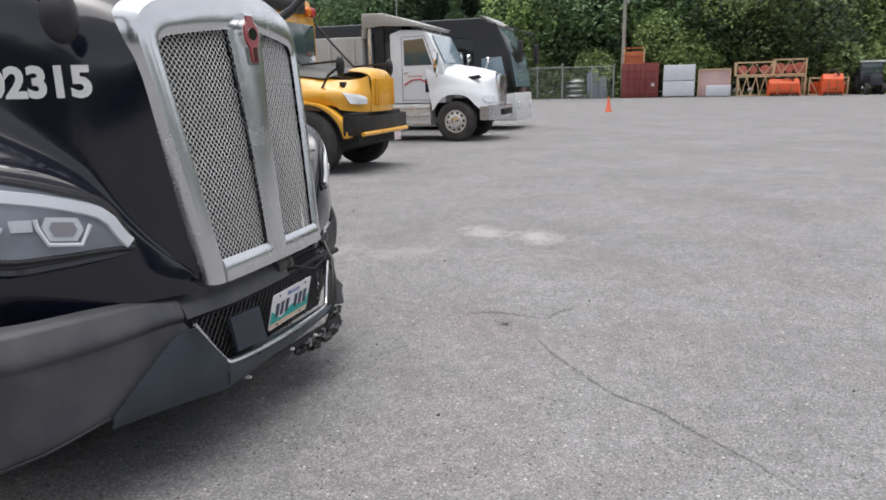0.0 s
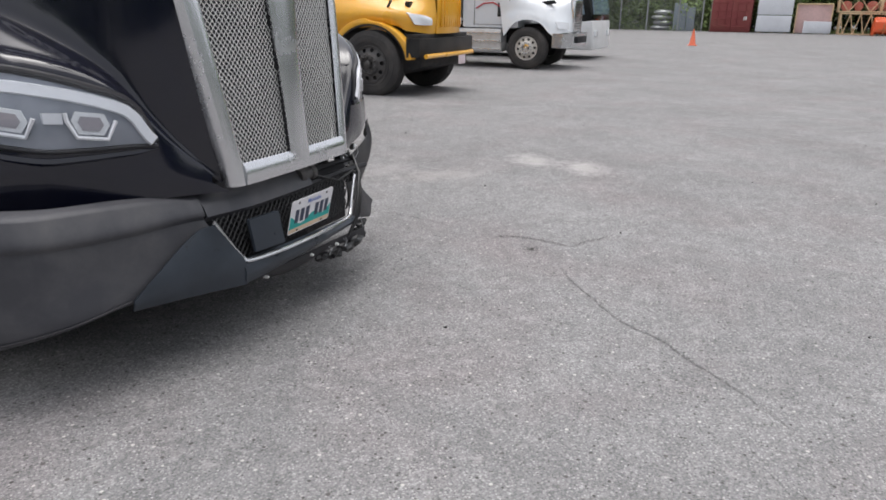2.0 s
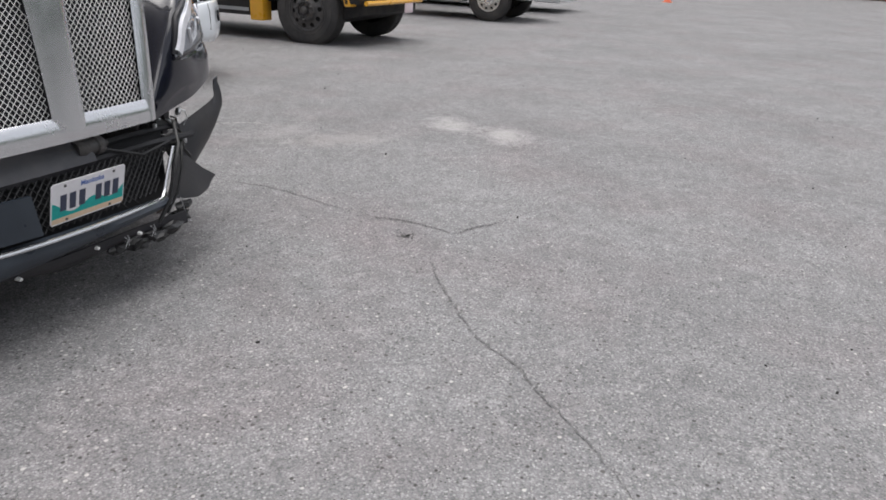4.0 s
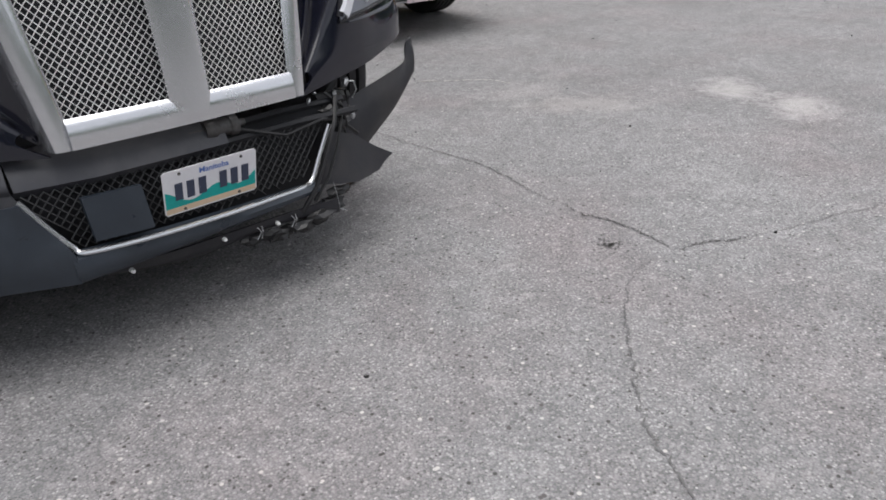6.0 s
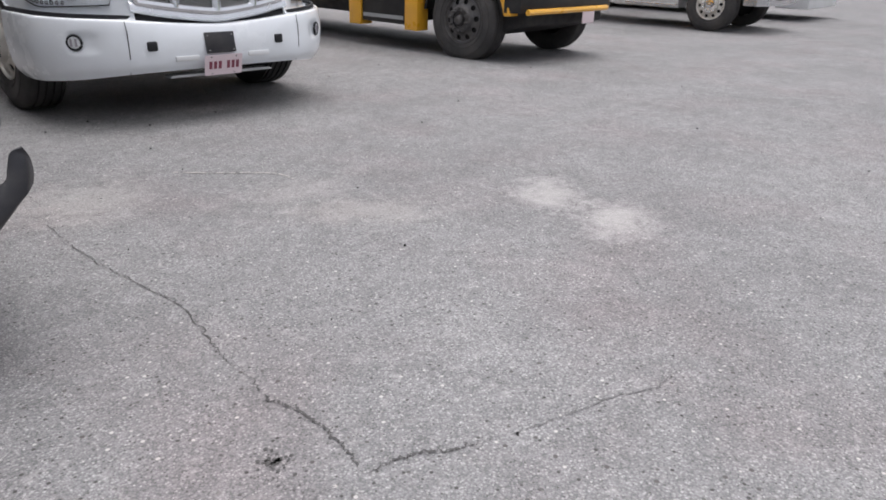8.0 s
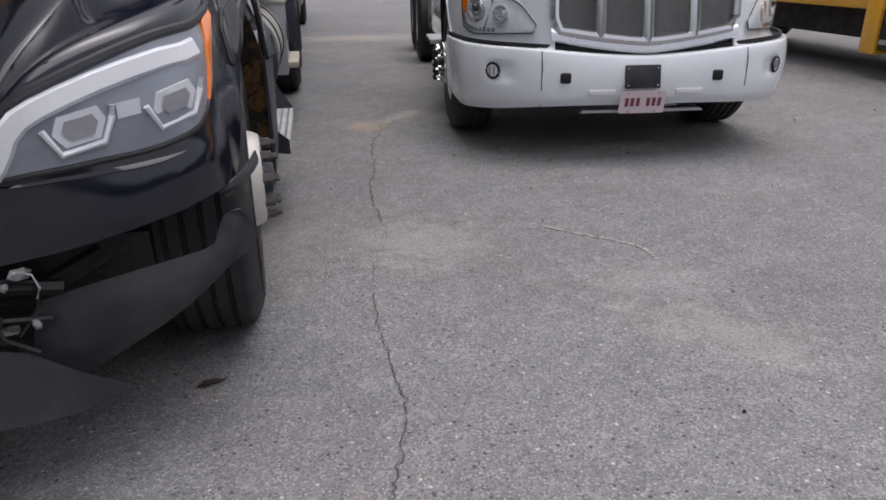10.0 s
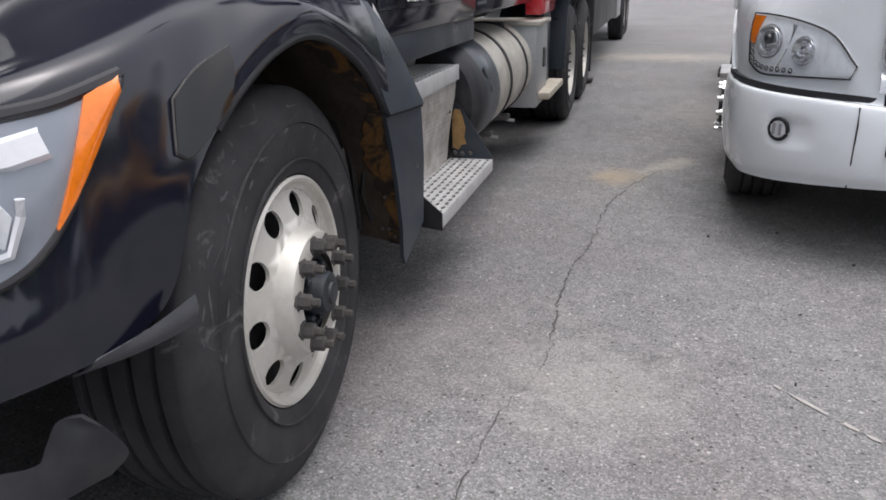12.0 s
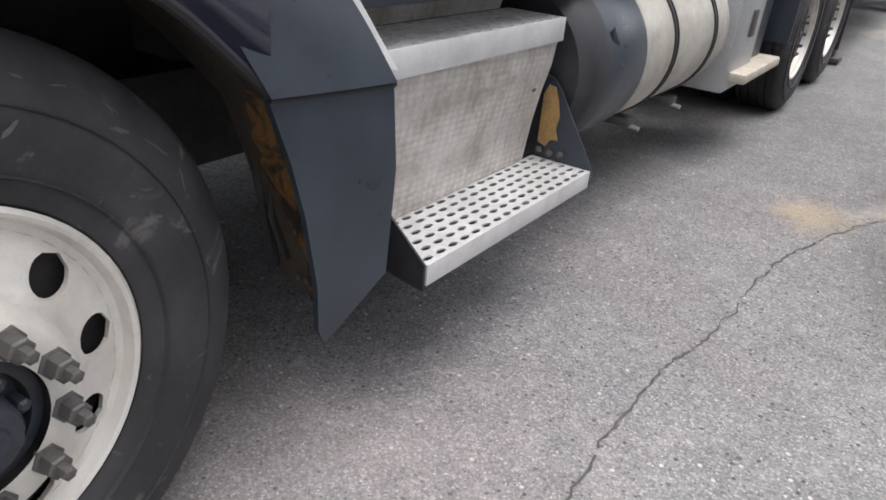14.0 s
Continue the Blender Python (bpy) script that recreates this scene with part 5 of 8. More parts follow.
    g = patch([[(0.64, 0.365, 0.53), (0.77, 0.385, 0.56), (0.92, 0.415, 0.588), (1.045, 0.448, 0.612), (1.07, 0.46, 0.65), (1.092, 0.472, 0.692), (1.13, 0.482, 0.70)],
               [(0.63, 0.33, 0.45), (0.76, 0.355, 0.49), (0.89, 0.385, 0.525), (1.00, 0.415, 0.55), (1.07, 0.44, 0.595), (1.12, 0.468, 0.66), (1.152, 0.506, 0.66)],
               [(0.62, 0.315, 0.37), (0.75, 0.34, 0.405), (0.88, 0.375, 0.455), (1.00, 0.405, 0.505), (1.08, 0.435, 0.56), (1.125, 0.462, 0.618), (1.162, 0.527, 0.607)],
               [(0.62, 0.33, 0.30), (0.73, 0.35, 0.33), (0.84, 0.38, 0.38), (0.97, 0.41, 0.455), (1.08, 0.44, 0.545), (1.11, 0.45, 0.568), (1.145, 0.50, 0.578)]], 34, 16)
    skin(bm, g, 0.007)
    part("broken_corner", bm, "dark_plastic", bumper, "broken bumper corner bent outwards")
    bm = B()
    tube(bm, [(0.50, 0.30, 0.60), (0.62, 0.34, 0.585), (0.70, 0.38, 0.56)], 0.02, 6)
    tube(bm, [(0.45, 0.23, 0.56), (0.6, 0.27, 0.53), (0.68, 0.33, 0.5)], 0.008, 6)
    tube(bm, [(0.60, 0.30, 0.62), (0.66, 0.33, 0.60), (0.665, 0.32, 0.54), (0.62, 0.28, 0.48)], 0.005, 5)
    tube(bm, [(0.30, 0.13, 0.27), (0.36, 0.118, 0.35), (0.43, 0.145, 0.45), (0.5, 0.18, 0.54), (0.56, 0.25, 0.61)], 0.008, 6)
    tube(bm, [(0.36, 0.14, 0.29), (0.42, 0.135, 0.36), (0.49, 0.165, 0.45), (0.55, 0.21, 0.53), (0.60, 0.28, 0.60)], 0.006, 6)
    tube(bm, [(0.14, 0.2, 0.6), (0.3, 0.17, 0.545), (0.46, 0.19, 0.56), (0.58, 0.25, 0.52), (0.63, 0.3, 0.42)], 0.005, 6)
    tube(bm, [(0.52, 0.26, 0.63), (0.58, 0.24, 0.57), (0.6, 0.25, 0.49), (0.66, 0.27, 0.44)], 0.007, 6)
    part("torn_strut", bm, "black_wire", bumper, "black torn bracket and hose")
    for p, r in (((0.645, 0.30, 0.635), 0.024), ((0.60, 0.31, 0.60), 0.012), ((0.66, 0.29, 0.505), 0.013), ((0.57, 0.24, 0.535), 0.009), ((0.44, 0.235, 0.62), 0.013), ((0.47, 0.24, 0.64), 0.009)):
        bm = B()
        bmesh.ops.create_icosphere(bm, subdivisions=1, radius=r, matrix=Matrix.Translation(p) @ Euler((p[0] * 30, p[2] * 40, 1)).to_matrix().to_4x4() @ Matrix.Diagonal((1.3, 0.55, 0.9, 1)))
        part("snapped_clip", bm, "galvanised", bumper, "pale snapped plastic clip", sharp=10)
    part("loose_wire", tube(B(), [(0.645, 0.30, 0.64), (0.675, 0.29, 0.635), (0.685, 0.29, 0.60), (0.67, 0.3, 0.57)], 0.003, 4), "galvanised", bumper, "pale loose wire end")


build_bumper()


def licence_plate(parent, m, back, lower, strip, ink, word=None):
    """A plate whose characters are plain bars."""
    bm = B()
    prism(bm, [(-0.145, -0.076), (0.145, -0.076), (0.152, -0.068), (0.152, 0.068), (0.145, 0.076), (-0.145, 0.076), (-0.152, 0.068), (-0.152, -0.068)], "z", -0.001, 0.001)
    pl = part("licence_plate", bm, back, parent, "licence plate, slightly bent", m)
    if lower:
        bm = B()
        wave = [(-0.148 + 0.296 * i / 20, -0.03 + 0.018 * math.sin(i * 0.55 + 1.9) + 0.022 * abs(i - 9) / 10) for i in range(21)]
        prism(bm, wave + [(0.148, -0.052), (-0.148, -0.052)], "z", 0.0012, 0.0018)
        part("plate_wave", bm, lower, pl, "teal wave")
        bm = B()
        prism(bm, [(-0.148, -0.052), (0.148, -0.052), (0.148, -0.071), (-0.148, -0.071)], "z", 0.0012, 0.0018)
        part("plate_strip", bm, strip, pl)
    for i, u in enumerate((-0.105, -0.068, -0.03, 0.038, 0.075, 0.112)):
        bm = B()
        box(bm, (u - 0.012, -0.028, 0.002), (u + 0.012, 0.03, 0.003))
        part("plate_bar", bm, ink, pl, "plain dark bar")
    if word:
        me = words(word, 0.026, 0.0006)
        me.materials.append(MATS["plate_blue"])
        part("plate_word", me, None, pl, m=Matrix.Translation((0.01, 0.053, 0.0022)))
    for u, v in ((-0.1, 0.062), (0.1, 0.062), (-0.09, -0.064), (0.09, -0.064)):
        part("plate_screw", lathe(B(), [(0.002, 0.005), (0.004, 0.005), (0.005, 0.003)], 8, (u, v, 0), "z"), "dark_steel", pl)
    return pl


licence_plate(truck, pose(-0.004, 0.122, 0.466, 104, 0, 0), "plate_white", "plate_teal", "plate_tan", "plate_ink", "Manitoba")


def build_chassis():
    bm = B()
    for s in (1, -1):
        prism(bm, [(s * 0.40, 0.52), (s * 0.48, 0.52), (s * 0.48, 0.78), (s * 0.40, 0.78)], "y", 0.45, 8.2)
    for y in (0.6, 2.2, 4.0, 5.6, 7.9):
        box(bm, (-0.42, y, 0.56), (0.42, y + 0.12, 0.72))
    part("frame_rail", bm, "underside", truck, "black chassis rails")
    bm = B()
    box(bm, (-0.36, 0.55, 0.5), (0.36, 2.1, 1.5), 0.05)
    box(bm, (-0.2, 0.7, 0.32), (0.2, 1.8, 0.55), 0.06)
    part("engine", bm, "underside", truck, "dark dirty engine")
    part("front_axle", tube(B(), [(-0.98, 1.29, 0.5), (-0.7, 1.28, 0.42), (0.7, 1.275, 0.42), (0.98, 1.275, 0.5)], 0.06, 10), "underside", truck)
    for y in (6.62, 7.90):
        part("rear_axle", tube(B(), [(-0.8, y, 0.52), (-0.2, y, 0.52), (0, y, 0.52), (0.2, y, 0.52), (0.8, y, 0.52)], [0.08, 0.09, 0.19, 0.09, 0.08], 12), "underside", truck)
    bm = B()
    box(bm, (0.3, 0.5, 0.45), (0.62, 0.78, 0.7), 0.03)
    tube(bm, [(0.2, 0.42, 0.5), (0.6, 0.45, 0.5), (0.75, 0.55, 0.56)], 0.03, 8)
    part("front_bracket", bm, "underside", truck)


build_chassis()
for s in (1, -1):
    front = wheel(truck, s * (1.072 if s > 0 else 1.10), 1.291 if s > 0 else 1.43, 0.53, s, "alloy", 0.07, steer=4.4 if s > 0 else -12)
    if s > 0:
        left_front = front
    for y in (6.62, 7.90):
        wheel(truck, s * 1.17, y, 0.52, s, "dual", 0.3, nuts=s > 0)
        part("inner_tyre", wheel_meshes("dual")["tyre"], None, truck, m=Matrix.Translation((s * 0.84, y, 0.52)) @ Matrix.Rotation(0 if s > 0 else math.pi, 4, "Z"))


def tyre_scuffs():
    """Pale scrapes on the shoulder of the front tyre."""
    rng = random.Random(8)
    bm = B()
    for n in range(26):
        a = radians(rng.uniform(25, 160))
        r = rng.uniform(0.40, 0.49)
        ln, wd = (rng.uniform(0.03, 0.07), rng.uniform(0.001, 0.002)) if n < 9 else (rng.uniform(0.008, 0.03), rng.uniform(0.0015, 0.005))
        tilt = rng.uniform(-0.5, 0.5) if n < 16 else rng.uniform(-1.3, 1.3)
        pts = []
        for k in range(12):
            t = 2 * math.pi * k / 12
            dx, dr = ln * math.cos(t) * rng.uniform(0.55, 1.2), wd * math.sin(t) * rng.uniform(0.2, 1.6)
            aa, rr = a + (dx * math.cos(tilt) - dr * math.sin(tilt)) / r, r + dx * math.sin(tilt) * 0.6 + dr * math.cos(tilt)
            pts.append(bm.verts.new((0.0225 if rr < 0.425 else 0.0225 - (rr - 0.425) * 0.24 - max(0, rr - 0.465) * 0.25, rr * math.cos(aa), rr * math.sin(aa))))
        bm.faces.new(pts)
    ob = part("tyre_scuff", bm, "pale_scuff", left_front, "pale scrapes on the tyre shoulder")
    tagged(ob, kind="stuff")


tyre_scuffs()


def build_cab():
    """Cab, sleeper, doors, windows, fairings."""
    bm = B()
    prof = [(1.74, 1.10), (3.35, 1.10), (3.35, 1.28), (5.05, 1.28), (5.05, 3.55), (4.6, 3.75), (3.3, 3.6), (2.75, 2.95), (2.35, 2.72), (1.95, 2.06), (1.74, 2.0)]
    prism(bm, prof, "x", -1.07, 1.07, 0.05)
    cab = part("cab", bm, "black_paint", truck, "glossy black cab and sleeper")
    for s in (1, -1):
        bm = B()
        prism(bm, [(1.98, 1.20), (3.2, 1.20), (3.2, 2.6), (2.6, 2.75), (2.4, 2.62), (2.0, 2.05)], "x", s * 1.068, s * 1.078, 0.006)
        door = part("door", bm, "black_paint", cab, "black cab door with white lettering")
        bm = B()
        prism(bm, [(2.12, 1.95), (3.1, 1.92), (3.1, 2.5), (2.62, 2.6), (2.45, 2.5)], "x", s * 1.079, s * 1.084)
        part("side_window", bm, "tinted_glass", door)
        bm = B()
        box(bm, (min(s * 1.076, s * 1.1), 2.95, 1.66), (max(s * 1.076, s * 1.1), 3.12, 1.70), 0.006)
        part("door_handle", bm, "dark_plastic", door)
        me = words("STEINBACH, MB", 0.065, 0.0022)
        me.materials.append(MATS["letter_white"])
        part("door_lettering", me, None, door, "white place name", Matrix.Translation((s * 1.0815, 2.48, 1.243)) @ (Matrix.Rotation(math.pi / 2, 4, "Z") if s > 0 else Matrix.Rotation(-math.pi / 2, 4, "Z")) @ Matrix.Rotation(math.pi / 2, 4, "X"))
        for y0, y1, z0, z1 in ((2.40, 2.455, 1.30, 1.36), (2.475, 2.53, 1.30, 1.36), (2.55, 2.605, 1.30, 1.36), (3.02, 3.19, 1.215, 1.24)):
            part("door_bar", box(B(), (min(s * 1.079, s * 1.0815), y0, z0), (max(s * 1.079, s * 1.0815), y1, z1)), "letter_white", door, "white plain bar")
        # sill skirt under the door
        bm = B()
        prism(bm, [(1.95, 1.0), (3.4, 1.0), (3.4, 1.12), (1.95, 1.12)], "x", s * 0.93, s * 1.04, 0.012)
        part("sill", bm, "slate_plastic", cab, "grey lower sill")
        bm = B()
        prism(bm, [(3.35, 1.12), (5.0, 1.12), (5.0, 1.3), (3.35, 1.3)], "x", s * 1.0, s * 1.065, 0.015)
        part("sleeper_skirt", bm, "black_paint", cab)
        bm = B()
        box(bm, (min(s * 1.22, s * 1.38), 2.0, 1.75), (max(s * 1.22, s * 1.38), 2.12, 2.45), 0.03)
        tube(bm, [(s * 1.07, 2.15, 2.4), (s * 1.3, 2.08, 2.4)], 0.02, 6)
        part("mirror", bm, "dark_plastic", cab, "black door mirror")
    bm = B()
    plate(bm, [(-0.95, 1.90, 2.07), (0.95, 1.90, 2.07), (0.86, 2.33, 2.70), (-0.86, 2.33, 2.70)], 0.02, (0, -1, 0.5))
    part("windscreen", bm, "tinted_glass", cab)
    # flank behind the wheel: upper fairing, lower mud panel, light edge strip
    for s in (1, -1):
        def at(x, y, z):
            return Vector((s * (x - 0.08), y + 0.077, z))
        bm = B()
        g = patch([[(1.075, 1.40, 1.33), (1.075, 1.60, 1.34), (1.075, 1.78, 1.34)], [(1.17, 1.53, 1.25), (1.175, 1.66, 1.2), (1.175, 1.86, 1.16)], [(1.215, 1.64, 1.06), (1.215, 1.78, 1.05), (1.215, 1.965, 1.01)], [(1.231, 1.73, 0.906), (1.233, 1.87, 0.896), (1.242, 2.04, 0.888)]], 14, 22)
        g = [[at(*p) for p in r] for r in g]
        skin(bm, g, 0.012, flip=s > 0)
        fair = part("rear_fairing", bm, "slate_plastic", truck, "blue-black fairing behind the wheel")
        bm = B()
        out = [(1.225, 1.735, 0.908), (1.24, 2.045, 0.892), (1.236, 2.07, 0.70), (1.228, 2.06, 0.45), (1.215, 1.88, 0.345), (1.217, 1.858, 0.385), (1.222, 1.85, 0.5), (1.223, 1.82, 0.66), (1.224, 1.785, 0.78)]
        plate(bm, [at(*p) for p in out], 0.014, (-s, 0, 0))
        mud = part("mud_panel", bm, "slate_plastic", truck, "dark flat mud panel hanging low")
        bm = B()
        tube(bm, [at(1.231, 1.735, 0.902), at(1.235, 1.88, 0.892), at(1.243, 2.045, 0.884)], 0.006, 6)
        part("panel_gap", bm, "cab_dark", mud)
        bm = B()
        out = [(1.09, 1.735, 1.345), (1.235, 2.03, 0.915), (1.235, 2.065, 0.905), (1.12, 1.80, 1.345)]
        plate(bm, [at(*p) for p in out], 0.02, (-s, 0.6, 0))
        part("edge_strip", bm, "tread_alloy", truck, "light grey edge strip")
        # inner return of the panels: a strip of worn orange primer, then dark liner down to a cut edge
        edge = spline([(1.13, 1.46, 1.20), (1.175, 1.57, 1.09), (1.205, 1.68, 0.97), (1.212, 1.745, 0.86), (1.212, 1.80, 0.72), (1.208, 1.85, 0.56), (1.205, 1.885, 0.41)], 30)
        bm = B()
        wob = random.Random(17)
        g = []
        for k, p in enumerate(edge):
            deep = 0.075 + 0.03 * math.sin(k * 0.42) + 0.012 * wob.uniform(-1, 1)
            g.append([at(p.x - d, p.y + 0.02 + 0.10 * d, p.z + 0.06 * d) for d in (0.0, 0.4 * deep, 0.75 * deep, deep)])
        skin(bm, g, 0.005)
        part("rusty_panel", bm, "rusty_liner", mud, "rust-orange primed inner panel")
        bm = B()
        g = []
        for k, p in enumerate(edge):
            reach = 0.40 if k < 9 else 0.40 - 0.22 * min(1.0, (k - 9) / 6)
            g.append([at(p.x - d, p.y + 0.028 + 0.12 * d, p.z + 0.10 * d) for d in (0.03, 0.3 * reach, 0.65 * reach, reach)])
        skin(bm, g, 0.008)
        part("liner", bm, "brown_liner", mud, "dark brown wheel-house liner")
        bm = B()
        tube(bm, [at(1.05, 1.79, 0.93), at(1.045, 1.86, 0.70), at(1.04, 1.90, 0.46)], 0.012, 6)
        tube(bm, [at(1.10, 1.85, 0.74), at(1.07, 1.87, 0.60), at(1.09, 1.89, 0.50)], 0.008, 6)
        part("liner_rib", bm, "underside", mud)
        for a, z in ((0.05, 0.47), (0.03, 0.455), (0.075, 0.475), (0.05, 0.60)):
            q = min(edge, key=lambda e: abs(e.z - z))
            part("rivet", lathe(B(), [(-0.004, 0.006), (0.0, 0.006), (0.004, 0.003)], 8, at(q.x - a, q.y + 0.016, q.z), "y"), "dark_steel", mud)


build_cab()


def tread_plate(bm, x0, x1, y0, y1, z, thick, nx, ny, lip=0.045):
    """A step with rows of oval grip holes and a folded front lip."""
    cx, cy = (x1 - x0) / nx, (y1 - y0) / ny
    for i in range(nx):
        for j in range(ny):
            a, c = x0 + i * cx, y0 + j * cy
            off = 0.12 * cy * (1 if i % 2 else -1)
            holed_cell(bm, [(a, c, z), (a + cx, c, z), (a + cx, c + cy, z), (a, c + cy, z)], (a + cx / 2, c + cy / 2 + off, z), cx * 0.25, cy * 0.34, (0, 0, -thick), 12)
    s = 1 if x1 > x0 else -1
    box(bm, (min(x1, x1 + s * 0.006), y0, z - lip), (max(x1, x1 + s * 0.006), y1, z + 0.002), 0.002)
    box(bm, (min(x0, x1), y1, z - lip), (max(x0, x1), y1 + 0.004, z))
    box(bm, (min(x0, x1), y0 - 0.004, z - lip), (max(x0, x1), y0, z))


def build_steps():
    for s in (1, -1):
        steps = part("cab_steps", B(), "alloy_plate", truck, "two-tier aluminium cab steps")
        bm = B()
        tread_plate(bm, s * 0.975, s * 1.19, 2.232, 3.12, 0.447, 0.005, 6, 17, 0.055)
        part("lower_tread", bm, "tread_alloy", steps, "perforated aluminium tread")
        # Added dark sheet under the tread; stands for the shade below its holes.
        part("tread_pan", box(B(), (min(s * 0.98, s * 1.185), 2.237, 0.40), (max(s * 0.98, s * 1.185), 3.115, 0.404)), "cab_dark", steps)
        bm = B()
        plate(bm, [(s * 0.985, 2.222, 0.62), (s * 1.01, 2.222, 0.615), (s * 1.197, 2.222, 0.455), (s * 1.197, 2.222, 0.385), (s * 1.17, 2.222, 0.388), (s * 0.975, 2.222, 0.415)], 0.006, (0, -1, 0))
        part("step_bracket", bm, "dark_plastic", steps, "black triangular end bracket")
        bm = B()
        plate(bm, [(s * x, 3.128, z) for x, z in ((0.985, 0.725), (1.02, 0.715), (1.05, 0.68), (1.10, 0.60), (1.195, 0.455), (1.195, 0.395), (0.985, 0.41))], 0.006, (0, 1, 0))
        part("step_bracket", bm, "slate_plastic", steps, "grey triangular end bracket")
        bm = B()
        plate(bm, [(s * x, 3.124, z) for x, z in ((0.99, 0.66), (1.005, 0.695), (1.03, 0.69), (1.045, 0.65), (1.058, 0.60), (1.05, 0.555), (1.062, 0.52), (1.035, 0.515), (1.02, 0.49), (0.99, 0.50))], 0.003, (0, -1, 0))
        part("primer_patch", bm, "ochre_primer", steps, "ochre primer patch on the bracket")
        for x, z in ((1.04, 0.47), (1.08, 0.475), (1.0, 0.475)):
            part("bolt", lathe(B(), [(3.108, 0.004), (3.112, 0.011), (3.124, 0.012)], 8, (s * x, 0, z), "y"), "dark_steel", steps)
        bm = B()
        tread_plate(bm, s * 0.82, s * 1.025, 2.10, 3.12, 0.908, 0.005, 6, 18, 0.07)
        part("upper_tread", bm, "tread_alloy", steps, "perforated aluminium tread")
        # The upper tread gets the same sheet for the shade in its holes.
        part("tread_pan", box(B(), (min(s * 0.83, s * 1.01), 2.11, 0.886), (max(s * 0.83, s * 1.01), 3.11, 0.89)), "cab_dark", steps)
        # tread-plate riser whose rear edge is cut in a ragged slope
        bm = B()
        g = [[Vector((s * x, y, z)) for y in (2.08, 2.3, 2.55, 2.8, y1)] for x, z, y1 in ((1.018, 0.842, 3.11), (1.012, 0.76, 3.10), (1.002, 0.68, 3.075), (0.99, 0.58, 3.06), (0.98, 0.45, 3.045))]
        skin(bm, g, 0.006)
        steps.data = finish(bm, "cab_steps", "alloy_plate")
        bm = B()
        g = [[Vector((s * x, y, z)) for y in (2.0, 2.4, 2.8, 3.05)] for x, z in ((0.91, 1.06), (0.85, 0.99), (0.83, 0.912))]
        skin(bm, g, 0.006)
        part("upper_riser", bm, "alloy_plate", steps)
        bm = B()
        tube(bm, [(s * 1.022, 2.095, 0.83), (s * 1.035, 2.12, 0.80), (s * 1.03, 2.125, 0.76), (s * 1.018, 2.105, 0.72)], 0.004, 5)
        part("loose_strap", bm, "ochre_primer", steps)
        for y, z in ((3.0, 0.70), (2.16, 0.80), (2.16, 0.50)):
            part("screw", lathe(B(), [(0.0, 0.008), (0.006, 0.006)], 8, (s * 1.012 if z > 0.6 else s * 0.986, y, z), "x"), "dark_steel", steps)


build_steps()


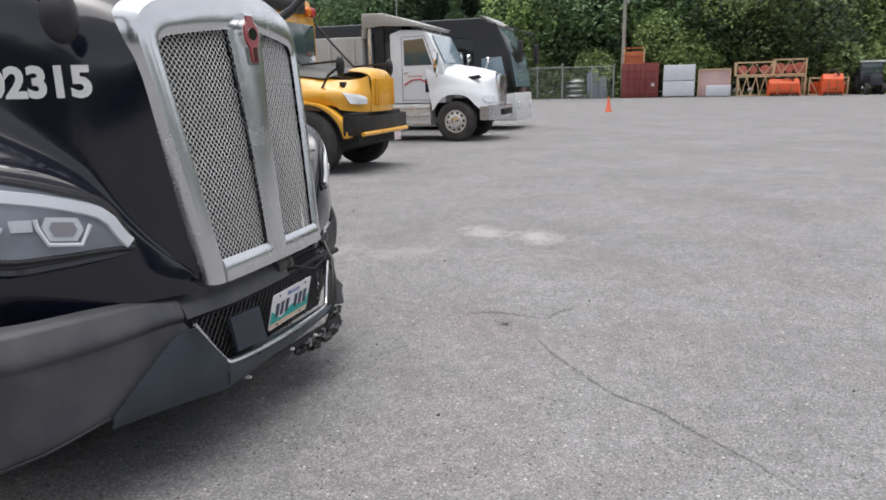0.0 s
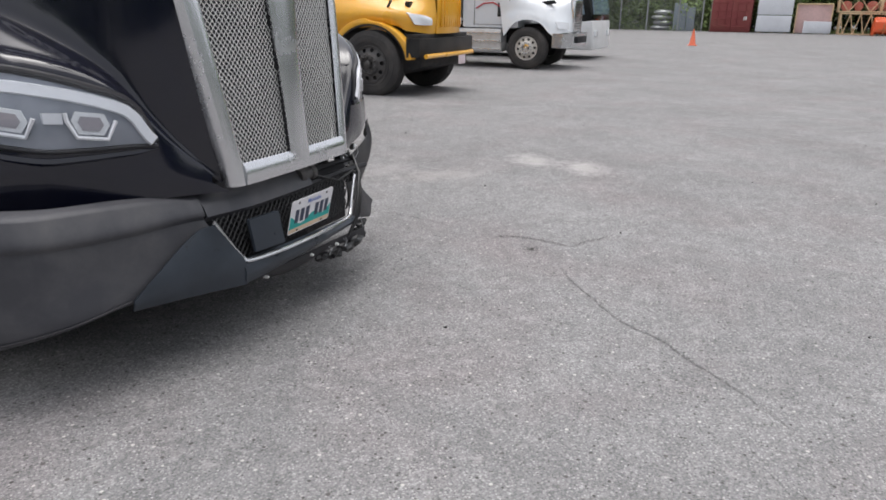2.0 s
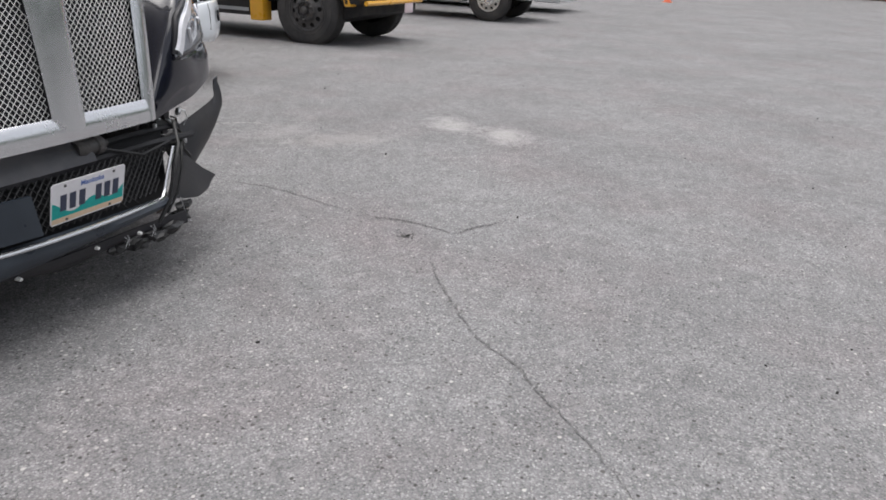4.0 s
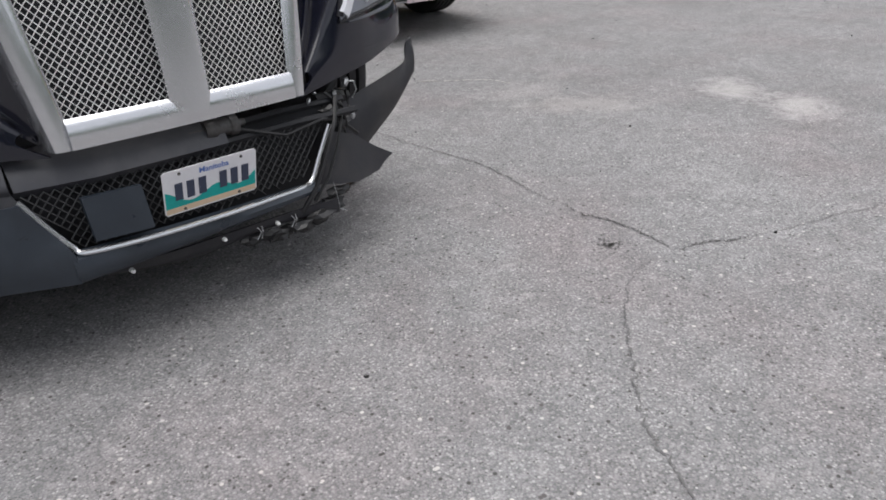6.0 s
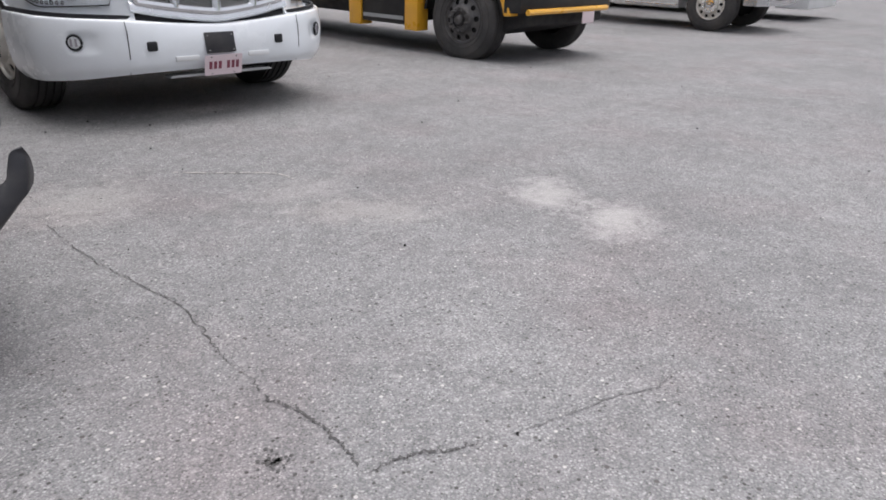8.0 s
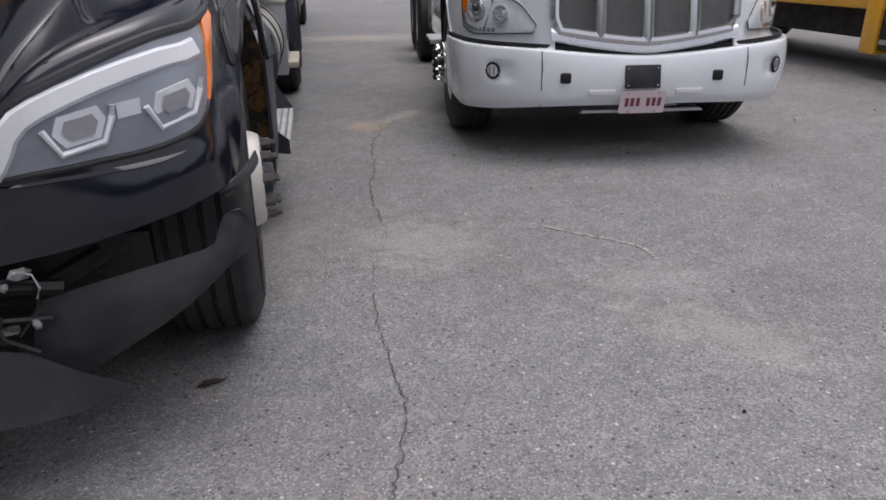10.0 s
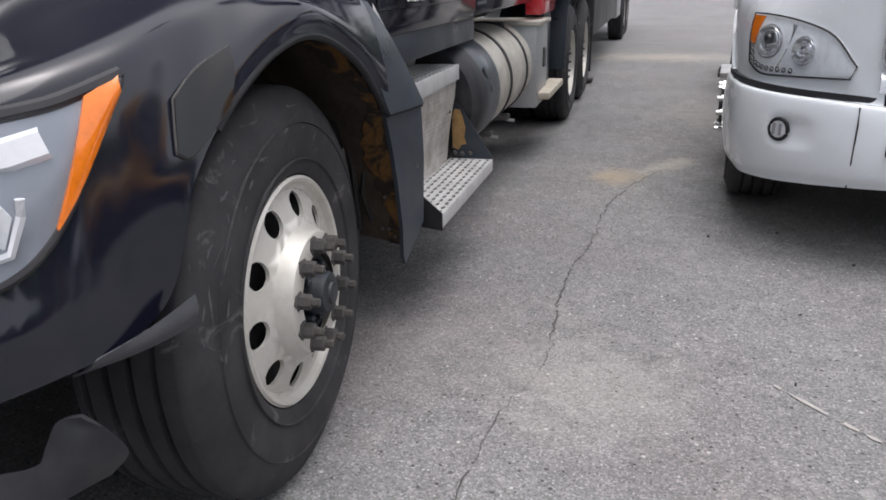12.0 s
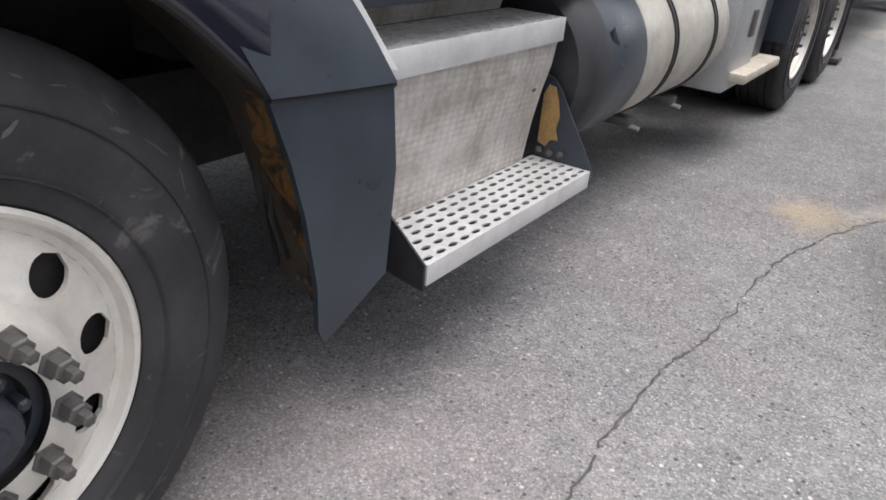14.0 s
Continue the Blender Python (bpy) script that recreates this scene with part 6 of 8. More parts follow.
def build_tanks():
    for s in (1, -1):
        bm = B()
        c = (s * 0.815, 0, 0.712)
        lathe(bm, [(3.19, 0.19), (3.195, 0.26), (3.22, 0.29), (3.26, 0.302), (3.6, 0.302), (4.74, 0.302), (4.78, 0.295), (4.80, 0.27), (4.805, 0.2)], 48, c, "y")
        tank = part("fuel_tank", bm, "tank_alloy", truck, "round dusty aluminium fuel tank")
        bm = B()
        lathe(bm, [(3.17, 0.21), (3.175, 0.265), (3.20, 0.295), (3.24, 0.308), (3.65, 0.308), (3.67, 0.303)], 48, c, "y")
        part("tank_cover", bm, "slate_plastic", tank, "dark front cover of the tank")
        bm = B()
        lathe(bm, [(3.155, 0.2), (3.16, 0.27), (3.19, 0.301), (3.22, 0.3125), (3.31, 0.3125), (3.315, 0.307)], 48, c, "y")
        part("cover_rim", bm, "dark_plastic", tank, "black rim at the front of the cover")
        for y in (3.97, 4.51):
            bm = B()
            lathe(bm, [(y, 0.302), (y, 0.309), (y + 0.012, 0.311), (y + 0.012, 0.306), (y + 0.03, 0.306), (y + 0.03, 0.311), (y + 0.042, 0.309), (y + 0.042, 0.302)], 48, c, "y", cap=False)
            part("tank_strap", bm, "dark_plastic", tank, "black strap")
            bm = B()
            box(bm, (min(s * 0.86, s * 1.0), y - 0.02, 0.375), (max(s * 0.86, s * 1.0), y + 0.06, 0.415), 0.01)
            part("strap_foot", bm, "dark_steel", tank)
            bm = B()
            tube(bm, [(s * 0.93, y + 0.02, 0.40), (s * 0.99, y + 0.02, 0.375), (s * 1.035, y + 0.02, 0.37)], 0.011, 8)
            part("strap_bolt", bm, "galvanised", tank, "bright bolt end")
        bm = B()
        lathe(bm, [(1.0, 0.06), (1.025, 0.062), (1.04, 0.05)], 20, (s * 0.88, 4.63, -0.03), "z")
        part("filler_cap", bm, "dark_plastic", tank)
        bm = B()
        for k in range(7):
            bmesh.ops.create_icosphere(bm, subdivisions=1, radius=0.035, matrix=Matrix.Translation((s * (1.096 + 0.003 * k), 3.36 + 0.018 * k, 0.835 - 0.02 * k)) @ Matrix.Diagonal((0.25, 0.5, 1, 1)))
        part("cover_tear", bm, "cab_dark", tank, "dark tear in the cover")
        bm = B()
        box(bm, (min(s * 0.55, s * 1.13), 4.56, 0.40), (max(s * 0.55, s * 1.13), 5.06, 0.975), 0.012)
        tool = part("battery_box", bm, "galvanised", truck, "light grey battery box")
        bm = B()
        box(bm, (min(s * 0.55, s * 1.15), 4.54, 0.97), (max(s * 0.55, s * 1.15), 5.08, 1.0), 0.006)
        part("box_lid", bm, "tank_alloy", tool)
        bm = B()
        box(bm, (min(s * 1.128, s * 1.145), 4.83, 0.66), (max(s * 1.128, s * 1.145), 4.9, 0.80), 0.006)
        part("latch", bm, "dark_steel", tool)
        bm = B()
        box(bm, (min(s * 0.8, s * 1.215), 4.95, 0.447), (max(s * 0.8, s * 1.215), 5.73, 0.50), 0.012)
        part("rear_step", bm, "dusty_alloy", truck, "pale dusty metal step")
        bm = B()
        g = patch([[(s * 0.62, 5.70, 0.55), (s * 0.62, 5.77, 0.95), (s * 0.62, 6.05, 1.15), (s * 0.62, 6.40, 1.2)], [(s * 1.2, 5.70, 0.55), (s * 1.2, 5.77, 0.95), (s * 1.2, 6.05, 1.15), (s * 1.2, 6.40, 1.2)]], 12, 6)
        skin(bm, g, 0.01)
        part("quarter_fender", bm, "slate_plastic", truck, "dark quarter fender")
        bm = B()
        prism(bm, [(5.2, 0.42), (5.5, 0.42), (5.55, 1.1), (5.2, 1.1)], "x", s * 0.95, s * 1.1, 0.01)
        part("side_fairing", bm, "slate_plastic", truck)
        bm = B()
        box(bm, (min(s * 1.0, s * 1.12), 4.95, 1.03), (max(s * 1.0, s * 1.12), 5.65, 1.17), 0.01)
        part("tail_light", bm, "tail_red", truck, "red marker light")
        bm = B()
        box(bm, (min(s * 0.6, s * 1.2), 8.18, 0.22), (max(s * 0.6, s * 1.2), 8.2, 1.05), 0.004)
        part("mud_flap", bm, "rubber", truck, "black rubber mud flap")


build_tanks()
for ob in truck.children:
    back = {"battery_box": 0.30, "quarter_fender": 0.22, "side_fairing": 0.17, "tail_light": 0.15, "mud_flap": 0.25}.get(ob.name.split(".")[0])
    if back:
        ob.location.y += back


def hood_mirror():
    part("mirror_arm", tube(B(), [(0.49, 0.50, 1.64), (0.58, 0.44, 1.66), (0.62, 0.365, 1.716), (0.66, 0.31, 1.79), (0.68, 0.29, 1.88)], [0.024, 0.022, 0.02, 0.02, 0.018], 8), "dark_plastic", truck, "black mirror arm on the hood")
    for s in (-1,):
        bm = B()
        r = bmesh.ops.create_uvsphere(bm, u_segments=16, v_segments=10, radius=0.085, matrix=Matrix.Translation((s * 0.735, 0.385, 1.575)) @ Matrix.Diagonal((0.8, 0.5, 0.95, 1)))
        tube(bm, [(s * 0.74, 0.40, 1.60), (s * 0.745, 0.43, 1.73), (s * 0.70, 0.52, 1.80), (s * 0.62, 0.60, 1.77), (s * 0.52, 0.64, 1.70)], [0.03, 0.026, 0.02, 0.02, 0.02], 8)
        part("hood_mirror", bm, "dark_plastic", truck, "black hood-mounted mirror")


hood_mirror()


def reshape_front(p):
    """Scales the nose lower; the left fender is drawn in and back over the wheel."""
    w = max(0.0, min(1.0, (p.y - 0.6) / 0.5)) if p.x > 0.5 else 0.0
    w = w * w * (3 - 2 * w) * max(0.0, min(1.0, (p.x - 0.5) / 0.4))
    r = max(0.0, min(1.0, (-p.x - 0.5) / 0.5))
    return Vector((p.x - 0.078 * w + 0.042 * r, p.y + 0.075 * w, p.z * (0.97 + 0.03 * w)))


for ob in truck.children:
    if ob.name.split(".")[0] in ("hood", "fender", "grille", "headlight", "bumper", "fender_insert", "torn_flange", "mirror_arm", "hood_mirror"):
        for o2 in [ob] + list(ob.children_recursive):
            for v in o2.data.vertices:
                v.co = reshape_front(v.co)


def build_trailer():
    tr = thing("semi_trailer", pose(TX, TY, 0), "long dark trailer coupled behind the black truck", "trailer")
    bm = B()
    box(bm, (-1.25, 5.6, 1.35), (1.25, 19.5, 3.9), 0.03)
    part("body", bm, "trailer_dark", tr, "dark ribbed trailer side")
    for k in range(24):
        y = 5.9 + k * 0.57
        for s in (1, -1):
            bm = B()
            box(bm, (min(s * 1.25, s * 1.275), y, 1.36), (max(s * 1.25, s * 1.275), y + 0.06, 3.85))
            part("rib", bm, "trailer_dark", tr)
    bm = B()
    for s in (1, -1):
        box(bm, (s * 0.45 - 0.06, 5.8, 1.05), (s * 0.45 + 0.06, 19.3, 1.36))
    box(bm, (-1.2, 5.7, 1.22), (1.2, 19.4, 1.36))
    part("underframe", bm, "underside", tr)
    for s in (1, -1):
        bm = B()
        prism(bm, [(8.6, 0.62), (14.4, 0.62), (14.4, 1.36), (8.6, 1.36)], "x", s * 1.16, s * 1.2, 0.01)
        part("side_skirt", bm, "trailer_dark", tr, "dark side skirt")
        bm = B()
        box(bm, (min(s * 0.95, s * 1.12), 9.0, 0.06), (max(s * 0.95, s * 1.12), 9.14, 1.3), 0.01)
        box(bm, (min(s * 0.9, s * 1.18), 8.96, 0.02), (max(s * 0.9, s * 1.18), 9.18, 0.07), 0.01)
        part("landing_leg", bm, "dark_steel", tr)
        bm = B()
        box(bm, (min(s * 0.7, s * 1.21), 13.2, 0.55), (max(s * 0.7, s * 1.21), 14.3, 1.05), 0.02)
        part("storage_box", bm, "galvanised", tr, "pale ribbed storage box")
        for y in (15.6, 16.9):
            wheel(tr, s * 1.22, y, 0.52, s, "dual", 0.2, nuts=False)


build_trailer()

# ---- the white tractor unit parked beside it ----
white = thing("white_semi_truck", pose(3.60, 0.04, 0, 0, 0, -5.0), "white semi truck with painted bumper, parked on asphalt", "truck")


def both(parent, name, rows, nu, nv, material, thick, label="", sharp=38):
    """A pair of parts from control rows on the left and their mirror image."""
    for s in (1, -1):
        bm = B()
        r = rows if s > 0 else mirrored(rows)
        skin(bm, patch(r, nu, nv), thick, flip=s > 0)
        part(name, bm, material, parent, label, sharp=sharp)


def white_front():
    # bumper: half profile rows from the top lip to the tucked lower edge
    half = [
        [(0.0, 3.14, 0.705), (0.3, 3.135, 0.715), (0.66, 3.16, 0.745), (0.96, 3.32, 0.755), (1.12, 3.49, 0.765), (1.185, 3.68, 0.772), (1.21, 3.90, 0.775)],
        [(0.0, 3.08, 0.685), (0.3, 3.085, 0.70), (0.66, 3.11, 0.728), (0.97, 3.28, 0.738), (1.14, 3.46, 0.745), (1.205, 3.67, 0.752), (1.225, 3.90, 0.755)],
        [(0.0, 3.05, 0.57), (0.3, 3.055, 0.57), (0.66, 3.085, 0.57), (0.975, 3.255, 0.57), (1.145, 3.44, 0.57), (1.21, 3.66, 0.57), (1.23, 3.90, 0.57)],
        [(0.0, 3.06, 0.45), (0.3, 3.065, 0.45), (0.66, 3.095, 0.445), (0.965, 3.265, 0.43), (1.13, 3.46, 0.415), (1.19, 3.67, 0.40), (1.21, 3.88, 0.40)],
        [(0.0, 3.10, 0.385), (0.3, 3.105, 0.385), (0.66, 3.135, 0.378), (0.94, 3.31, 0.345), (1.09, 3.50, 0.325), (1.14, 3.68, 0.315), (1.16, 3.86, 0.32)],
    ]
    full = [[(-p[0], p[1], p[2]) for p in r[:0:-1]] + r for r in half]
    bm = B()
    sheet = patch(full, 170, 44)
    for row in sheet:
        for i, p in enumerate(row):
            u = abs(p.x)
            # a shallow dish round each fog lamp, drawn out towards the middle
            k = math.exp(-((u - 0.955) / (0.10 if u < 0.955 else 0.055)) ** 4 - ((p.z - 0.598) / 0.062) ** 4)
            row[i] = p + Vector((-0.62 * p.x / max(u, 0.01), 0.78, 0)) * 0.02 * k
    skin(bm, sheet, 0.012)
    bump = part("bumper", bm, "white_paint", white, "glossy white painted bumper")
    # Near-black strip in the gap between hood and bumper, standing for its shade.
    bm = B()
    k = [p for p in spline(half[0], 30)]
    line = [Vector((-p.x, p.y, p.z)) for p in k[:0:-1]] + k
    g = [[p + Vector((0, 0.01, 0.002)) for p in line], [p + Vector((0, 0.012, 0.028)) for p in line]]
    skin(bm, g, 0.02, flip=True)
    part("gap_seal", bm, "cab_dark", bump, "near-black strip standing for the gap over the bumper")
    for s in (1, -1):
        bm = B()
        tube(bm, [(s * 0.685, 3.118, 0.735), (s * 0.685, 3.093, 0.66), (s * 0.685, 3.093, 0.5), (s * 0.68, 3.14, 0.378)], 0.0035, 4)
        part("panel_seam", bm, "dark_plastic", bump)
        # fog lamp in a shallow dish of the bumper
        cf, nf = Vector((s * 0.974, 3.271, 0.602)), Vector((s * 0.62, -0.78, 0)).normalized()
        ef = Vector((nf.y, -nf.x, 0)) * -1

        def disc(r, lift, n=28):
            return [cf + nf * lift + ef * r * math.cos(2 * math.pi * k / n) + Vector((0, 0, r * math.sin(2 * math.pi * k / n))) for k in range(n)]
        bm = B()
        tube(bm, disc(0.047, 0.006), 0.009, 8, closed=True)
        fog = part("fog_light", bm, "cab_dark", bump, "round fog light in a black ring")
        bm = B()
        plate(bm, disc(0.043, 0.004), 0.006, nf)
        part("fog_lens", bm, "lamp_mirror", fog, "clear ribbed fog lens")
        bm = B()
        for a in (-0.02, 0.012):
            p = cf + nf * 0.012
            plate(bm, [p + ef * (a + da) + Vector((0, 0, dz)) for da, dz in ((-0.006, -0.026), (0.008, -0.026), (0.008, 0.026), (-0.006, 0.026))], 0.004, nf)
        part("fog_bar", bm, "lamp_grey", fog)
        # Near-black block in place of a hole; its colour stands for shade.
        bm = B()
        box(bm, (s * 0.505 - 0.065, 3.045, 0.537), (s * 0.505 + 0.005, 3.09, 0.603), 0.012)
        sq = part("tow_opening", bm, "cab_dark", bump, "small near-black block standing for the square tow opening")
        part("tow_lug", box(B(), (s * 0.505 - 0.042, 3.05, 0.55), (s * 0.505 - 0.018, 3.07, 0.59), 0.004), "dark_steel", sq)
        bm = B()
        prism(bm, [(s * 0.2, 0.455), (s * 0.38, 0.455), (s * 0.38, 0.49), (s * 0.2, 0.49)], "y", 3.046, 3.06, 0.004)
        part("recess", bm, "coach_white", bump)
    bm = B()
    prism(bm, [(3.022, 0.50), (3.034, 0.50), (3.06, 0.645), (3.048, 0.645)], "x", -0.15, 0.085, 0.004)
    tag = part("plate_mount", bm, "dark_plastic", bump, "black blank mounting plate")
    for u, v in ((-0.13, 0.52), (0.065, 0.52), (-0.13, 0.625), (0.065, 0.625)):
        bm = B()
        lathe(bm, [(3.018 + 0.18 * (v - 0.5), 0.005), (3.026 + 0.18 * (v - 0.5), 0.006)], 8, (u, 0, v), "y")
        part("screw", bm, "chrome", tag)
    licence_plate(white, pose(-0.028, 3.026, 0.412, 103, 0, 0), "plate_pink", None, None, "plate_red")
    bm = B()
    prism(bm, [(-0.42, 0.335), (0.42, 0.335), (0.40, 0.352), (-0.40, 0.352)], "y", 3.09, 3.2)
    part("lower_valance", bm, "galvanised", bump)


white_front()


def white_nose():
    # hood: rows from the lower front edge up and over
    half = [
        [(0.60, 3.12, 0.742), (0.76, 3.225, 0.752), (0.94, 3.405, 0.762), (1.10, 3.59, 0.77), (1.185, 3.84, 0.79), (1.21, 3.99, 1.02), (1.215, 4.32, 1.19), (1.22, 4.75, 1.07)],
        [(0.60, 3.15, 0.775), (0.76, 3.27, 0.78), (0.94, 3.46, 0.79), (1.10, 3.64, 0.80), (1.19, 3.86, 0.82), (1.21, 4.0, 1.04), (1.215, 4.32, 1.20), (1.22, 4.75, 1.08)],
        [(0.60, 3.19, 1.0), (0.76, 3.305, 1.02), (0.94, 3.495, 1.04), (1.095, 3.68, 1.07), (1.18, 3.90, 1.12), (1.20, 4.02, 1.17), (1.21, 4.32, 1.26), (1.215, 4.76, 1.22)],
        [(0.61, 3.26, 1.30), (0.74, 3.37, 1.28), (0.88, 3.56, 1.27), (1.01, 3.78, 1.28), (1.09, 3.98, 1.30), (1.12, 4.1, 1.31), (1.14, 4.38, 1.34), (1.14, 4.8, 1.34)],
        [(0.60, 3.36, 1.58), (0.68, 3.46, 1.58), (0.78, 3.65, 1.58), (0.84, 3.85, 1.60), (0.88, 4.02, 1.62), (0.9, 4.15, 1.64), (0.93, 4.5, 1.68), (0.96, 5.0, 1.74)],
        [(0.40, 3.46, 1.72), (0.42, 3.58, 1.75), (0.45, 3.78, 1.79), (0.48, 3.98, 1.82), (0.5, 4.12, 1.84), (0.52, 4.25, 1.86), (0.55, 4.55, 1.90), (0.58, 5.0, 1.95)],
        [(0.0, 3.44, 1.74), (0.0, 3.56, 1.78), (0.0, 3.76, 1.83), (0.0, 3.96, 1.86), (0.0, 4.1, 1.88), (0.0, 4.25, 1.90), (0.0, 4.55, 1.94), (0.0, 5.0, 2.0)],
    ]
    seat = sheet_tree(patch(half, 160, 100))
    both(white, "hood", half, 70, 50, "white_paint", 0.012, "glossy white hood and fender")
    # grille: surround with a shallow V below, three bars, dark fine mesh
    def wy(u, z):
        return 3.13 + 0.17 * (z - 0.8) + 0.10 * u * u

    def low(u):
        return 0.785 + 0.16 * abs(u) ** 1.4
    bm = B()
    rim = [(u, low(u)) for u in [-0.56 + 0.07 * i for i in range(17)]] + [(0.60, 0.93), (0.60, 1.5), (0.53, 1.62), (0, 1.66), (-0.53, 1.62), (-0.60, 1.5), (-0.60, 0.93)]
    tube(bm, [(u, wy(u, z) - 0.012, z) for u, z in rim], 0.032, 8, closed=True)
    gr = part("grille", bm, "satin_silver", white, "silver grille frame with dark mesh panels")
    bm = B()
    us = [-0.62 + 0.062 * i for i in range(21)]
    g = [[Vector((u, wy(u, z0) - 0.02 + b2, z0)) for u in us for z0 in (low(u) - a - 0.055 * q,)] for a, b2, q in ((-0.01, 0.014, 0), (0.02, -0.004, 0), (0.03, -0.006, 0.55), (0.035, 0.012, 0.75))]
    skin(bm, g, 0.01)
    part("grille_apron", bm, "satin_silver", gr, "silver apron under the grille")
    for u in (-0.31, 0.0, 0.31):
        bm = B()
        g = [[Vector((u + d, wy(u, z) - 0.02 * (1 - abs(d) / 0.025) - 0.01, z)) for d in (-0.024, -0.012, 0, 0.012, 0.024)] for z in [low(u) + (1.63 - low(u)) * i / 10 for i in range(11)]]
        skin(bm, g, 0.02)
        part("grille_bar", bm, "satin_silver", gr)
    bm = B()
    diagonals(bm, lambda u, z: abs(u) < 0.59 and low(u) < z < 1.62, (-0.6, 0.76), (0.6, 1.64), lambda u, z, w: Vector((u, wy(u, z) + 0.004 + w, z)), 0.018, 0.014, 0.0012, 0.001)
    part("grille_mesh", bm, "mesh_grey", gr, "fine grey wire mesh")
    bm = B()
    box(bm, (-0.58, 3.24, 0.80), (0.58, 3.32, 1.6), 0.01)
    part("radiator", bm, "cab_dark", gr)
    # lamps
    for s in (1, -1):
        def lp(a, t, b2=0.0):
            lower = spline([(0.714, 3.243, 0.836), (0.84, 3.375, 0.825), (0.96, 3.505, 0.815), (1.05, 3.605, 0.815), (1.112, 3.675, 0.86)], 21)
            upper = spline([(0.70, 3.23, 0.89), (0.79, 3.325, 1.01), (0.90, 3.445, 1.06), (1.03, 3.585, 1.088), (1.135, 3.70, 1.095)], 21)
            i = min(int(a * 20), 19)
            f = a * 20 - i
            p = lower[i].lerp(lower[i + 1], f).lerp(upper[i].lerp(upper[i + 1], f), t)
            n = Vector((0.73, -0.68, 0.05))
            p = seat.ray_cast(p + n * 0.3, -n, 0.6)[0] or p
            p = p + n * (0.006 * math.sin(math.pi * min(1, max(0, t))) - b2 + 0.022)
            return Vector((s * p.x, p.y, p.z))
        d = Vector((s * 0.73, -0.68, 0.05)).normalized()
        ex = d.cross(Vector((0, 0, 1))).normalized()
        ez = ex.cross(d)

        def ring(c, r, n=24):
            return [c + (ex * math.cos(2 * math.pi * k / n) + ez * math.sin(2 * math.pi * k / n)) * r for k in range(n)]
        bm = B()
        skin(bm, [[lp(a / 16, t / 6, 0.014) for a in range(17)] for t in range(7)], 0.004)
        lamp = part("headlight", bm, "lamp_bright", white, "clear headlight with amber corner")
        bm = B()
        rim = [lp(a / 16, 1.0, 0.004) for a in range(17)] + [lp(1, 1 - t / 5, 0.004) for t in range(1, 5)] + [lp(1 - a / 16, 0.0, 0.004) for a in range(17)]
        tube(bm, rim, 0.0045, 6, closed=True)
        part("bezel", bm, "dark_plastic", lamp)
        bm = B()
        skin(bm, [[lp(a / 16, t / 6, -0.003) for a in range(17)] for t in range(7)])
        face_out(bm, d)
        ln = part("lens", bm, "lens", lamp, "clear lens")
        ln.visible_shadow = False
        bm = B()
        skin(bm, [[lp(0.865 + 0.13 * a / 5 + 0.06 * (1 - t / 4) * (1 - a / 5), 0.42 + 0.54 * t / 4, 0.004) for a in range(6)] for t in range(5)], 0.006)
        part("turn_signal", bm, "amber_lens", lamp, "orange turn signal")
        # projector: bowl, ring and a small dark eye
        c = lp(0.74, 0.56, 0.014)
        bm = B()
        for r0, w, dd in ((0.072, 0.005, 0.004), (0.052, 0.003, 0.007)):
            tube(bm, [p + d * dd for p in ring(c, r0)], w, 6, closed=True)
        bowl = part("projector", bm, "lamp_chrome", lamp, "round projector lamp")
        bm = B()
        tube(bm, [p + d * 0.003 for p in ring(c, 0.079)], 0.003, 5, closed=True)
        tube(bm, [p + d * 0.006 for p in ring(c, 0.062)], 0.002, 5, closed=True)
        part("projector_groove", bm, "lamp_grey", bowl)
        bm = B()
        skin(bm, [[p + d * dd for p in ring(c, r0) + ring(c, r0)[:1]] for r0, dd in ((0.07, 0.012), (0.055, 0.006), (0.04, 0.002), (0.02, 0.0))], 0.002)
        part("projector_bowl", bm, "lamp_chrome", bowl)
        bm = B()
        bmesh.ops.create_uvsphere(bm, u_segments=16, v_segments=8, radius=0.026, matrix=Matrix.Translation(c + d * 0.004 + ez * 0.012))
        part("projector_eye", bm, "lamp_dark", bowl, "smoky projector eye")
        # ribbed high-beam reflector
        c = lp(0.42, 0.52, 0.014)
        bm = B()
        tube(bm, [p + d * 0.004 for p in ring(c, 0.062)], 0.005, 6, closed=True)
        tube(bm, [p + d * 0.008 for p in ring(c, 0.03)], 0.004, 6, closed=True)
        hi = part("high_beam", bm, "lamp_chrome", lamp, "round clear reflector")
        bm = B()
        skin(bm, [[p + d * dd for p in ring(c, r0) + ring(c, r0)[:1]] for r0, dd in ((0.06, 0.012), (0.046, 0.006), (0.03, 0.002), (0.012, 0.0))], 0.002)
        part("reflector_bowl", bm, "lamp_chrome", hi)
        bm = B()
        for k in range(5):
            q = c + ez * (-0.04 + 0.02 * k)
            tube(bm, [q - ex * 0.042, q + d * 0.004, q + ex * 0.042], 0.003, 5)
        part("reflector_rib", bm, "lamp_soft", hi)
        bm = B()
        wall = [lp(0.60, 0.12, 0.014), lp(0.60, 0.92, 0.014), lp(0.56, 0.92, 0.006), lp(0.56, 0.12, 0.006)]
        plate(bm, wall, 0.006, ex)
        part("divider", bm, "lamp_chrome", lamp)
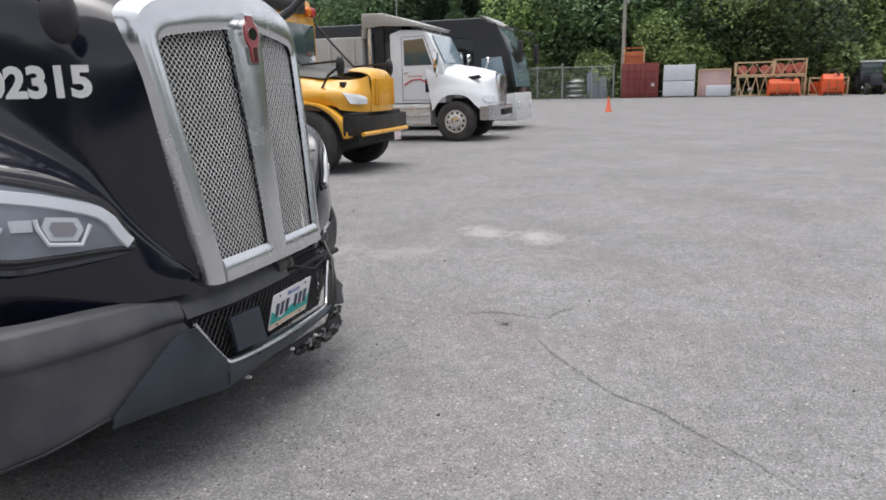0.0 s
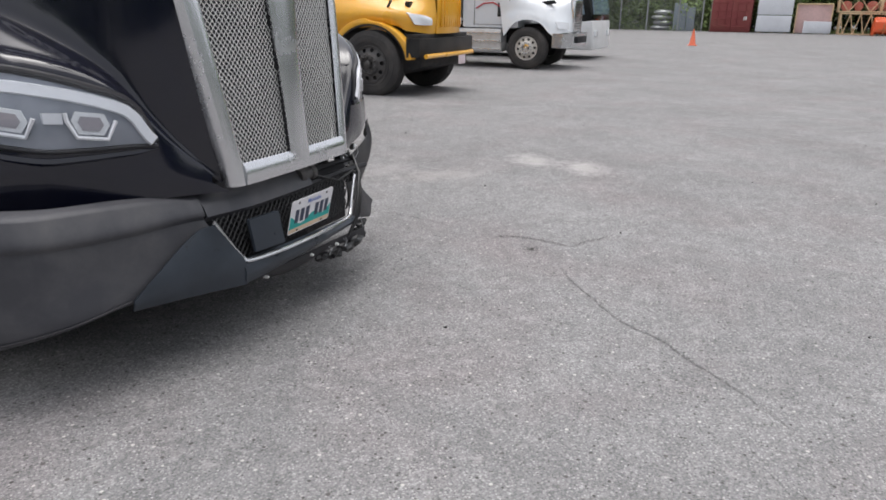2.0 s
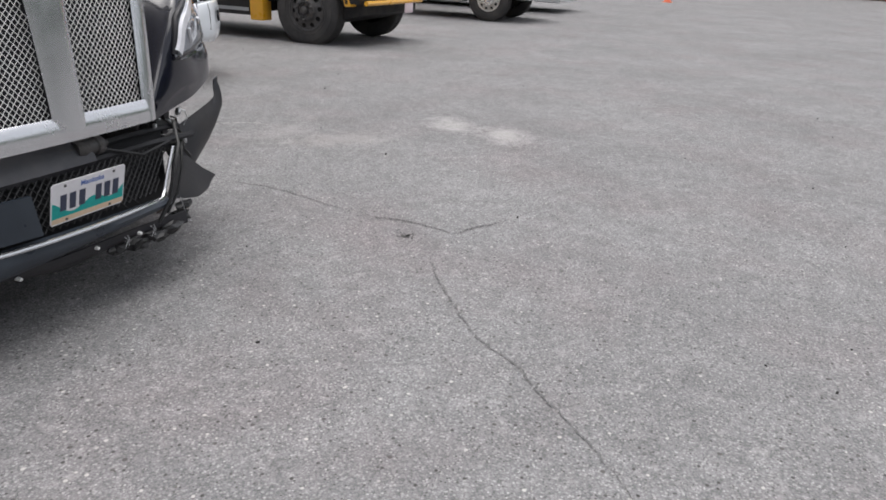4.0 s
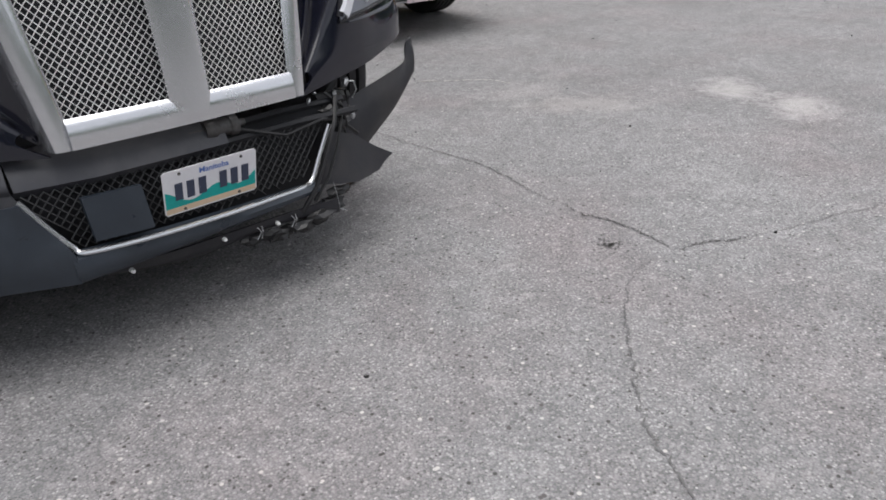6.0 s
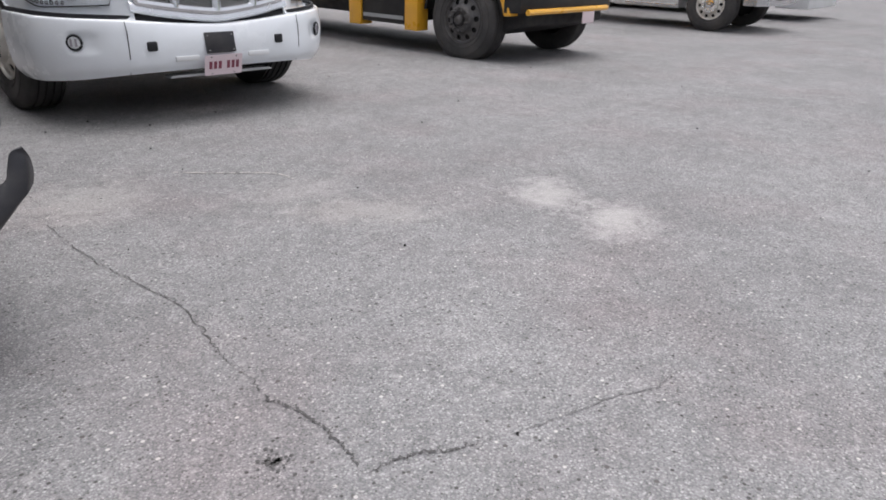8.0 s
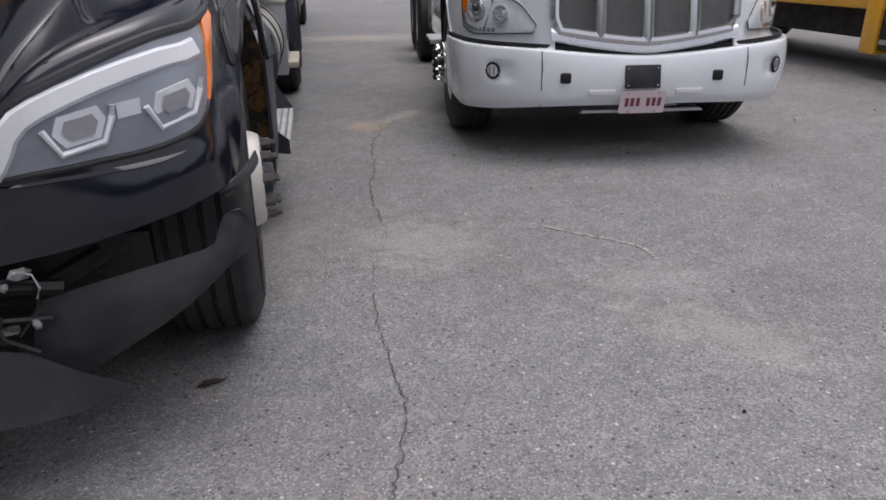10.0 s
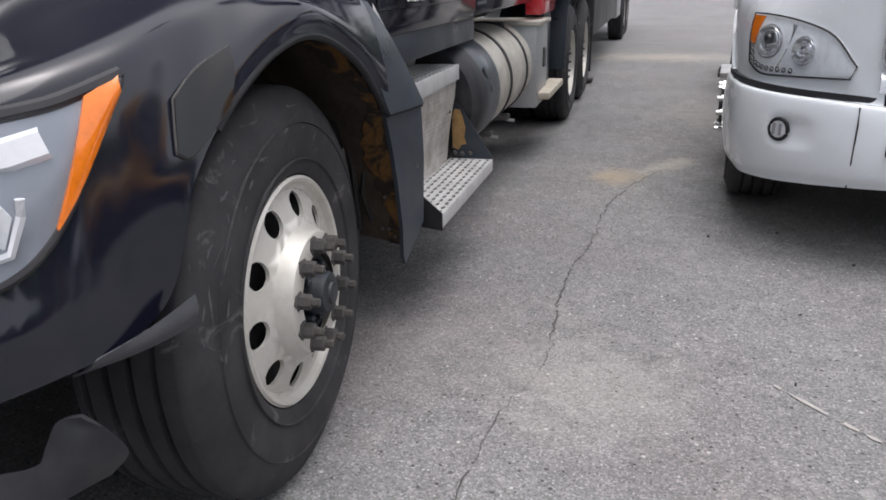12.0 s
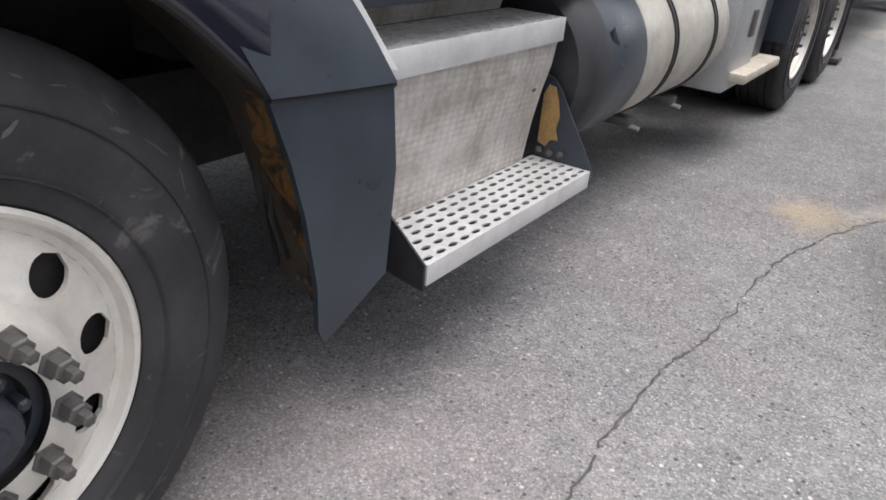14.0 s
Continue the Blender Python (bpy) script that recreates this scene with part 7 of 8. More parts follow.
        for k in range(12):
            a, t = (0.965 - 0.008 * k, 0.42 - 0.10 * k) if k < 4 else (0.93 - 0.06 * (k - 3), 0.105)
            c = lp(a, t, 0.008)
            bm = B()
            tube(bm, ring(c, 0.010, 12), 0.003, 5, closed=True)
            led = part("led_ring", bm, "lamp_dark", lamp)
            bm = B()
            bmesh.ops.create_icosphere(bm, subdivisions=1, radius=0.006, matrix=Matrix.Translation(c))
            part("led_dot", bm, "lamp_mirror", led)


white_nose()


def white_rest():
    bm = B()
    prof = [(4.78, 0.98), (6.55, 0.98), (6.55, 3.1), (5.9, 3.15), (5.55, 2.85), (5.0, 2.0), (4.78, 1.8)]
    prism(bm, prof, "x", -1.03, 1.03, 0.05)
    cab = part("cab", bm, "white_paint", white, "white cab")
    bm = B()
    plate(bm, [(-0.92, 4.99, 2.03), (0.92, 4.99, 2.03), (0.84, 5.52, 2.82), (-0.84, 5.52, 2.82)], 0.02, (0, -1, 0.6))
    part("windscreen", bm, "tinted_glass", cab)
    for s in (1, -1):
        bm = B()
        prism(bm, [(5.05, 1.08), (6.4, 1.08), (6.4, 2.75), (5.85, 2.75), (5.1, 1.9)], "x", s * 1.031, s * 1.04, 0.005)
        door = part("door", bm, "white_paint", cab)
        bm = B()
        prism(bm, [(5.25, 1.85), (6.3, 1.82), (6.3, 2.6), (5.88, 2.62)], "x", s * 1.041, s * 1.046)
        part("side_window", bm, "tinted_glass", door)
        bm = B()
        lathe(bm, [(5.2, 0.2), (5.22, 0.32), (6.5, 0.32), (6.52, 0.2)], 32, (s * 0.82, 0, 0.66), "y")
        part("fuel_tank", bm, "chrome", white, "polished fuel tank")
        bm = B()
        box(bm, (min(s * 1.05, s * 1.27), 4.98, 0.60), (max(s * 1.05, s * 1.27), 5.5, 0.64), 0.006)
        box(bm, (min(s * 1.05, s * 1.22), 4.98, 0.36), (max(s * 1.05, s * 1.22), 5.5, 0.395), 0.006)
        step = part("cab_step", bm, "tread_alloy", white, "perforated aluminium cab step")
        # Black studs stand in for the dark holes in the pale step.
        for k in range(6):
            bm = B()
            lathe(bm, [(5.0 + 0.075 * k, 0.012), (5.03 + 0.075 * k, 0.012)], 8, (s * 1.272, 0, 0.618), "y")
            part("grip_stud", bm, "rubber", step)
        # Likewise black studs for the dark holes down the rail.
        for k in range(5):
            bm = B()
            lathe(bm, [(0, 0.016), (0.01, 0.018), (0.03, 0.016), (0.04, 0.006)], 10, (s * 1.255, 4.93, 0.32 + 0.055 * k), "x")
            part("step_stud", bm, "rubber", step)
        bm = B()
        box(bm, (min(s * 1.2, s * 1.246), 4.94, 0.29), (max(s * 1.2, s * 1.246), 4.96, 0.60), 0.006)
        part("step_rail", bm, "dark_steel", step)
        wheel(white, s * 1.155, 4.34, 0.52, s, "dusty", 0.2)
        for y in (8.75, 10.05):
            wheel(white, s * 1.17, y, 0.52, s, "dual", 0.2, nuts=False)
        bm = B()
        box(bm, (min(s * 0.5, s * 1.08), 6.7, 0.5), (max(s * 0.5, s * 1.08), 7.9, 1.05), 0.02)
        part("side_box", bm, "white_paint", white)
        bm = B()
        tube(bm, [(s * 0.85, 6.7, 0.9), (s * 0.85, 6.7, 3.5)], 0.07, 14)
        part("exhaust_stack", bm, "chrome", white)
        bm = B()
        inner = spline([(1.2, 3.86, 0.6), (1.2, 3.98, 1.02), (1.2, 4.3, 1.18), (1.2, 4.7, 1.08), (1.18, 4.86, 0.6)], 20)
        g = [[Vector((s * (p.x - w), p.y, p.z)) for p in inner] for w in (0.0, 0.3, 0.6)]
        skin(bm, g, 0.008)
        part("wheel_house", bm, "underside", white)
    bm = B()
    for s in (1, -1):
        prism(bm, [(s * 0.40, 0.55), (s * 0.48, 0.55), (s * 0.48, 0.8), (s * 0.40, 0.8)], "y", 3.4, 10.8)
    box(bm, (-0.45, 3.5, 0.45), (0.45, 5.6, 1.5), 0.05)
    box(bm, (-1.0, 4.25, 0.42), (1.0, 4.4, 0.55), 0.03)
    part("chassis", bm, "underside", white, "dark chassis and engine")


white_rest()

# ---- school bus ----
BX = 9.25


def bus_shape(bus):
    """The nose hangs low over the front axle."""
    for ob in bus.children_recursive:
        if ob.name.split(".")[0] in ("hood_flank", "headlight", "crossover_mirror", "hood_latch", "hood_top", "nose", "grille_slat", "bumper", "underbody", "crossing_arm", "front_plate"):
            for v in ob.data.vertices:
                v.co.z = 0.95 + (v.co.z - 1.1) * 1.2 if v.co.z > 1.1 else v.co.z - 0.15


def build_bus():
    z0 = rise(BX, 4)
    bus = thing("school_bus", pose(BX, 0.02, z0), "yellow school bus with black hood and bumper", "bus")
    bm = B()
    prof = [(-1.2, 0.78), (1.2, 0.78), (1.22, 1.4), (1.19, 2.5), (1.05, 2.88), (0.7, 3.05), (0, 3.1), (-0.7, 3.05), (-1.05, 2.88), (-1.19, 2.5), (-1.22, 1.4)]
    prism(bm, prof, "y", 5.15, 14.2, 0.02)
    body = part("body", bm, "bus_yellow", bus, "yellow bus body")
    for s in (1, -1):
        for z in (0.98, 1.32, 1.62):
            bm = B()
            box(bm, (min(s * 1.19, s * 1.235), 6.3, z), (max(s * 1.19, s * 1.235), 14.1, z + 0.07), 0.006)
            part("rub_rail", bm, "bus_black", body, "black rub rail")
        for k in range(9):
            y = 6.45 + 0.82 * k
            bm = B()
            box(bm, (min(s * 1.17, s * 1.215), y, 1.78), (max(s * 1.17, s * 1.215), y + 0.68, 2.45), 0.02)
            part("side_window", bm, "window_glass", body)
    # front wall with wide screen and lamps on the brow
    bm = B()
    box(bm, (-1.08, 5.10, 1.74), (-0.04, 5.16, 2.50), 0.03)
    part("windscreen", bm, "window_glass", body)
    bm = B()
    box(bm, (0.04, 5.10, 1.74), (1.08, 5.16, 2.50), 0.03)
    part("windscreen", bm, "window_glass", body)
    bm = B()
    box(bm, (-0.7, 5.06, 2.66), (0.7, 5.14, 2.9), 0.02)
    part("brow_sign", bm, "bus_black", body, "dark destination board")
    for u, mt in ((-1.0, "tail_red"), (-0.84, "amber_lens"), (0.84, "amber_lens"), (1.0, "tail_red")):
        bm = B()
        lathe(bm, [(5.14, 0.09), (5.06, 0.085), (5.05, 0.04)], 16, (u, 0, 2.72), "y")
        part("warning_lamp", bm, mt, body)
    # hood: yellow flanks and nose, black top
    half = [
        [(0.42, 3.38, 1.12), (0.62, 3.42, 1.12), (0.86, 3.52, 1.14), (0.98, 3.66, 1.16), (1.02, 3.80, 1.22), (1.05, 4.2, 1.2), (1.1, 4.7, 1.15), (1.14, 5.2, 1.1)],
        [(0.46, 3.36, 1.32), (0.64, 3.43, 1.33), (0.88, 3.58, 1.36), (1.02, 3.78, 1.38), (1.08, 4.0, 1.38), (1.1, 4.3, 1.38), (1.12, 4.7, 1.38), (1.16, 5.2, 1.38)],
        [(0.46, 3.40, 1.60), (0.56, 3.50, 1.56), (0.68, 3.72, 1.54), (0.76, 3.95, 1.56), (0.82, 4.2, 1.58), (0.86, 4.45, 1.6), (0.92, 4.8, 1.62), (1.0, 5.2, 1.65)],
    ]
    for s in (1, -1):
        bm = B()
        r = half if s > 0 else mirrored(half)
        skin(bm, patch(r, 36, 14), 0.012, flip=s > 0)
        part("hood_flank", bm, "bus_yellow", bus, "yellow fender and hood flank")
        bm = B()
        arc = [radians(a) for a in range(8, 178, 10)]
        prism(bm, [(4.22 + 0.665 * math.cos(a), 0.50 + 0.62 * math.sin(a)) for a in arc] + [(4.22 + 0.63 * math.cos(a), 0.50 + 0.585 * math.sin(a)) for a in arc[::-1]], "x", s * 0.7, s * 1.155, 0.008)
        arch = part("fender", bm, "bus_black", bus, "black wheel arch liner")
        bm = B()
        wide = [radians(a) for a in range(20, 178, 8)]
        prism(bm, [(4.22 + 0.76 * math.cos(a), 0.50 + (0.70 if a < 1.6 else 0.66) * math.sin(a)) for a in wide] + [(4.22 + 0.655 * math.cos(a), 0.50 + 0.61 * math.sin(a)) for a in wide[::-1]], "x", s * 0.98, s * 1.165, 0.02)
        part("fender_flare", bm, "bus_yellow", arch, "yellow flare round the wheel")
        bm = B()
        g = patch([[(s * 0.60, 3.40, 1.23), (s * 0.74, 3.455, 1.225), (s * 0.9, 3.56, 1.235)], [(s * 0.60, 3.40, 1.29), (s * 0.76, 3.47, 1.31), (s * 0.95, 3.63, 1.345)], [(s * 0.62, 3.42, 1.31), (s * 0.78, 3.5, 1.35), (s * 0.97, 3.67, 1.375)]], 10, 6)
        g = [[p + Vector((s * 0.012, -0.02, 0)) for p in r2] for r2 in g]
        skin(bm, g, 0.015, flip=True)
        part("headlight", bm, "lamp_mirror", bus, "clear wraparound headlight")
        bm = B()
        bmesh.ops.create_uvsphere(bm, u_segments=14, v_segments=8, radius=0.11, matrix=Matrix.Translation((s * 1.02, 3.62, 1.72)) @ Matrix.Diagonal((0.8, 0.6, 1.2, 1)))
        tube(bm, [(s * 1.02, 3.66, 1.7), (s * 1.0, 3.85, 1.6), (s * 0.98, 4.0, 1.4)], 0.018, 6)
        tube(bm, [(s * 1.02, 3.66, 1.78), (s * 0.98, 4.3, 1.75), (s * 1.1, 5.1, 2.4)], 0.018, 6)
        part("crossover_mirror", bm, "bus_black", bus, "black crossover mirror on an arm")
        wheel(bus, s * 1.15, 4.22, 0.50, s, "steel", 0.1, tyre="dusty black bus tyre")
        wheel(bus, s * 1.15, 11.2, 0.50, s, "steel", 0.1, nuts=False)
        bm = B()
        box(bm, (s * 0.78 - 0.06, 3.66, 1.42), (s * 0.78 + 0.06, 3.74, 1.52), 0.01)
        part("hood_latch", bm, "bus_black", bus)
    top = [
        [(-0.84, 4.0, 1.57), (-0.88, 4.4, 1.61), (-0.94, 4.8, 1.64), (-1.02, 5.2, 1.68)],
        [(-0.55, 3.72, 1.64), (-0.6, 4.2, 1.70), (-0.65, 4.7, 1.74), (-0.7, 5.2, 1.78)],
        [(0.0, 3.62, 1.68), (0.0, 4.2, 1.74), (0.0, 4.7, 1.78), (0.0, 5.2, 1.82)],
        [(0.55, 3.72, 1.64), (0.6, 4.2, 1.70), (0.65, 4.7, 1.74), (0.7, 5.2, 1.78)],
        [(0.84, 4.0, 1.57), (0.88, 4.4, 1.61), (0.94, 4.8, 1.64), (1.02, 5.2, 1.68)]]
    bm = B()
    skin(bm, patch(top, 20, 24), 0.012)
    part("hood_top", bm, "bus_black", bus, "matt black hood top")
    bm = B()
    nose = [[(-0.46, 3.38, 1.12), (-0.2, 3.33, 1.12), (0.2, 3.33, 1.12), (0.46, 3.38, 1.12)], [(-0.46, 3.36, 1.4), (-0.2, 3.31, 1.4), (0.2, 3.31, 1.4), (0.46, 3.36, 1.4)],
            [(-0.46, 3.40, 1.6), (-0.2, 3.36, 1.64), (0.2, 3.36, 1.64), (0.46, 3.40, 1.6)], [(-0.52, 3.74, 1.66), (-0.2, 3.66, 1.70), (0.2, 3.66, 1.70), (0.52, 3.74, 1.66)]]
    skin(bm, patch(nose, 16, 16), 0.012)
    nz = part("nose", bm, "bus_yellow", bus, "yellow nose with slotted grille")
    for k in range(9):
        u = -0.36 + 0.09 * k
        bm = B()
        prism(bm, [(u - 0.016, 1.2), (u + 0.016, 1.2), (u + 0.016, 1.56), (u - 0.016, 1.56)], "y", 3.29, 3.33, 0.005)
        part("grille_slat", bm, "bus_yellow", nz)
    # bumper and undershield
    bm = B()
    half = [(-1.18, 3.55), (-1.1, 3.36), (-0.9, 3.28), (0.9, 3.28), (1.1, 3.36), (1.18, 3.55)]
    bb = B()
    g = [[Vector((u, y, z)) for u, y in half] for z in (0.78, 0.84, 1.0, 1.06)]
    skin(bb, g, 0.03, flip=True)
    part("bumper", bb, "bus_black", bus, "heavy black steel bumper")
    bm = B()
    prism(bm, [(3.4, 0.62), (4.0, 0.45), (4.6, 0.45), (4.6, 1.1), (3.4, 1.12)], "x", -0.95, 0.95, 0.02)
    part("underbody", bm, "underside", bus)
    bm = B()
    tube(bm, [(-1.12, 3.24, 0.80), (0.0, 3.22, 0.80), (0.75, 3.22, 0.80)], 0.035, 8)
    arm = part("crossing_arm", bm, "bus_yellow", bus, "yellow crossing arm along the bumper")
    bm = B()
    box(bm, (0.1, 3.2, 0.62), (0.4, 3.21, 0.77), 0.003)
    part("front_plate", bm, "plate_pink", bus, "pale front plate with plain face")
    # entrance: yellow skirts either side of a dark folding door
    for y0, y1 in ((4.93, 5.16), (6.02, 6.26)):
        bm = B()
        prism(bm, [(y0, 0.30), (y1, 0.30), (y1, 1.3), (y0, 1.3)], "x", -1.225, -1.0, 0.01)
        part("door_skirt", bm, "bus_yellow", bus)
    bm = B()
    box(bm, (-1.2, 5.17, 0.36), (-1.14, 6.01, 2.4), 0.01)
    door = part("entrance_door", bm, "bus_black", bus, "dark folding entrance door")
    bm = B()
    box(bm, (-1.21, 5.2, 0.42), (-1.205, 5.98, 0.47))
    part("door_strip", bm, "galvanised", door)
    for y in (5.24, 5.64):
        bm = B()
        box(bm, (-1.212, y, 0.7), (-1.204, y + 0.32, 2.3), 0.01)
        part("door_pane", bm, "window_glass", door)
    bm = B()
    box(bm, (-0.9, 5.0, 0.42), (0.9, 14.0, 0.8), 0.02)
    part("chassis", bm, "underside", bus)
    bus_shape(bus)


build_bus()

# ---- white dump truck ----
DX = 17.1


def build_dump():
    z0 = rise(DX, 4)
    d = thing("dump_truck", pose(DX, -0.67, z0), "white dump truck with steel box and chrome bumper", "truck")
    half = [
        [(0.44, 3.76, 0.92), (0.7, 3.82, 0.92), (0.98, 3.95, 0.90), (1.06, 4.09, 0.84), (1.09, 4.22, 0.92), (1.11, 4.45, 1.14), (1.12, 4.78, 1.22), (1.12, 5.12, 1.13), (1.12, 5.4, 0.80)],
        [(0.42, 3.80, 1.3), (0.62, 3.88, 1.27), (0.88, 4.05, 1.25), (1.0, 4.25, 1.28), (1.04, 4.4, 1.32), (1.06, 4.6, 1.38), (1.06, 4.9, 1.42), (1.06, 5.2, 1.40), (1.06, 5.5, 1.3)],
        [(0.40, 3.86, 1.68), (0.50, 3.96, 1.66), (0.66, 4.2, 1.66), (0.74, 4.4, 1.68), (0.78, 4.55, 1.72), (0.82, 4.75, 1.76), (0.86, 5.0, 1.82), (0.9, 5.3, 1.88), (0.95, 5.6, 1.95)],
        [(0.0, 3.90, 1.76), (0.0, 4.0, 1.8), (0.0, 4.22, 1.86), (0.0, 4.42, 1.9), (0.0, 4.58, 1.93), (0.0, 4.78, 1.96), (0.0, 5.0, 2.0), (0.0, 5.3, 2.05), (0.0, 5.6, 2.1)],
    ]
    both(d, "hood", half, 44, 24, "white_paint", 0.012, "white sloping hood")
    bm = B()
    box(bm, (-0.42, 3.74, 0.92), (0.42, 3.84, 1.7), 0.03)
    gr = part("grille", bm, "satin_silver", d, "satin silver grille")
    for k in range(11):
        bm = B()
        box(bm, (-0.36, 3.728, 1.0 + 0.06 * k), (0.36, 3.742, 1.03 + 0.06 * k), 0.003)
        part("grille_slat", bm, "dark_steel", gr)
    bm = B()
    g = [[Vector((u, y, z)) for u, y in [(-1.15, 4.1), (-1.13, 3.85), (-0.95, 3.7), (0, 3.64), (0.95, 3.7), (1.13, 3.85), (1.15, 4.1)]] for z in (0.55, 0.58, 0.86, 0.9)]
    skin(bm, g, 0.03, flip=True)
    bp = part("bumper", bm, "satin_silver", d, "bright metal bumper")
    # No hole is cut: a near-black block stands for the shaded opening.
    bm = B()
    box(bm, (-0.5, 3.6, 0.66), (0.5, 3.68, 0.82), 0.01)
    part("bumper_opening", bm, "cab_dark", bp)
    bm = B()
    prism(bm, [(5.05, 1.0), (6.6, 1.0), (6.6, 2.8), (6.3, 2.9), (5.75, 2.88), (5.5, 2.78), (5.12, 2.0)], "x", -1.0, 1.0, 0.05)
    cab = part("cab", bm, "white_paint", d, "white cab")
    bm = B()
    plate(bm, [(-0.9, 5.10, 2.03), (0.9, 5.10, 2.03), (0.84, 5.46, 2.74), (-0.84, 5.46, 2.74)], 0.02, (0, -1, 0.5))
    part("windscreen", bm, "coach_glass", cab, "blue-grey windscreen")
    for s in (1, -1):
        bm = B()
        prism(bm, [(5.42, 1.98), (6.2, 1.98), (6.2, 2.62), (5.66, 2.66)], "x", s * 1.0, s * 1.008)
        part("side_window", bm, "window_glass", cab)
        bm = B()
        tube(bm, [(s * 1.003, 5.36, 1.08), (s * 1.003, 5.34, 1.95), (s * 1.003, 5.62, 2.72), (s * 1.003, 6.26, 2.7), (s * 1.003, 6.26, 1.08)], 0.009, 5, closed=True)
        part("door_seam", bm, "dark_plastic", cab)
        part("door_handle", box(B(), (min(s * 1.0, s * 1.03), 6.08, 1.78), (max(s * 1.0, s * 1.03), 6.22, 1.82), 0.008), "chrome", cab)
        bm = B()
        tube(bm, [(s * 1.0, 5.5, 1.5), (s * 1.012, 5.75, 1.62), (s * 1.012, 6.0, 1.6), (s * 1.012, 6.2, 1.48)], 0.02, 6)
        part("door_stripe", bm, "tail_red", cab, "curved red stripe on the door")
        bm = B()
        tube(bm, [(s * 0.84, 4.55, 1.72), (s * 1.0, 4.45, 1.95), (s * 1.04, 4.42, 2.08)], 0.014, 6)
        lathe(bm, [(4.36, 0.02), (4.38, 0.085), (4.43, 0.09), (4.46, 0.03)], 14, (s * 1.04, 0, 2.12), "y")
        part("hood_mirror", bm, "chrome", d, "chrome hood mirror on a stalk")
        bm = B()
        prism(bm, [(5.28, 1.28), (5.62, 1.28), (5.62, 1.62), (5.28, 1.62)], "x", s * 1.0, s * 1.008)
        part("vent_panel", bm, "cab_dark", cab)
        bm = B()
        box(bm, (min(s * 1.0, s * 1.006), 5.7, 1.68), (max(s * 1.0, s * 1.006), 6.1, 1.72))
        part("door_lettering", bm, "wrap_pink", cab, "faded reddish bar on the door")
        bm = B()
        prism(bm, [(4.12, 1.62), (4.5, 1.56), (4.5, 1.66), (4.2, 1.7)], "x", s * 0.78, s * 0.86)
        part("air_intake", bm, "cab_dark", d)
        bm = B()
        g = patch([[(s * 0.66, 3.83, 1.0), (s * 0.85, 3.9, 1.0), (s * 1.0, 4.02, 1.02)], [(s * 0.66, 3.85, 1.15), (s * 0.85, 3.94, 1.17), (s * 1.0, 4.1, 1.18)]], 8, 4)
        g = [[p + Vector((s * 0.012, -0.02, 0)) for p in r] for r in g]
        skin(bm, g, 0.012, flip=True)
        part("headlight", bm, "lamp_mirror", d, "clear headlight")
        wheel(d, s * 1.09, 4.78, 0.52, s, "bright", 0.1, nuts=True)
        bm = B()
        box(bm, (min(s * 0.6, s * 1.05), 5.48, 0.4), (max(s * 0.6, s * 1.05), 7.0, 0.98), 0.04)
        tank = part("side_tank", bm, "tread_alloy", d, "pale aluminium side tank and steps")
        for z in (0.45, 0.66, 0.86):
            part("step_edge", box(B(), (min(s * 1.04, s * 1.09), 5.5, z), (max(s * 1.04, s * 1.09), 6.7, z + 0.035), 0.006), "satin_silver", tank)
        bm = B()
        box(bm, (min(s * 1.12, s * 1.3), 5.2, 1.75), (max(s * 1.12, s * 1.24), 5.3, 2.3), 0.03)
        tube(bm, [(s * 1.0, 5.35, 2.35), (s * 1.18, 5.26, 2.36), (s * 1.18, 5.25, 1.68), (s * 1.0, 5.3, 1.66)], 0.016, 6)
        part("mirror", bm, "chrome", d, "tall chrome door mirror")
        for y in (9.6, 10.9):
            wheel(d, s * 1.15, y, 0.52, s, "dual", 0.1, nuts=False)
    bm = B()
    tube(bm, [(-0.98, 7.15, 0.9), (-0.98, 7.15, 3.1), (-0.98, 7.2, 3.2)], 0.09, 14)
    part("exhaust_stack", bm, "satin_silver", d)
    bm = B()
    prism(bm, [(7.3, 1.15), (12.2, 1.15), (12.4, 2.75), (7.3, 2.75)], "x", -1.2, 1.2, 0.03)
    bx = part("dump_box", bm, "dump_body", d, "dull steel dump box")
    bm = B()
    prism(bm, [(5.55, 2.98), (6.7, 3.32), (7.3, 3.34), (7.35, 2.7), (7.25, 2.7), (7.15, 3.14), (6.75, 3.12), (5.6, 2.9)], "x", -1.12, 1.12, 0.02)
    guard = part("cab_guard", bm, "dump_body", bx, "steel cab guard over the cab")
    for s in (1, -1):
        part("guard_post", prism(B(), [(6.72, 1.15), (6.92, 1.15), (7.0, 3.2), (6.72, 3.2)], "x", s * 0.98, s * 1.1, 0.01), "cab_dark", guard)
        part("guard_side", prism(B(), [(5.6, 2.95), (6.7, 3.3), (7.3, 3.32), (7.3, 2.95), (6.75, 3.0)], "x", s * 1.1, s * 1.16, 0.01), "dump_body", guard)
    for k in range(5):
        part("roof_lamp", lathe(B(), [(2.86, 0.05), (2.92, 0.05), (2.95, 0.02)], 8, (-0.7 + 0.35 * k, 5.75, 0), "z"), "letter_white", cab, "small pale roof lamp")
    for k in range(7):
        for s in (1, -1):
            bm = B()
            box(bm, (min(s * 1.2, s * 1.26), 7.5 + 0.7 * k, 1.2), (max(s * 1.2, s * 1.26), 7.6 + 0.7 * k, 2.72), 0.01)
            part("box_rib", bm, "dump_body", bx)
    bm = B()
    box(bm, (-0.45, 4.2, 0.6), (0.45, 12.0, 1.1), 0.03)
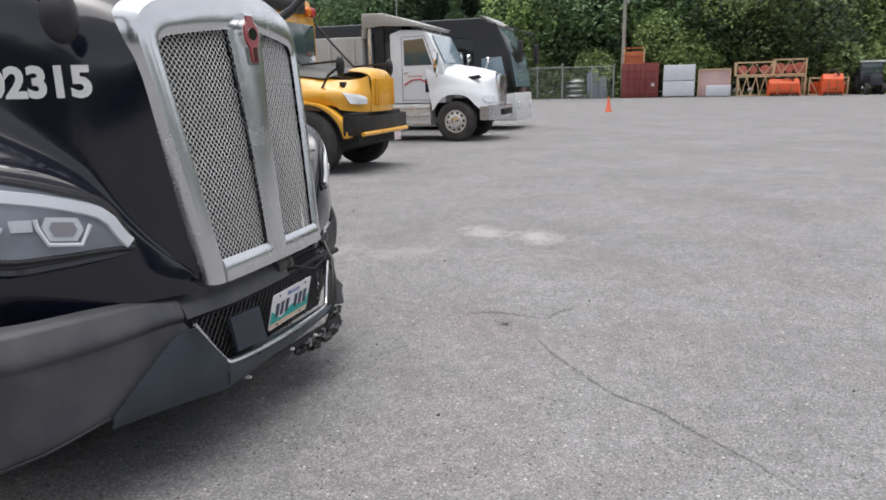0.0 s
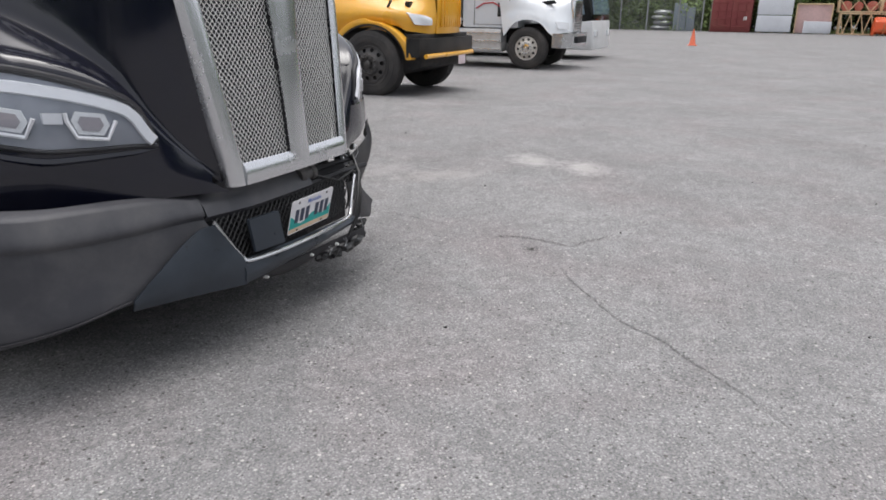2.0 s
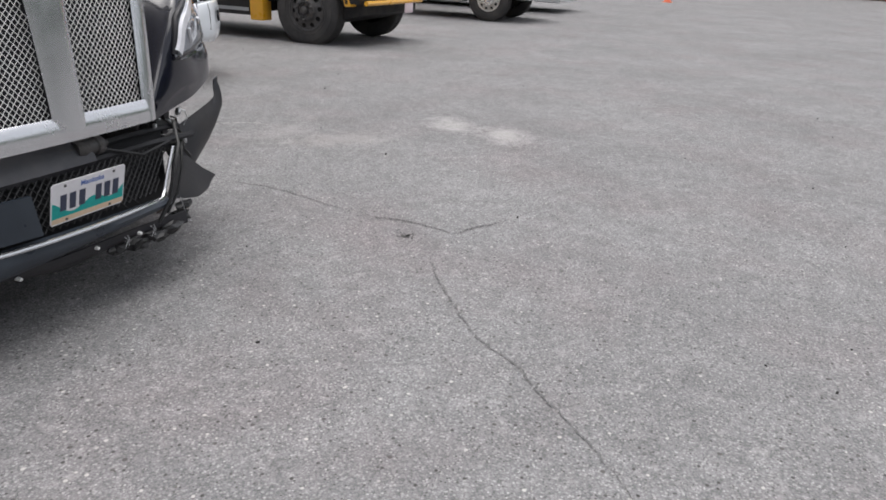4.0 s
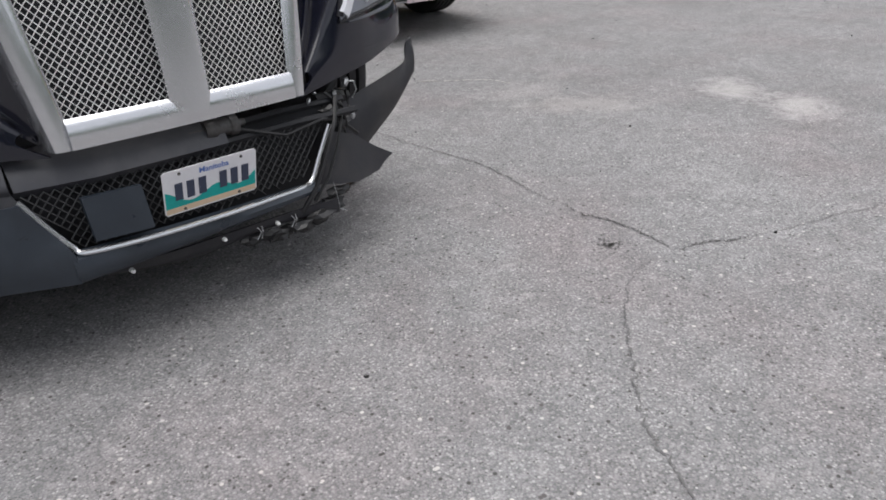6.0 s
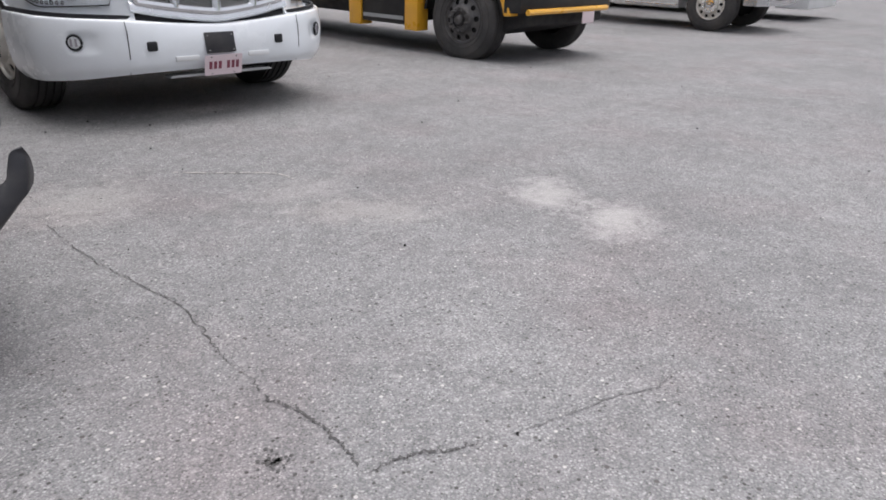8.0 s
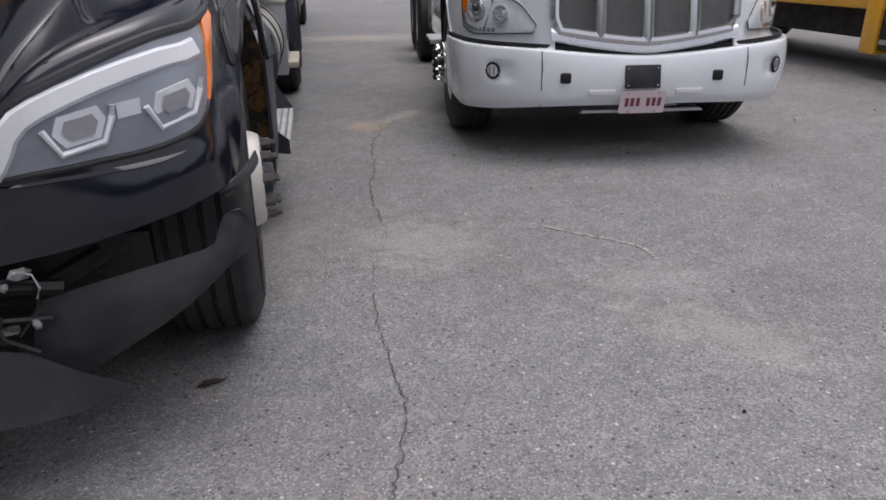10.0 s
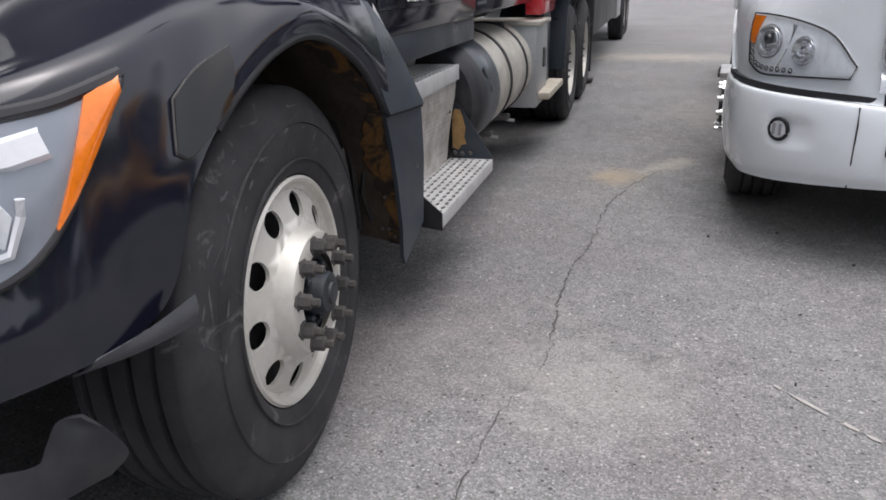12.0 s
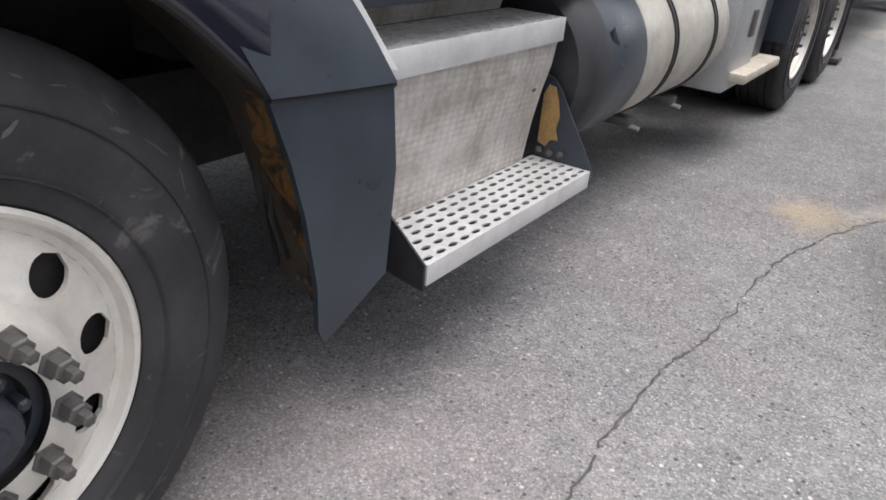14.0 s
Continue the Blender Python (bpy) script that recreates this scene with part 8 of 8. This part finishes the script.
    part("chassis", bm, "underside", d)
    bm = B()
    tube(bm, [(0.4, 6.9, 2.9), (0.4, 6.9, 4.6)], 0.012, 5)
    part("aerial", bm, "galvanised", d)


build_dump()

# ---- dark coach ----


def build_coach():
    x = 21.8
    c = thing("coach", pose(x, -0.8, rise(x, 4)), "black coach with white lower front, parked", "bus")
    bm = B()
    prism(bm, [(4.25, 0.35), (16.5, 0.35), (16.5, 3.45), (5.4, 3.5), (4.9, 3.35), (4.45, 2.4), (4.25, 1.3)], "x", -1.28, 1.28, 0.08)
    b = part("body", bm, "coach_black", c, "glossy black coach body")
    bm = B()
    prism(bm, [(4.18, 0.30), (5.0, 0.30), (5.0, 1.12), (4.22, 1.18)], "x", -1.3, 1.3, 0.05)
    part("front_mask", bm, "coach_white", b, "white lower front")
    bm = B()
    plate(bm, [(-1.18, 4.24, 1.35), (1.18, 4.24, 1.35), (1.16, 4.44, 2.4), (1.1, 4.85, 3.2), (-1.1, 4.85, 3.2), (-1.16, 4.44, 2.4)], 0.02, (0, -1, 0.3))
    part("windscreen", bm, "coach_glass", b, "large blue-grey windscreen")
    bm = B()
    plate(bm, [(-1.19, 4.82, 3.22), (1.19, 4.82, 3.22), (1.2, 5.35, 3.53), (-1.2, 5.35, 3.53)], 0.05, (0, -0.5, 1))
    part("roof_cap", bm, "dump_body", b, "dull grey cap over the windscreen")
    for s in (1, -1):
        bm = B()
        prism(bm, [(4.5, 1.35), (5.35, 1.35), (5.35, 2.25), (4.7, 2.3)], "x", s * 1.28, s * 1.292, 0.01)
        part("front_side_window", bm, "coach_glass", b, "pale blue front side window")
        for k in range(7):
            bm = B()
            box(bm, (min(s * 1.28, s * 1.29), 5.6 + 1.5 * k, 1.7), (max(s * 1.28, s * 1.29), 7.0 + 1.5 * k, 2.9), 0.02)
            part("side_window", bm, "tinted_glass", b)
        bm = B()
        box(bm, (min(s * 1.3, s * 1.5), 4.0, 2.1), (max(s * 1.3, s * 1.5), 4.16, 2.75), 0.05)
        tube(bm, [(s * 1.2, 4.6, 3.2), (s * 1.35, 4.15, 3.1), (s * 1.4, 4.08, 2.7)], 0.03, 6)
        part("mirror", bm, "bus_black", c, "hanging black mirror")
        bm = B()
        box(bm, (s * 0.95 - 0.2, 4.15, 0.7), (s * 0.95 + 0.2, 4.2, 0.88), 0.02)
        part("headlight", bm, "lamp_mirror", c)
        for y in (6.6, 13.2):
            wheel(c, s * 1.22, y, 0.52, s, "steel", 0, nuts=False)


build_coach()

# ---- far edge of the yard: stored goods, fence, wood ----
FX, FY = 56.0, -2.85
FZ = rise(FX, 0)


def container():
    c = thing("shipping_container", pose(FX, 3.85 + FY, FZ), "red steel shipping container with closed doors", "container")
    bm = B()
    box(bm, (0.05, -1.3, 0.0), (6.0, 1.45, 2.6), 0.03)
    part("body", bm, "container_red", c)
    for k, y in enumerate((-1.22, 0.08)):
        bm = B()
        box(bm, (0.0, y, 0.12), (0.05, y + 1.25, 2.5), 0.01)
        door = part("door", bm, "container_red", c)
        for z in (0.35, 0.9, 1.45, 2.0):
            bm = B()
            box(bm, (-0.03, y + 0.06, z), (0.0, y + 1.19, z + 0.12), 0.01)
            part("door_rib", bm, "container_red", door)
        for dy in (0.35, 0.9):
            bm = B()
            tube(bm, [(-0.05, y + dy, 0.1), (-0.05, y + dy, 2.5)], 0.02, 6)
            part("lock_bar", bm, "container_red", door)
    bm = B()
    box(bm, (-0.035, -1.0, 0.85), (-0.03, -0.78, 1.1))
    part("notice", bm, "letter_white", c, "small white notice")
    cr = thing("steel_crate", pose(FX, 4.45 + FY, FZ + 2.6), "orange-brown steel crate on the container", "crate")
    for y in (-0.75, 0.75):
        for x in (0.1, 1.4):
            bm = B()
            box(bm, (x, y - 0.04, 0), (x + 0.08, y + 0.04, 1.2), 0.008)
            part("post", bm, "frame_cream", cr)
    for z in (0.0, 0.55, 1.1):
        bm = B()
        box(bm, (0.08, -0.78, z), (0.12, 0.78, z + 0.09), 0.008)
        part("rail", bm, "crate_orange", cr)
    bm = B()
    box(bm, (0.2, -0.7, 0.05), (1.35, 0.7, 0.9), 0.02)
    part("load", bm, "crate_orange", cr)


container()


def stacks():
    for k, (z0, z1) in enumerate(((0.08, 1.2), (1.24, 2.4))):
        bm = B()
        box(bm, (0, -1.15, z0), (2.4, 1.15, z1), 0.05, 3)
        ob = single("wrapped_bale", bm, "wrap_white", "white plastic-wrapped bale of building boards", "bale", "wrapped bales", m=pose(FX, 1.05 + FY, FZ))
    bm = B()
    for y in (-0.9, 0, 0.8):
        box(bm, (0, y, 0), (2.4, y + 0.1, 0.08))
    single("pallet", bm, "weathered_wood", "weathered wooden pallet under the bales", "pallet", m=pose(FX, 1.05 + FY, FZ))
    p = thing("panel_rack", pose(FX, -1.5 + FY, FZ), "rack of pinkish panels with a white bundle", "rack")
    bm = B()
    box(bm, (0.3, -1.1, 0.05), (0.5, 1.1, 1.95), 0.01)
    part("panel", bm, "wrap_pink", p, "pinkish panel")
    for y in (-1.15, 1.1):
        bm = B()
        box(bm, (0.2, y, 0), (0.6, y + 0.08, 2.05), 0.01)
        part("post", bm, "frame_cream", p)
    bm = B()
    box(bm, (0.2, -1.15, 1.95), (0.6, 1.18, 2.05), 0.01)
    part("top_rail", bm, "frame_cream", p)
    bm = B()
    box(bm, (-0.3, -1.15, 0.05), (0.2, 0.6, 0.85), 0.04)
    part("bundle", bm, "wrap_white", p, "white wrapped bundle")


stacks()


def truss_frame(name, y, w, z0, h, mt, label, inner=None):
    f = thing(name, pose(FX, y + FY, FZ + z0), label, "frame", "stored steel frames")
    for a in (-w / 2, w / 2 - 0.1):
        for x in (0, 1.2):
            bm = B()
            box(bm, (x, a, 0), (x + 0.1, a + 0.1, h), 0.01)
            part("post", bm, mt, f)
    for z in (0.0, h - 0.1):
        bm = B()
        box(bm, (-0.01, -w / 2, z), (0.09, w / 2, z + 0.1), 0.01)
        part("rail", bm, mt, f)
    n = max(2, int(w / (0.3 if h > 1.3 else 0.55)))
    for k in range(n):
        a, c = -w / 2 + w * k / n, -w / 2 + w * (k + 1) / n
        bm = B()
        pts = ((0.04, a, 0.05), (0.04, c, h - 0.05)) if k % 2 else ((0.04, a, h - 0.05), (0.04, c, 0.05))
        tube(bm, pts, 0.035, 6)
        part("diagonal", bm, mt, f)
    if inner:
        bm = B()
        # drums and housings packed side by side behind the front braces
        for k, (a, r) in enumerate(((-0.3, 0.34), (0.02, 0.28), (0.3, 0.33))):
            lathe(bm, [(0.25, r * 0.5), (0.27, r * h), (0.5, r * h * 1.05), (1.0, r * h), (1.02, r * 0.4)], 14, (0, w * a, h * 0.42), "x")
            box(bm, (0.3, w * a - 0.2, 0.1), (1.0, w * a + 0.2, h * 0.3), 0.04)
        part("load", bm, inner, f, "faded red machine parts")


truss_frame("truss_frame", -4.35, 2.5, 0, 1.45, "frame_cream", "cream steel truss frame with diagonal braces")
truss_frame("truss_frame", -4.2, 2.6, 1.47, 1.0, "frame_cream", "cream frame stacked up, holding faded red parts", "red_load")
truss_frame("truss_frame", -6.6, 2.2, 1.47, 1.15, "frame_cream", "cream frame stacked up, holding faded red parts", "red_load")
truss_frame("truss_frame", -6.6, 2.2, 0, 1.45, "frame_cream", "cream steel frame behind an orange attachment")


def attachment(y, w, h):
    """An orange implement: rounded hood on side plates with a toothed edge."""
    a = thing("machine_attachment", pose(FX - 1.6, y + FY, FZ), "bright orange machine attachment resting on the ground", "machine", "orange attachments")
    bm = B()
    prism(bm, [(0.0, 0.25), (0.1, h * 0.75), (0.5, h), (1.1, h * 0.9), (1.3, 0.3), (1.1, 0.1), (0.2, 0.1)], "y", -w / 2, w / 2, 0.04)
    part("hood", bm, "machine_orange", a)
    for s in (-1, 1):
        bm = B()
        prism(bm, [(-0.1, 0.0), (1.3, 0.0), (1.2, h * 0.7), (0.1, h * 0.6)], "y", s * w / 2 - 0.03, s * w / 2 + 0.03, 0.01)
        part("side_plate", bm, "machine_orange", a)
    bm = B()
    box(bm, (-0.03, -w * 0.36, h * 0.3), (0.08, w * 0.36, h * 0.36), 0.01)
    for k in (-1, 1):
        box(bm, (-0.05, k * w * 0.22 - 0.05, h * 0.12), (0.12, k * w * 0.22 + 0.05, h * 0.66), 0.01)
    part("front_ribs", bm, "crate_orange", a, "dull orange ribs")
    bm = B()
    tube(bm, [(0.3, -w * 0.3, h * 0.9), (0.35, -w * 0.1, h * 1.12), (0.5, w * 0.15, h * 1.1), (0.6, w * 0.3, h * 0.95)], 0.05, 8)
    part("hose", bm, "rubber", a)
    for k in range(6):
        bm = B()
        box(bm, (-0.15, -w / 2 + w * k / 6 + 0.05, 0.02), (0.1, -w / 2 + w * k / 6 + 0.16, 0.14), 0.01)
        part("tooth", bm, "dark_steel", a)


attachment(-6.1, 2.0, 1.2)
truss_frame("truss_frame", -9.2, 2.6, 0, 1.25, "frame_cream", "low cream frame carrying orange parts", "machine_orange")
attachment(-9.2, 1.3, 1.5)


def tractor():
    t = thing("tractor", pose(FX, -11.9 + FY, FZ), "dark blue tractor with glazed cab", "tractor")
    bm = B()
    box(bm, (-1.4, -0.4, 0.6), (0.2, 0.4, 1.35), 0.12)
    part("hood", bm, "tractor_dark", t)
    bm = B()
    box(bm, (0.2, -0.7, 0.8), (1.6, 0.7, 1.3), 0.06)
    part("body", bm, "tractor_dark", t)
    for x in (0.25, 1.5):
        for y in (-0.72, 0.66):
            bm = B()
            box(bm, (x, y, 1.25), (x + 0.07, y + 0.07, 2.2), 0.01)
            part("cab_post", bm, "tractor_dark", t)
    bm = B()
    box(bm, (0.15, -0.8, 2.2), (1.7, 0.8, 2.34), 0.04)
    part("cab_roof", bm, "coach_white", t, "pale cab roof")
    bm = B()
    box(bm, (0.28, -0.66, 1.3), (1.5, 0.66, 2.18), 0.01)
    part("cab_glass", bm, "window_glass", t)
    ms = wheel_meshes("steel")
    for x, y, r in ((-1.0, 0.6, 0.75), (-1.0, -0.6, 0.75), (1.1, 0.85, 1.35), (1.1, -0.85, 1.35)):
        w = part("wheel", ms["wheel"], None, t, m=Matrix.Translation((x, y, 0.52 * r)) @ Matrix.Rotation(math.pi / 2 if y > 0 else -math.pi / 2, 4, "Z") @ Matrix.Scale(r, 4))
        part("tyre", ms["tyre"], None, w)
        part("brake_drum", ms["brake_drum"], None, w)
    lo = thing("loader_bucket", pose(FX - 0.5, -14.6 + FY, FZ), "grey loader bucket lying beside the tractor", "bucket")
    bm = B()
    prism(bm, [(0, 0), (0.9, 0.05), (1.0, 0.8), (0.9, 0.82), (0.78, 0.15), (0, 0.08)], "y", -0.9, 0.9, 0.01)
    part("shell", bm, "galvanised", lo)


tractor()


def fence():
    f = thing("chain_link_fence", pose(FX, 0 + FY, FZ), "chain-link fence with round galvanised posts", "fence")
    ys = [5.9, 7.6, 9.9, 11.9, 14.2, 16.5, 18.8]
    for y in ys:
        bm = B()
        tube(bm, [(0, y, -0.1), (0, y, 2.6 if y != 9.9 else 2.8)], 0.06 if y == 9.9 else 0.045, 8)
        part("post", bm, "galvanised", f)
    bm = B()
    tube(bm, [(0, ys[0], 2.45), (0, ys[-1], 2.45)], 0.025, 6)
    part("top_rail", bm, "galvanised", f)
    bm = B()
    diagonals(bm, lambda u, v: True, (5.9, 0.05), (18.8, 2.4), lambda u, v, w: Vector((0, u, min(max(v, 0.02), 2.45))) if 0 < v < 2.47 else Vector((0, u, 0.02 if v <= 0 else 2.45)), 0.16, 0.16, 0.004)
    part("wire_mesh", bm, "galvanised", f, "thin wire mesh")
    for k, (y, w, h) in enumerate(((7.6, 0.9, 2.0), (6.8, 0.6, 1.7))):
        bm = B()
        box(bm, (0, -w / 2, 0), (0.06, w / 2, h), 0.01)
        single("metal_sheet", bm, "fence_sheet", "upright blue-grey metal sheet behind the fence", "sheet", "sheets behind the fence", m=pose(FX + 0.9, y + FY, FZ, 0, 0, 4))
    rng = random.Random(4)
    for k in range(4):
        bm = B()
        bmesh.ops.create_icosphere(bm, subdivisions=2, radius=0.6, matrix=Matrix.Diagonal((0.8, 1.3, 0.35, 1)))
        single("wrapped_pack", bm, "galvanised", "grey wrapped pack lying behind the fence", "pack", "packs behind the fence", m=pose(FX + 1.2, 9.0 + FY - 0.15 * (k % 2), FZ + 0.2 + 0.38 * k, 0, 0, rng.uniform(-8, 8)))


fence()


def cone():
    x, y = 33.0, 1.55
    c = thing("traffic_cone", pose(x, y, rise(x, y)), "orange traffic cone standing on the asphalt", "cone")
    bm = B()
    lathe(bm, [(0.03, 0.16), (0.06, 0.14), (0.7, 0.03), (0.71, 0.01)], 16, axis="z")
    part("shell", bm, "cone_orange", c)
    bm = B()
    box(bm, (-0.2, -0.2, 0), (0.2, 0.2, 0.035), 0.01)
    part("base", bm, "cone_orange", c)


cone()


def pole():
    p = thing("utility_pole", pose(FX + 1.8, 5.35 + FY, FZ), "grey wooden utility pole at the wood's edge", "pole")
    bm = B()
    tube(bm, [(0, 0, -0.2), (0, 0, 5), (0.05, 0, 11)], [0.17, 0.15, 0.12], 10)
    part("shaft", bm, "pole_wood", p)
    bm = B()
    box(bm, (-0.3, -0.35, 7.2), (0.0, -0.1, 8.1), 0.03)
    part("equipment_box", bm, "galvanised", p)
    bm = B()
    box(bm, (-0.05, -1.1, 9.8), (0.05, 1.1, 9.95), 0.01)
    part("cross_arm", bm, "pole_wood", p)


pole()


def leafy(rng, height, width, base, count, leaf, shape):
    """Many small bent leaf sprays on an uneven crown."""
    vs, fs = [], []
    lobes = [(Vector((rng.gauss(0, 0.28) * width, rng.gauss(0, 0.28) * width, base + (height - base) * rng.uniform(0.1, 0.92))), rng.uniform(0.22, 0.45) * width) for _ in range(16)]
    for _ in range(count):
        if shape == "cone":
            t = rng.random() ** 0.8
            z = base + (height - base) * t
            tier = 0.75 + 0.35 * math.sin(z * 5.2)
            r = width * 0.5 * (1 - t) ** 0.85 * tier * rng.uniform(0.5, 1.08) + 0.05
            a = rng.uniform(0, 2 * math.pi)
            p = Vector((r * math.cos(a), r * math.sin(a), z - 0.25 * r))
        else:
            c, rad = lobes[rng.randrange(len(lobes))]
            d = Vector((rng.gauss(0, 1), rng.gauss(0, 1), rng.gauss(0, 0.8))).normalized()
            p = c + d * rad * rng.uniform(0.72, 1.08)
            p.z = max(p.z, base * 0.5)
        s = leaf * rng.uniform(0.5, 1.3)
        e = Euler((rng.uniform(-0.9, 0.9), rng.uniform(-0.9, 0.9), rng.uniform(0, 6.28))).to_matrix()
        k = len(vs)
        for q in ((-1, 0, -0.15), (-0.1, -0.5, 0.05), (1, 0, -0.2), (0.1, 0.5, 0.08)):
            vs.append(p + e @ (Vector(q) * s))
        fs += [(k, k + 1, k + 3), (k + 1, k + 2, k + 3)]
    return vs, fs


def tree_kind(name, seed, height, width, base, count, leaf, material, shape, label):
    rng = random.Random(seed)
    t = thing(name, pose(0, 0, 0), label, "tree", "trees of the wood edge")
    bm = B()
    lean = Vector((rng.uniform(-0.3, 0.3), rng.uniform(-0.3, 0.3), 0))
    tube(bm, [Vector((0, 0, -0.3)) + lean * 0, Vector((0, 0, height * 0.4)) + lean * 0.4, Vector((0, 0, height * 0.92)) + lean], [0.02 * height, 0.014 * height, 0.03], 8)
    if shape != "cone":
        for k in range(7):
            z = height * rng.uniform(0.3, 0.75)
            a = rng.uniform(0, 6.28)
            ln = width * rng.uniform(0.25, 0.42)
            o = Vector((0, 0, z)) + lean * (z / height)
            tube(bm, [o, o + Vector((math.cos(a) * ln * 0.5, math.sin(a) * ln * 0.5, ln * 0.45)), o + Vector((math.cos(a) * ln, math.sin(a) * ln, ln * 0.7))], [0.008 * height, 0.005 * height, 0.02], 6)
    part("trunk", bm, "bark", t)
    vs, fs = leafy(rng, height, width, base, count, leaf, shape)
    me = bpy.data.meshes.new("crown")
    me.from_pydata([v[:] for v in vs], [], fs)
    me.materials.append(MATS[material])
    part("crown", me, None, t)
    return t


def wood():
    kinds = [tree_kind("broadleaf_tree", 1, 12, 7.0, 1.2, 8500, 0.22, "leaf_mid", "round", "green leafy tree at the edge of the wood"),
             tree_kind("broadleaf_tree", 2, 14, 7.5, 2.0, 8500, 0.24, "leaf_dark", "round", "dark green leafy tree in the wood"),
             tree_kind("conifer_tree", 3, 14, 5.5, 0.6, 8500, 0.22, "leaf_dark", "cone", "dark conifer at the edge of the wood"),
             tree_kind("broadleaf_tree", 4, 9, 5.5, 0.5, 7500, 0.2, "leaf_light", "round", "light green young tree at the wood's edge"),
             tree_kind("conifer_tree", 5, 10, 4.6, 0.4, 7500, 0.2, "leaf_mid", "cone", "green conifer at the edge of the wood")]
    bush = tree_kind("bush", 6, 3.2, 3.2, 0.1, 3600, 0.15, "leaf_light", "round", "light green bush at the yard's edge")
    rng = random.Random(31)
    spots = []
    for row, (x0, step) in enumerate(((61.5, 3.6), (66.5, 4.2), (72.5, 4.6))):
        y = -34.0
        while y < 62:
            spots.append((row, x0 + rng.uniform(-1.4, 1.4), y + rng.uniform(-0.8, 0.8)))
            y += step * rng.uniform(0.8, 1.2)
    first = True
    used = set()
    for row, x, y in spots:
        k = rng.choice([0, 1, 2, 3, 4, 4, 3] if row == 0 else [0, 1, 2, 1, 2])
        m = Matrix.Translation((x, y, rise(x, y) - 0.1)) @ Matrix.Rotation(rng.uniform(0, 6.28), 4, "Z") @ Matrix.Scale(rng.uniform(0.8, 1.2), 4)
        if k not in used:
            used.add(k)
            kinds[k].matrix_basis = m
        else:
            copy_thing(kinds[k], m)
    for i in range(16):
        y = (13.5, 12.6, 15.0, 17.0, 7.2, 6.3, 9.6)[i] + FY if i < 7 else rng.uniform(-30, 40)
        x = 58.6 if i < 7 else 59.6
        m = Matrix.Translation((x, y, rise(x, y) - 0.05)) @ Matrix.Rotation(rng.uniform(0, 6.28), 4, "Z") @ Matrix.Scale(rng.uniform(0.5, 1.25), 4)
        if i == 0:
            bush.matrix_basis = m
        else:
            copy_thing(bush, m)


wood()


def wood_floor():
    """The dim, leafy depth of the wood behind its edge."""
    rng = random.Random(77)
    vs, fs = [], []
    for _ in range(16000):
        x, y, z = rng.uniform(76, 84), rng.uniform(-60, 95), rng.uniform(0.3, 15)
        s = rng.uniform(0.35, 0.9)
        e = Euler((rng.uniform(-1, 1), rng.uniform(-1, 1), rng.uniform(0, 6.28))).to_matrix()
        k = len(vs)
        for q in ((-1, 0, 0), (0, -0.6, 0.1), (1, 0, -0.1), (0, 0.6, 0.1)):
            vs.append(Vector((x, y, z + rise(x, y))) + e @ (Vector(q) * s))
        fs += [(k, k + 1, k + 3), (k + 1, k + 2, k + 3)]
    me = bpy.data.meshes.new("far_wood")
    me.from_pydata([v[:] for v in vs], [], fs)
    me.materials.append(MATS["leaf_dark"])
    single("far_wood", me, None, "dense dark green wood beyond the yard", "wood", kind="stuff")


wood_floor()


def wood_ring():
    """Unseen wood added on the other sides, to darken low reflections in paint."""
    rng = random.Random(78)
    vs, fs = [], []
    for _ in range(26000):
        side = rng.random()
        if side < 0.4:
            x, y = rng.uniform(-70, 84), rng.uniform(-52, -44)
        elif side < 0.7:
            x, y = rng.uniform(-52, -44), rng.uniform(-50, 95)
        else:
            x, y = rng.uniform(-60, 84), rng.uniform(78, 86)
        z = rng.uniform(0.2, 13) * (0.8 + 0.3 * math.sin(x * 0.21 + y * 0.17) + 0.12 * math.sin(x * 0.9 + y * 1.1))
        s = rng.uniform(0.5, 1.1)
        e = Euler((rng.uniform(-1, 1), rng.uniform(-1, 1), rng.uniform(0, 6.28))).to_matrix()
        k = len(vs)
        for q in ((-1, 0, 0), (0, -0.6, 0.1), (1, 0, -0.1), (0, 0.6, 0.1)):
            vs.append(Vector((x, y, z + rise(x, y))) + e @ (Vector(q) * s))
        fs += [(k, k + 1, k + 3), (k + 1, k + 2, k + 3)]
    me = bpy.data.meshes.new("surrounding_wood")
    me.from_pydata([v[:] for v in vs], [], fs)
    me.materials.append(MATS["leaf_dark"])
    single("surrounding_wood", me, None, "unseen dark green wood added round the yard", "wood", kind="stuff")


wood_ring()


def verge():
    """Rough grass along the wood's edge."""
    rng = random.Random(9)
    vs, fs = [], []
    for _ in range(14000):
        x, y = 57.2 + abs(rng.gauss(0, 1.6)), rng.uniform(-35, 60)
        if rng.random() < 0.5 and -15 < y < 6:
            continue
        h, a, w = rng.uniform(0.15, 0.5), rng.uniform(0, 6.28), rng.uniform(0.02, 0.05)
        z = rise(x, y)
        k = len(vs)
        vs += [(x - w * math.cos(a), y - w * math.sin(a), z), (x + w * math.cos(a), y + w * math.sin(a), z), (x + rng.uniform(-0.1, 0.1), y + rng.uniform(-0.1, 0.1), z + h)]
        fs.append((k, k + 1, k + 2))
    me = bpy.data.meshes.new("rough_grass")
    me.from_pydata(vs, [], fs)
    me.materials.append(MATS["leaf_light"])
    single("rough_grass", me, None, "rough green grass along the wood's edge", "grass", kind="stuff")


verge()
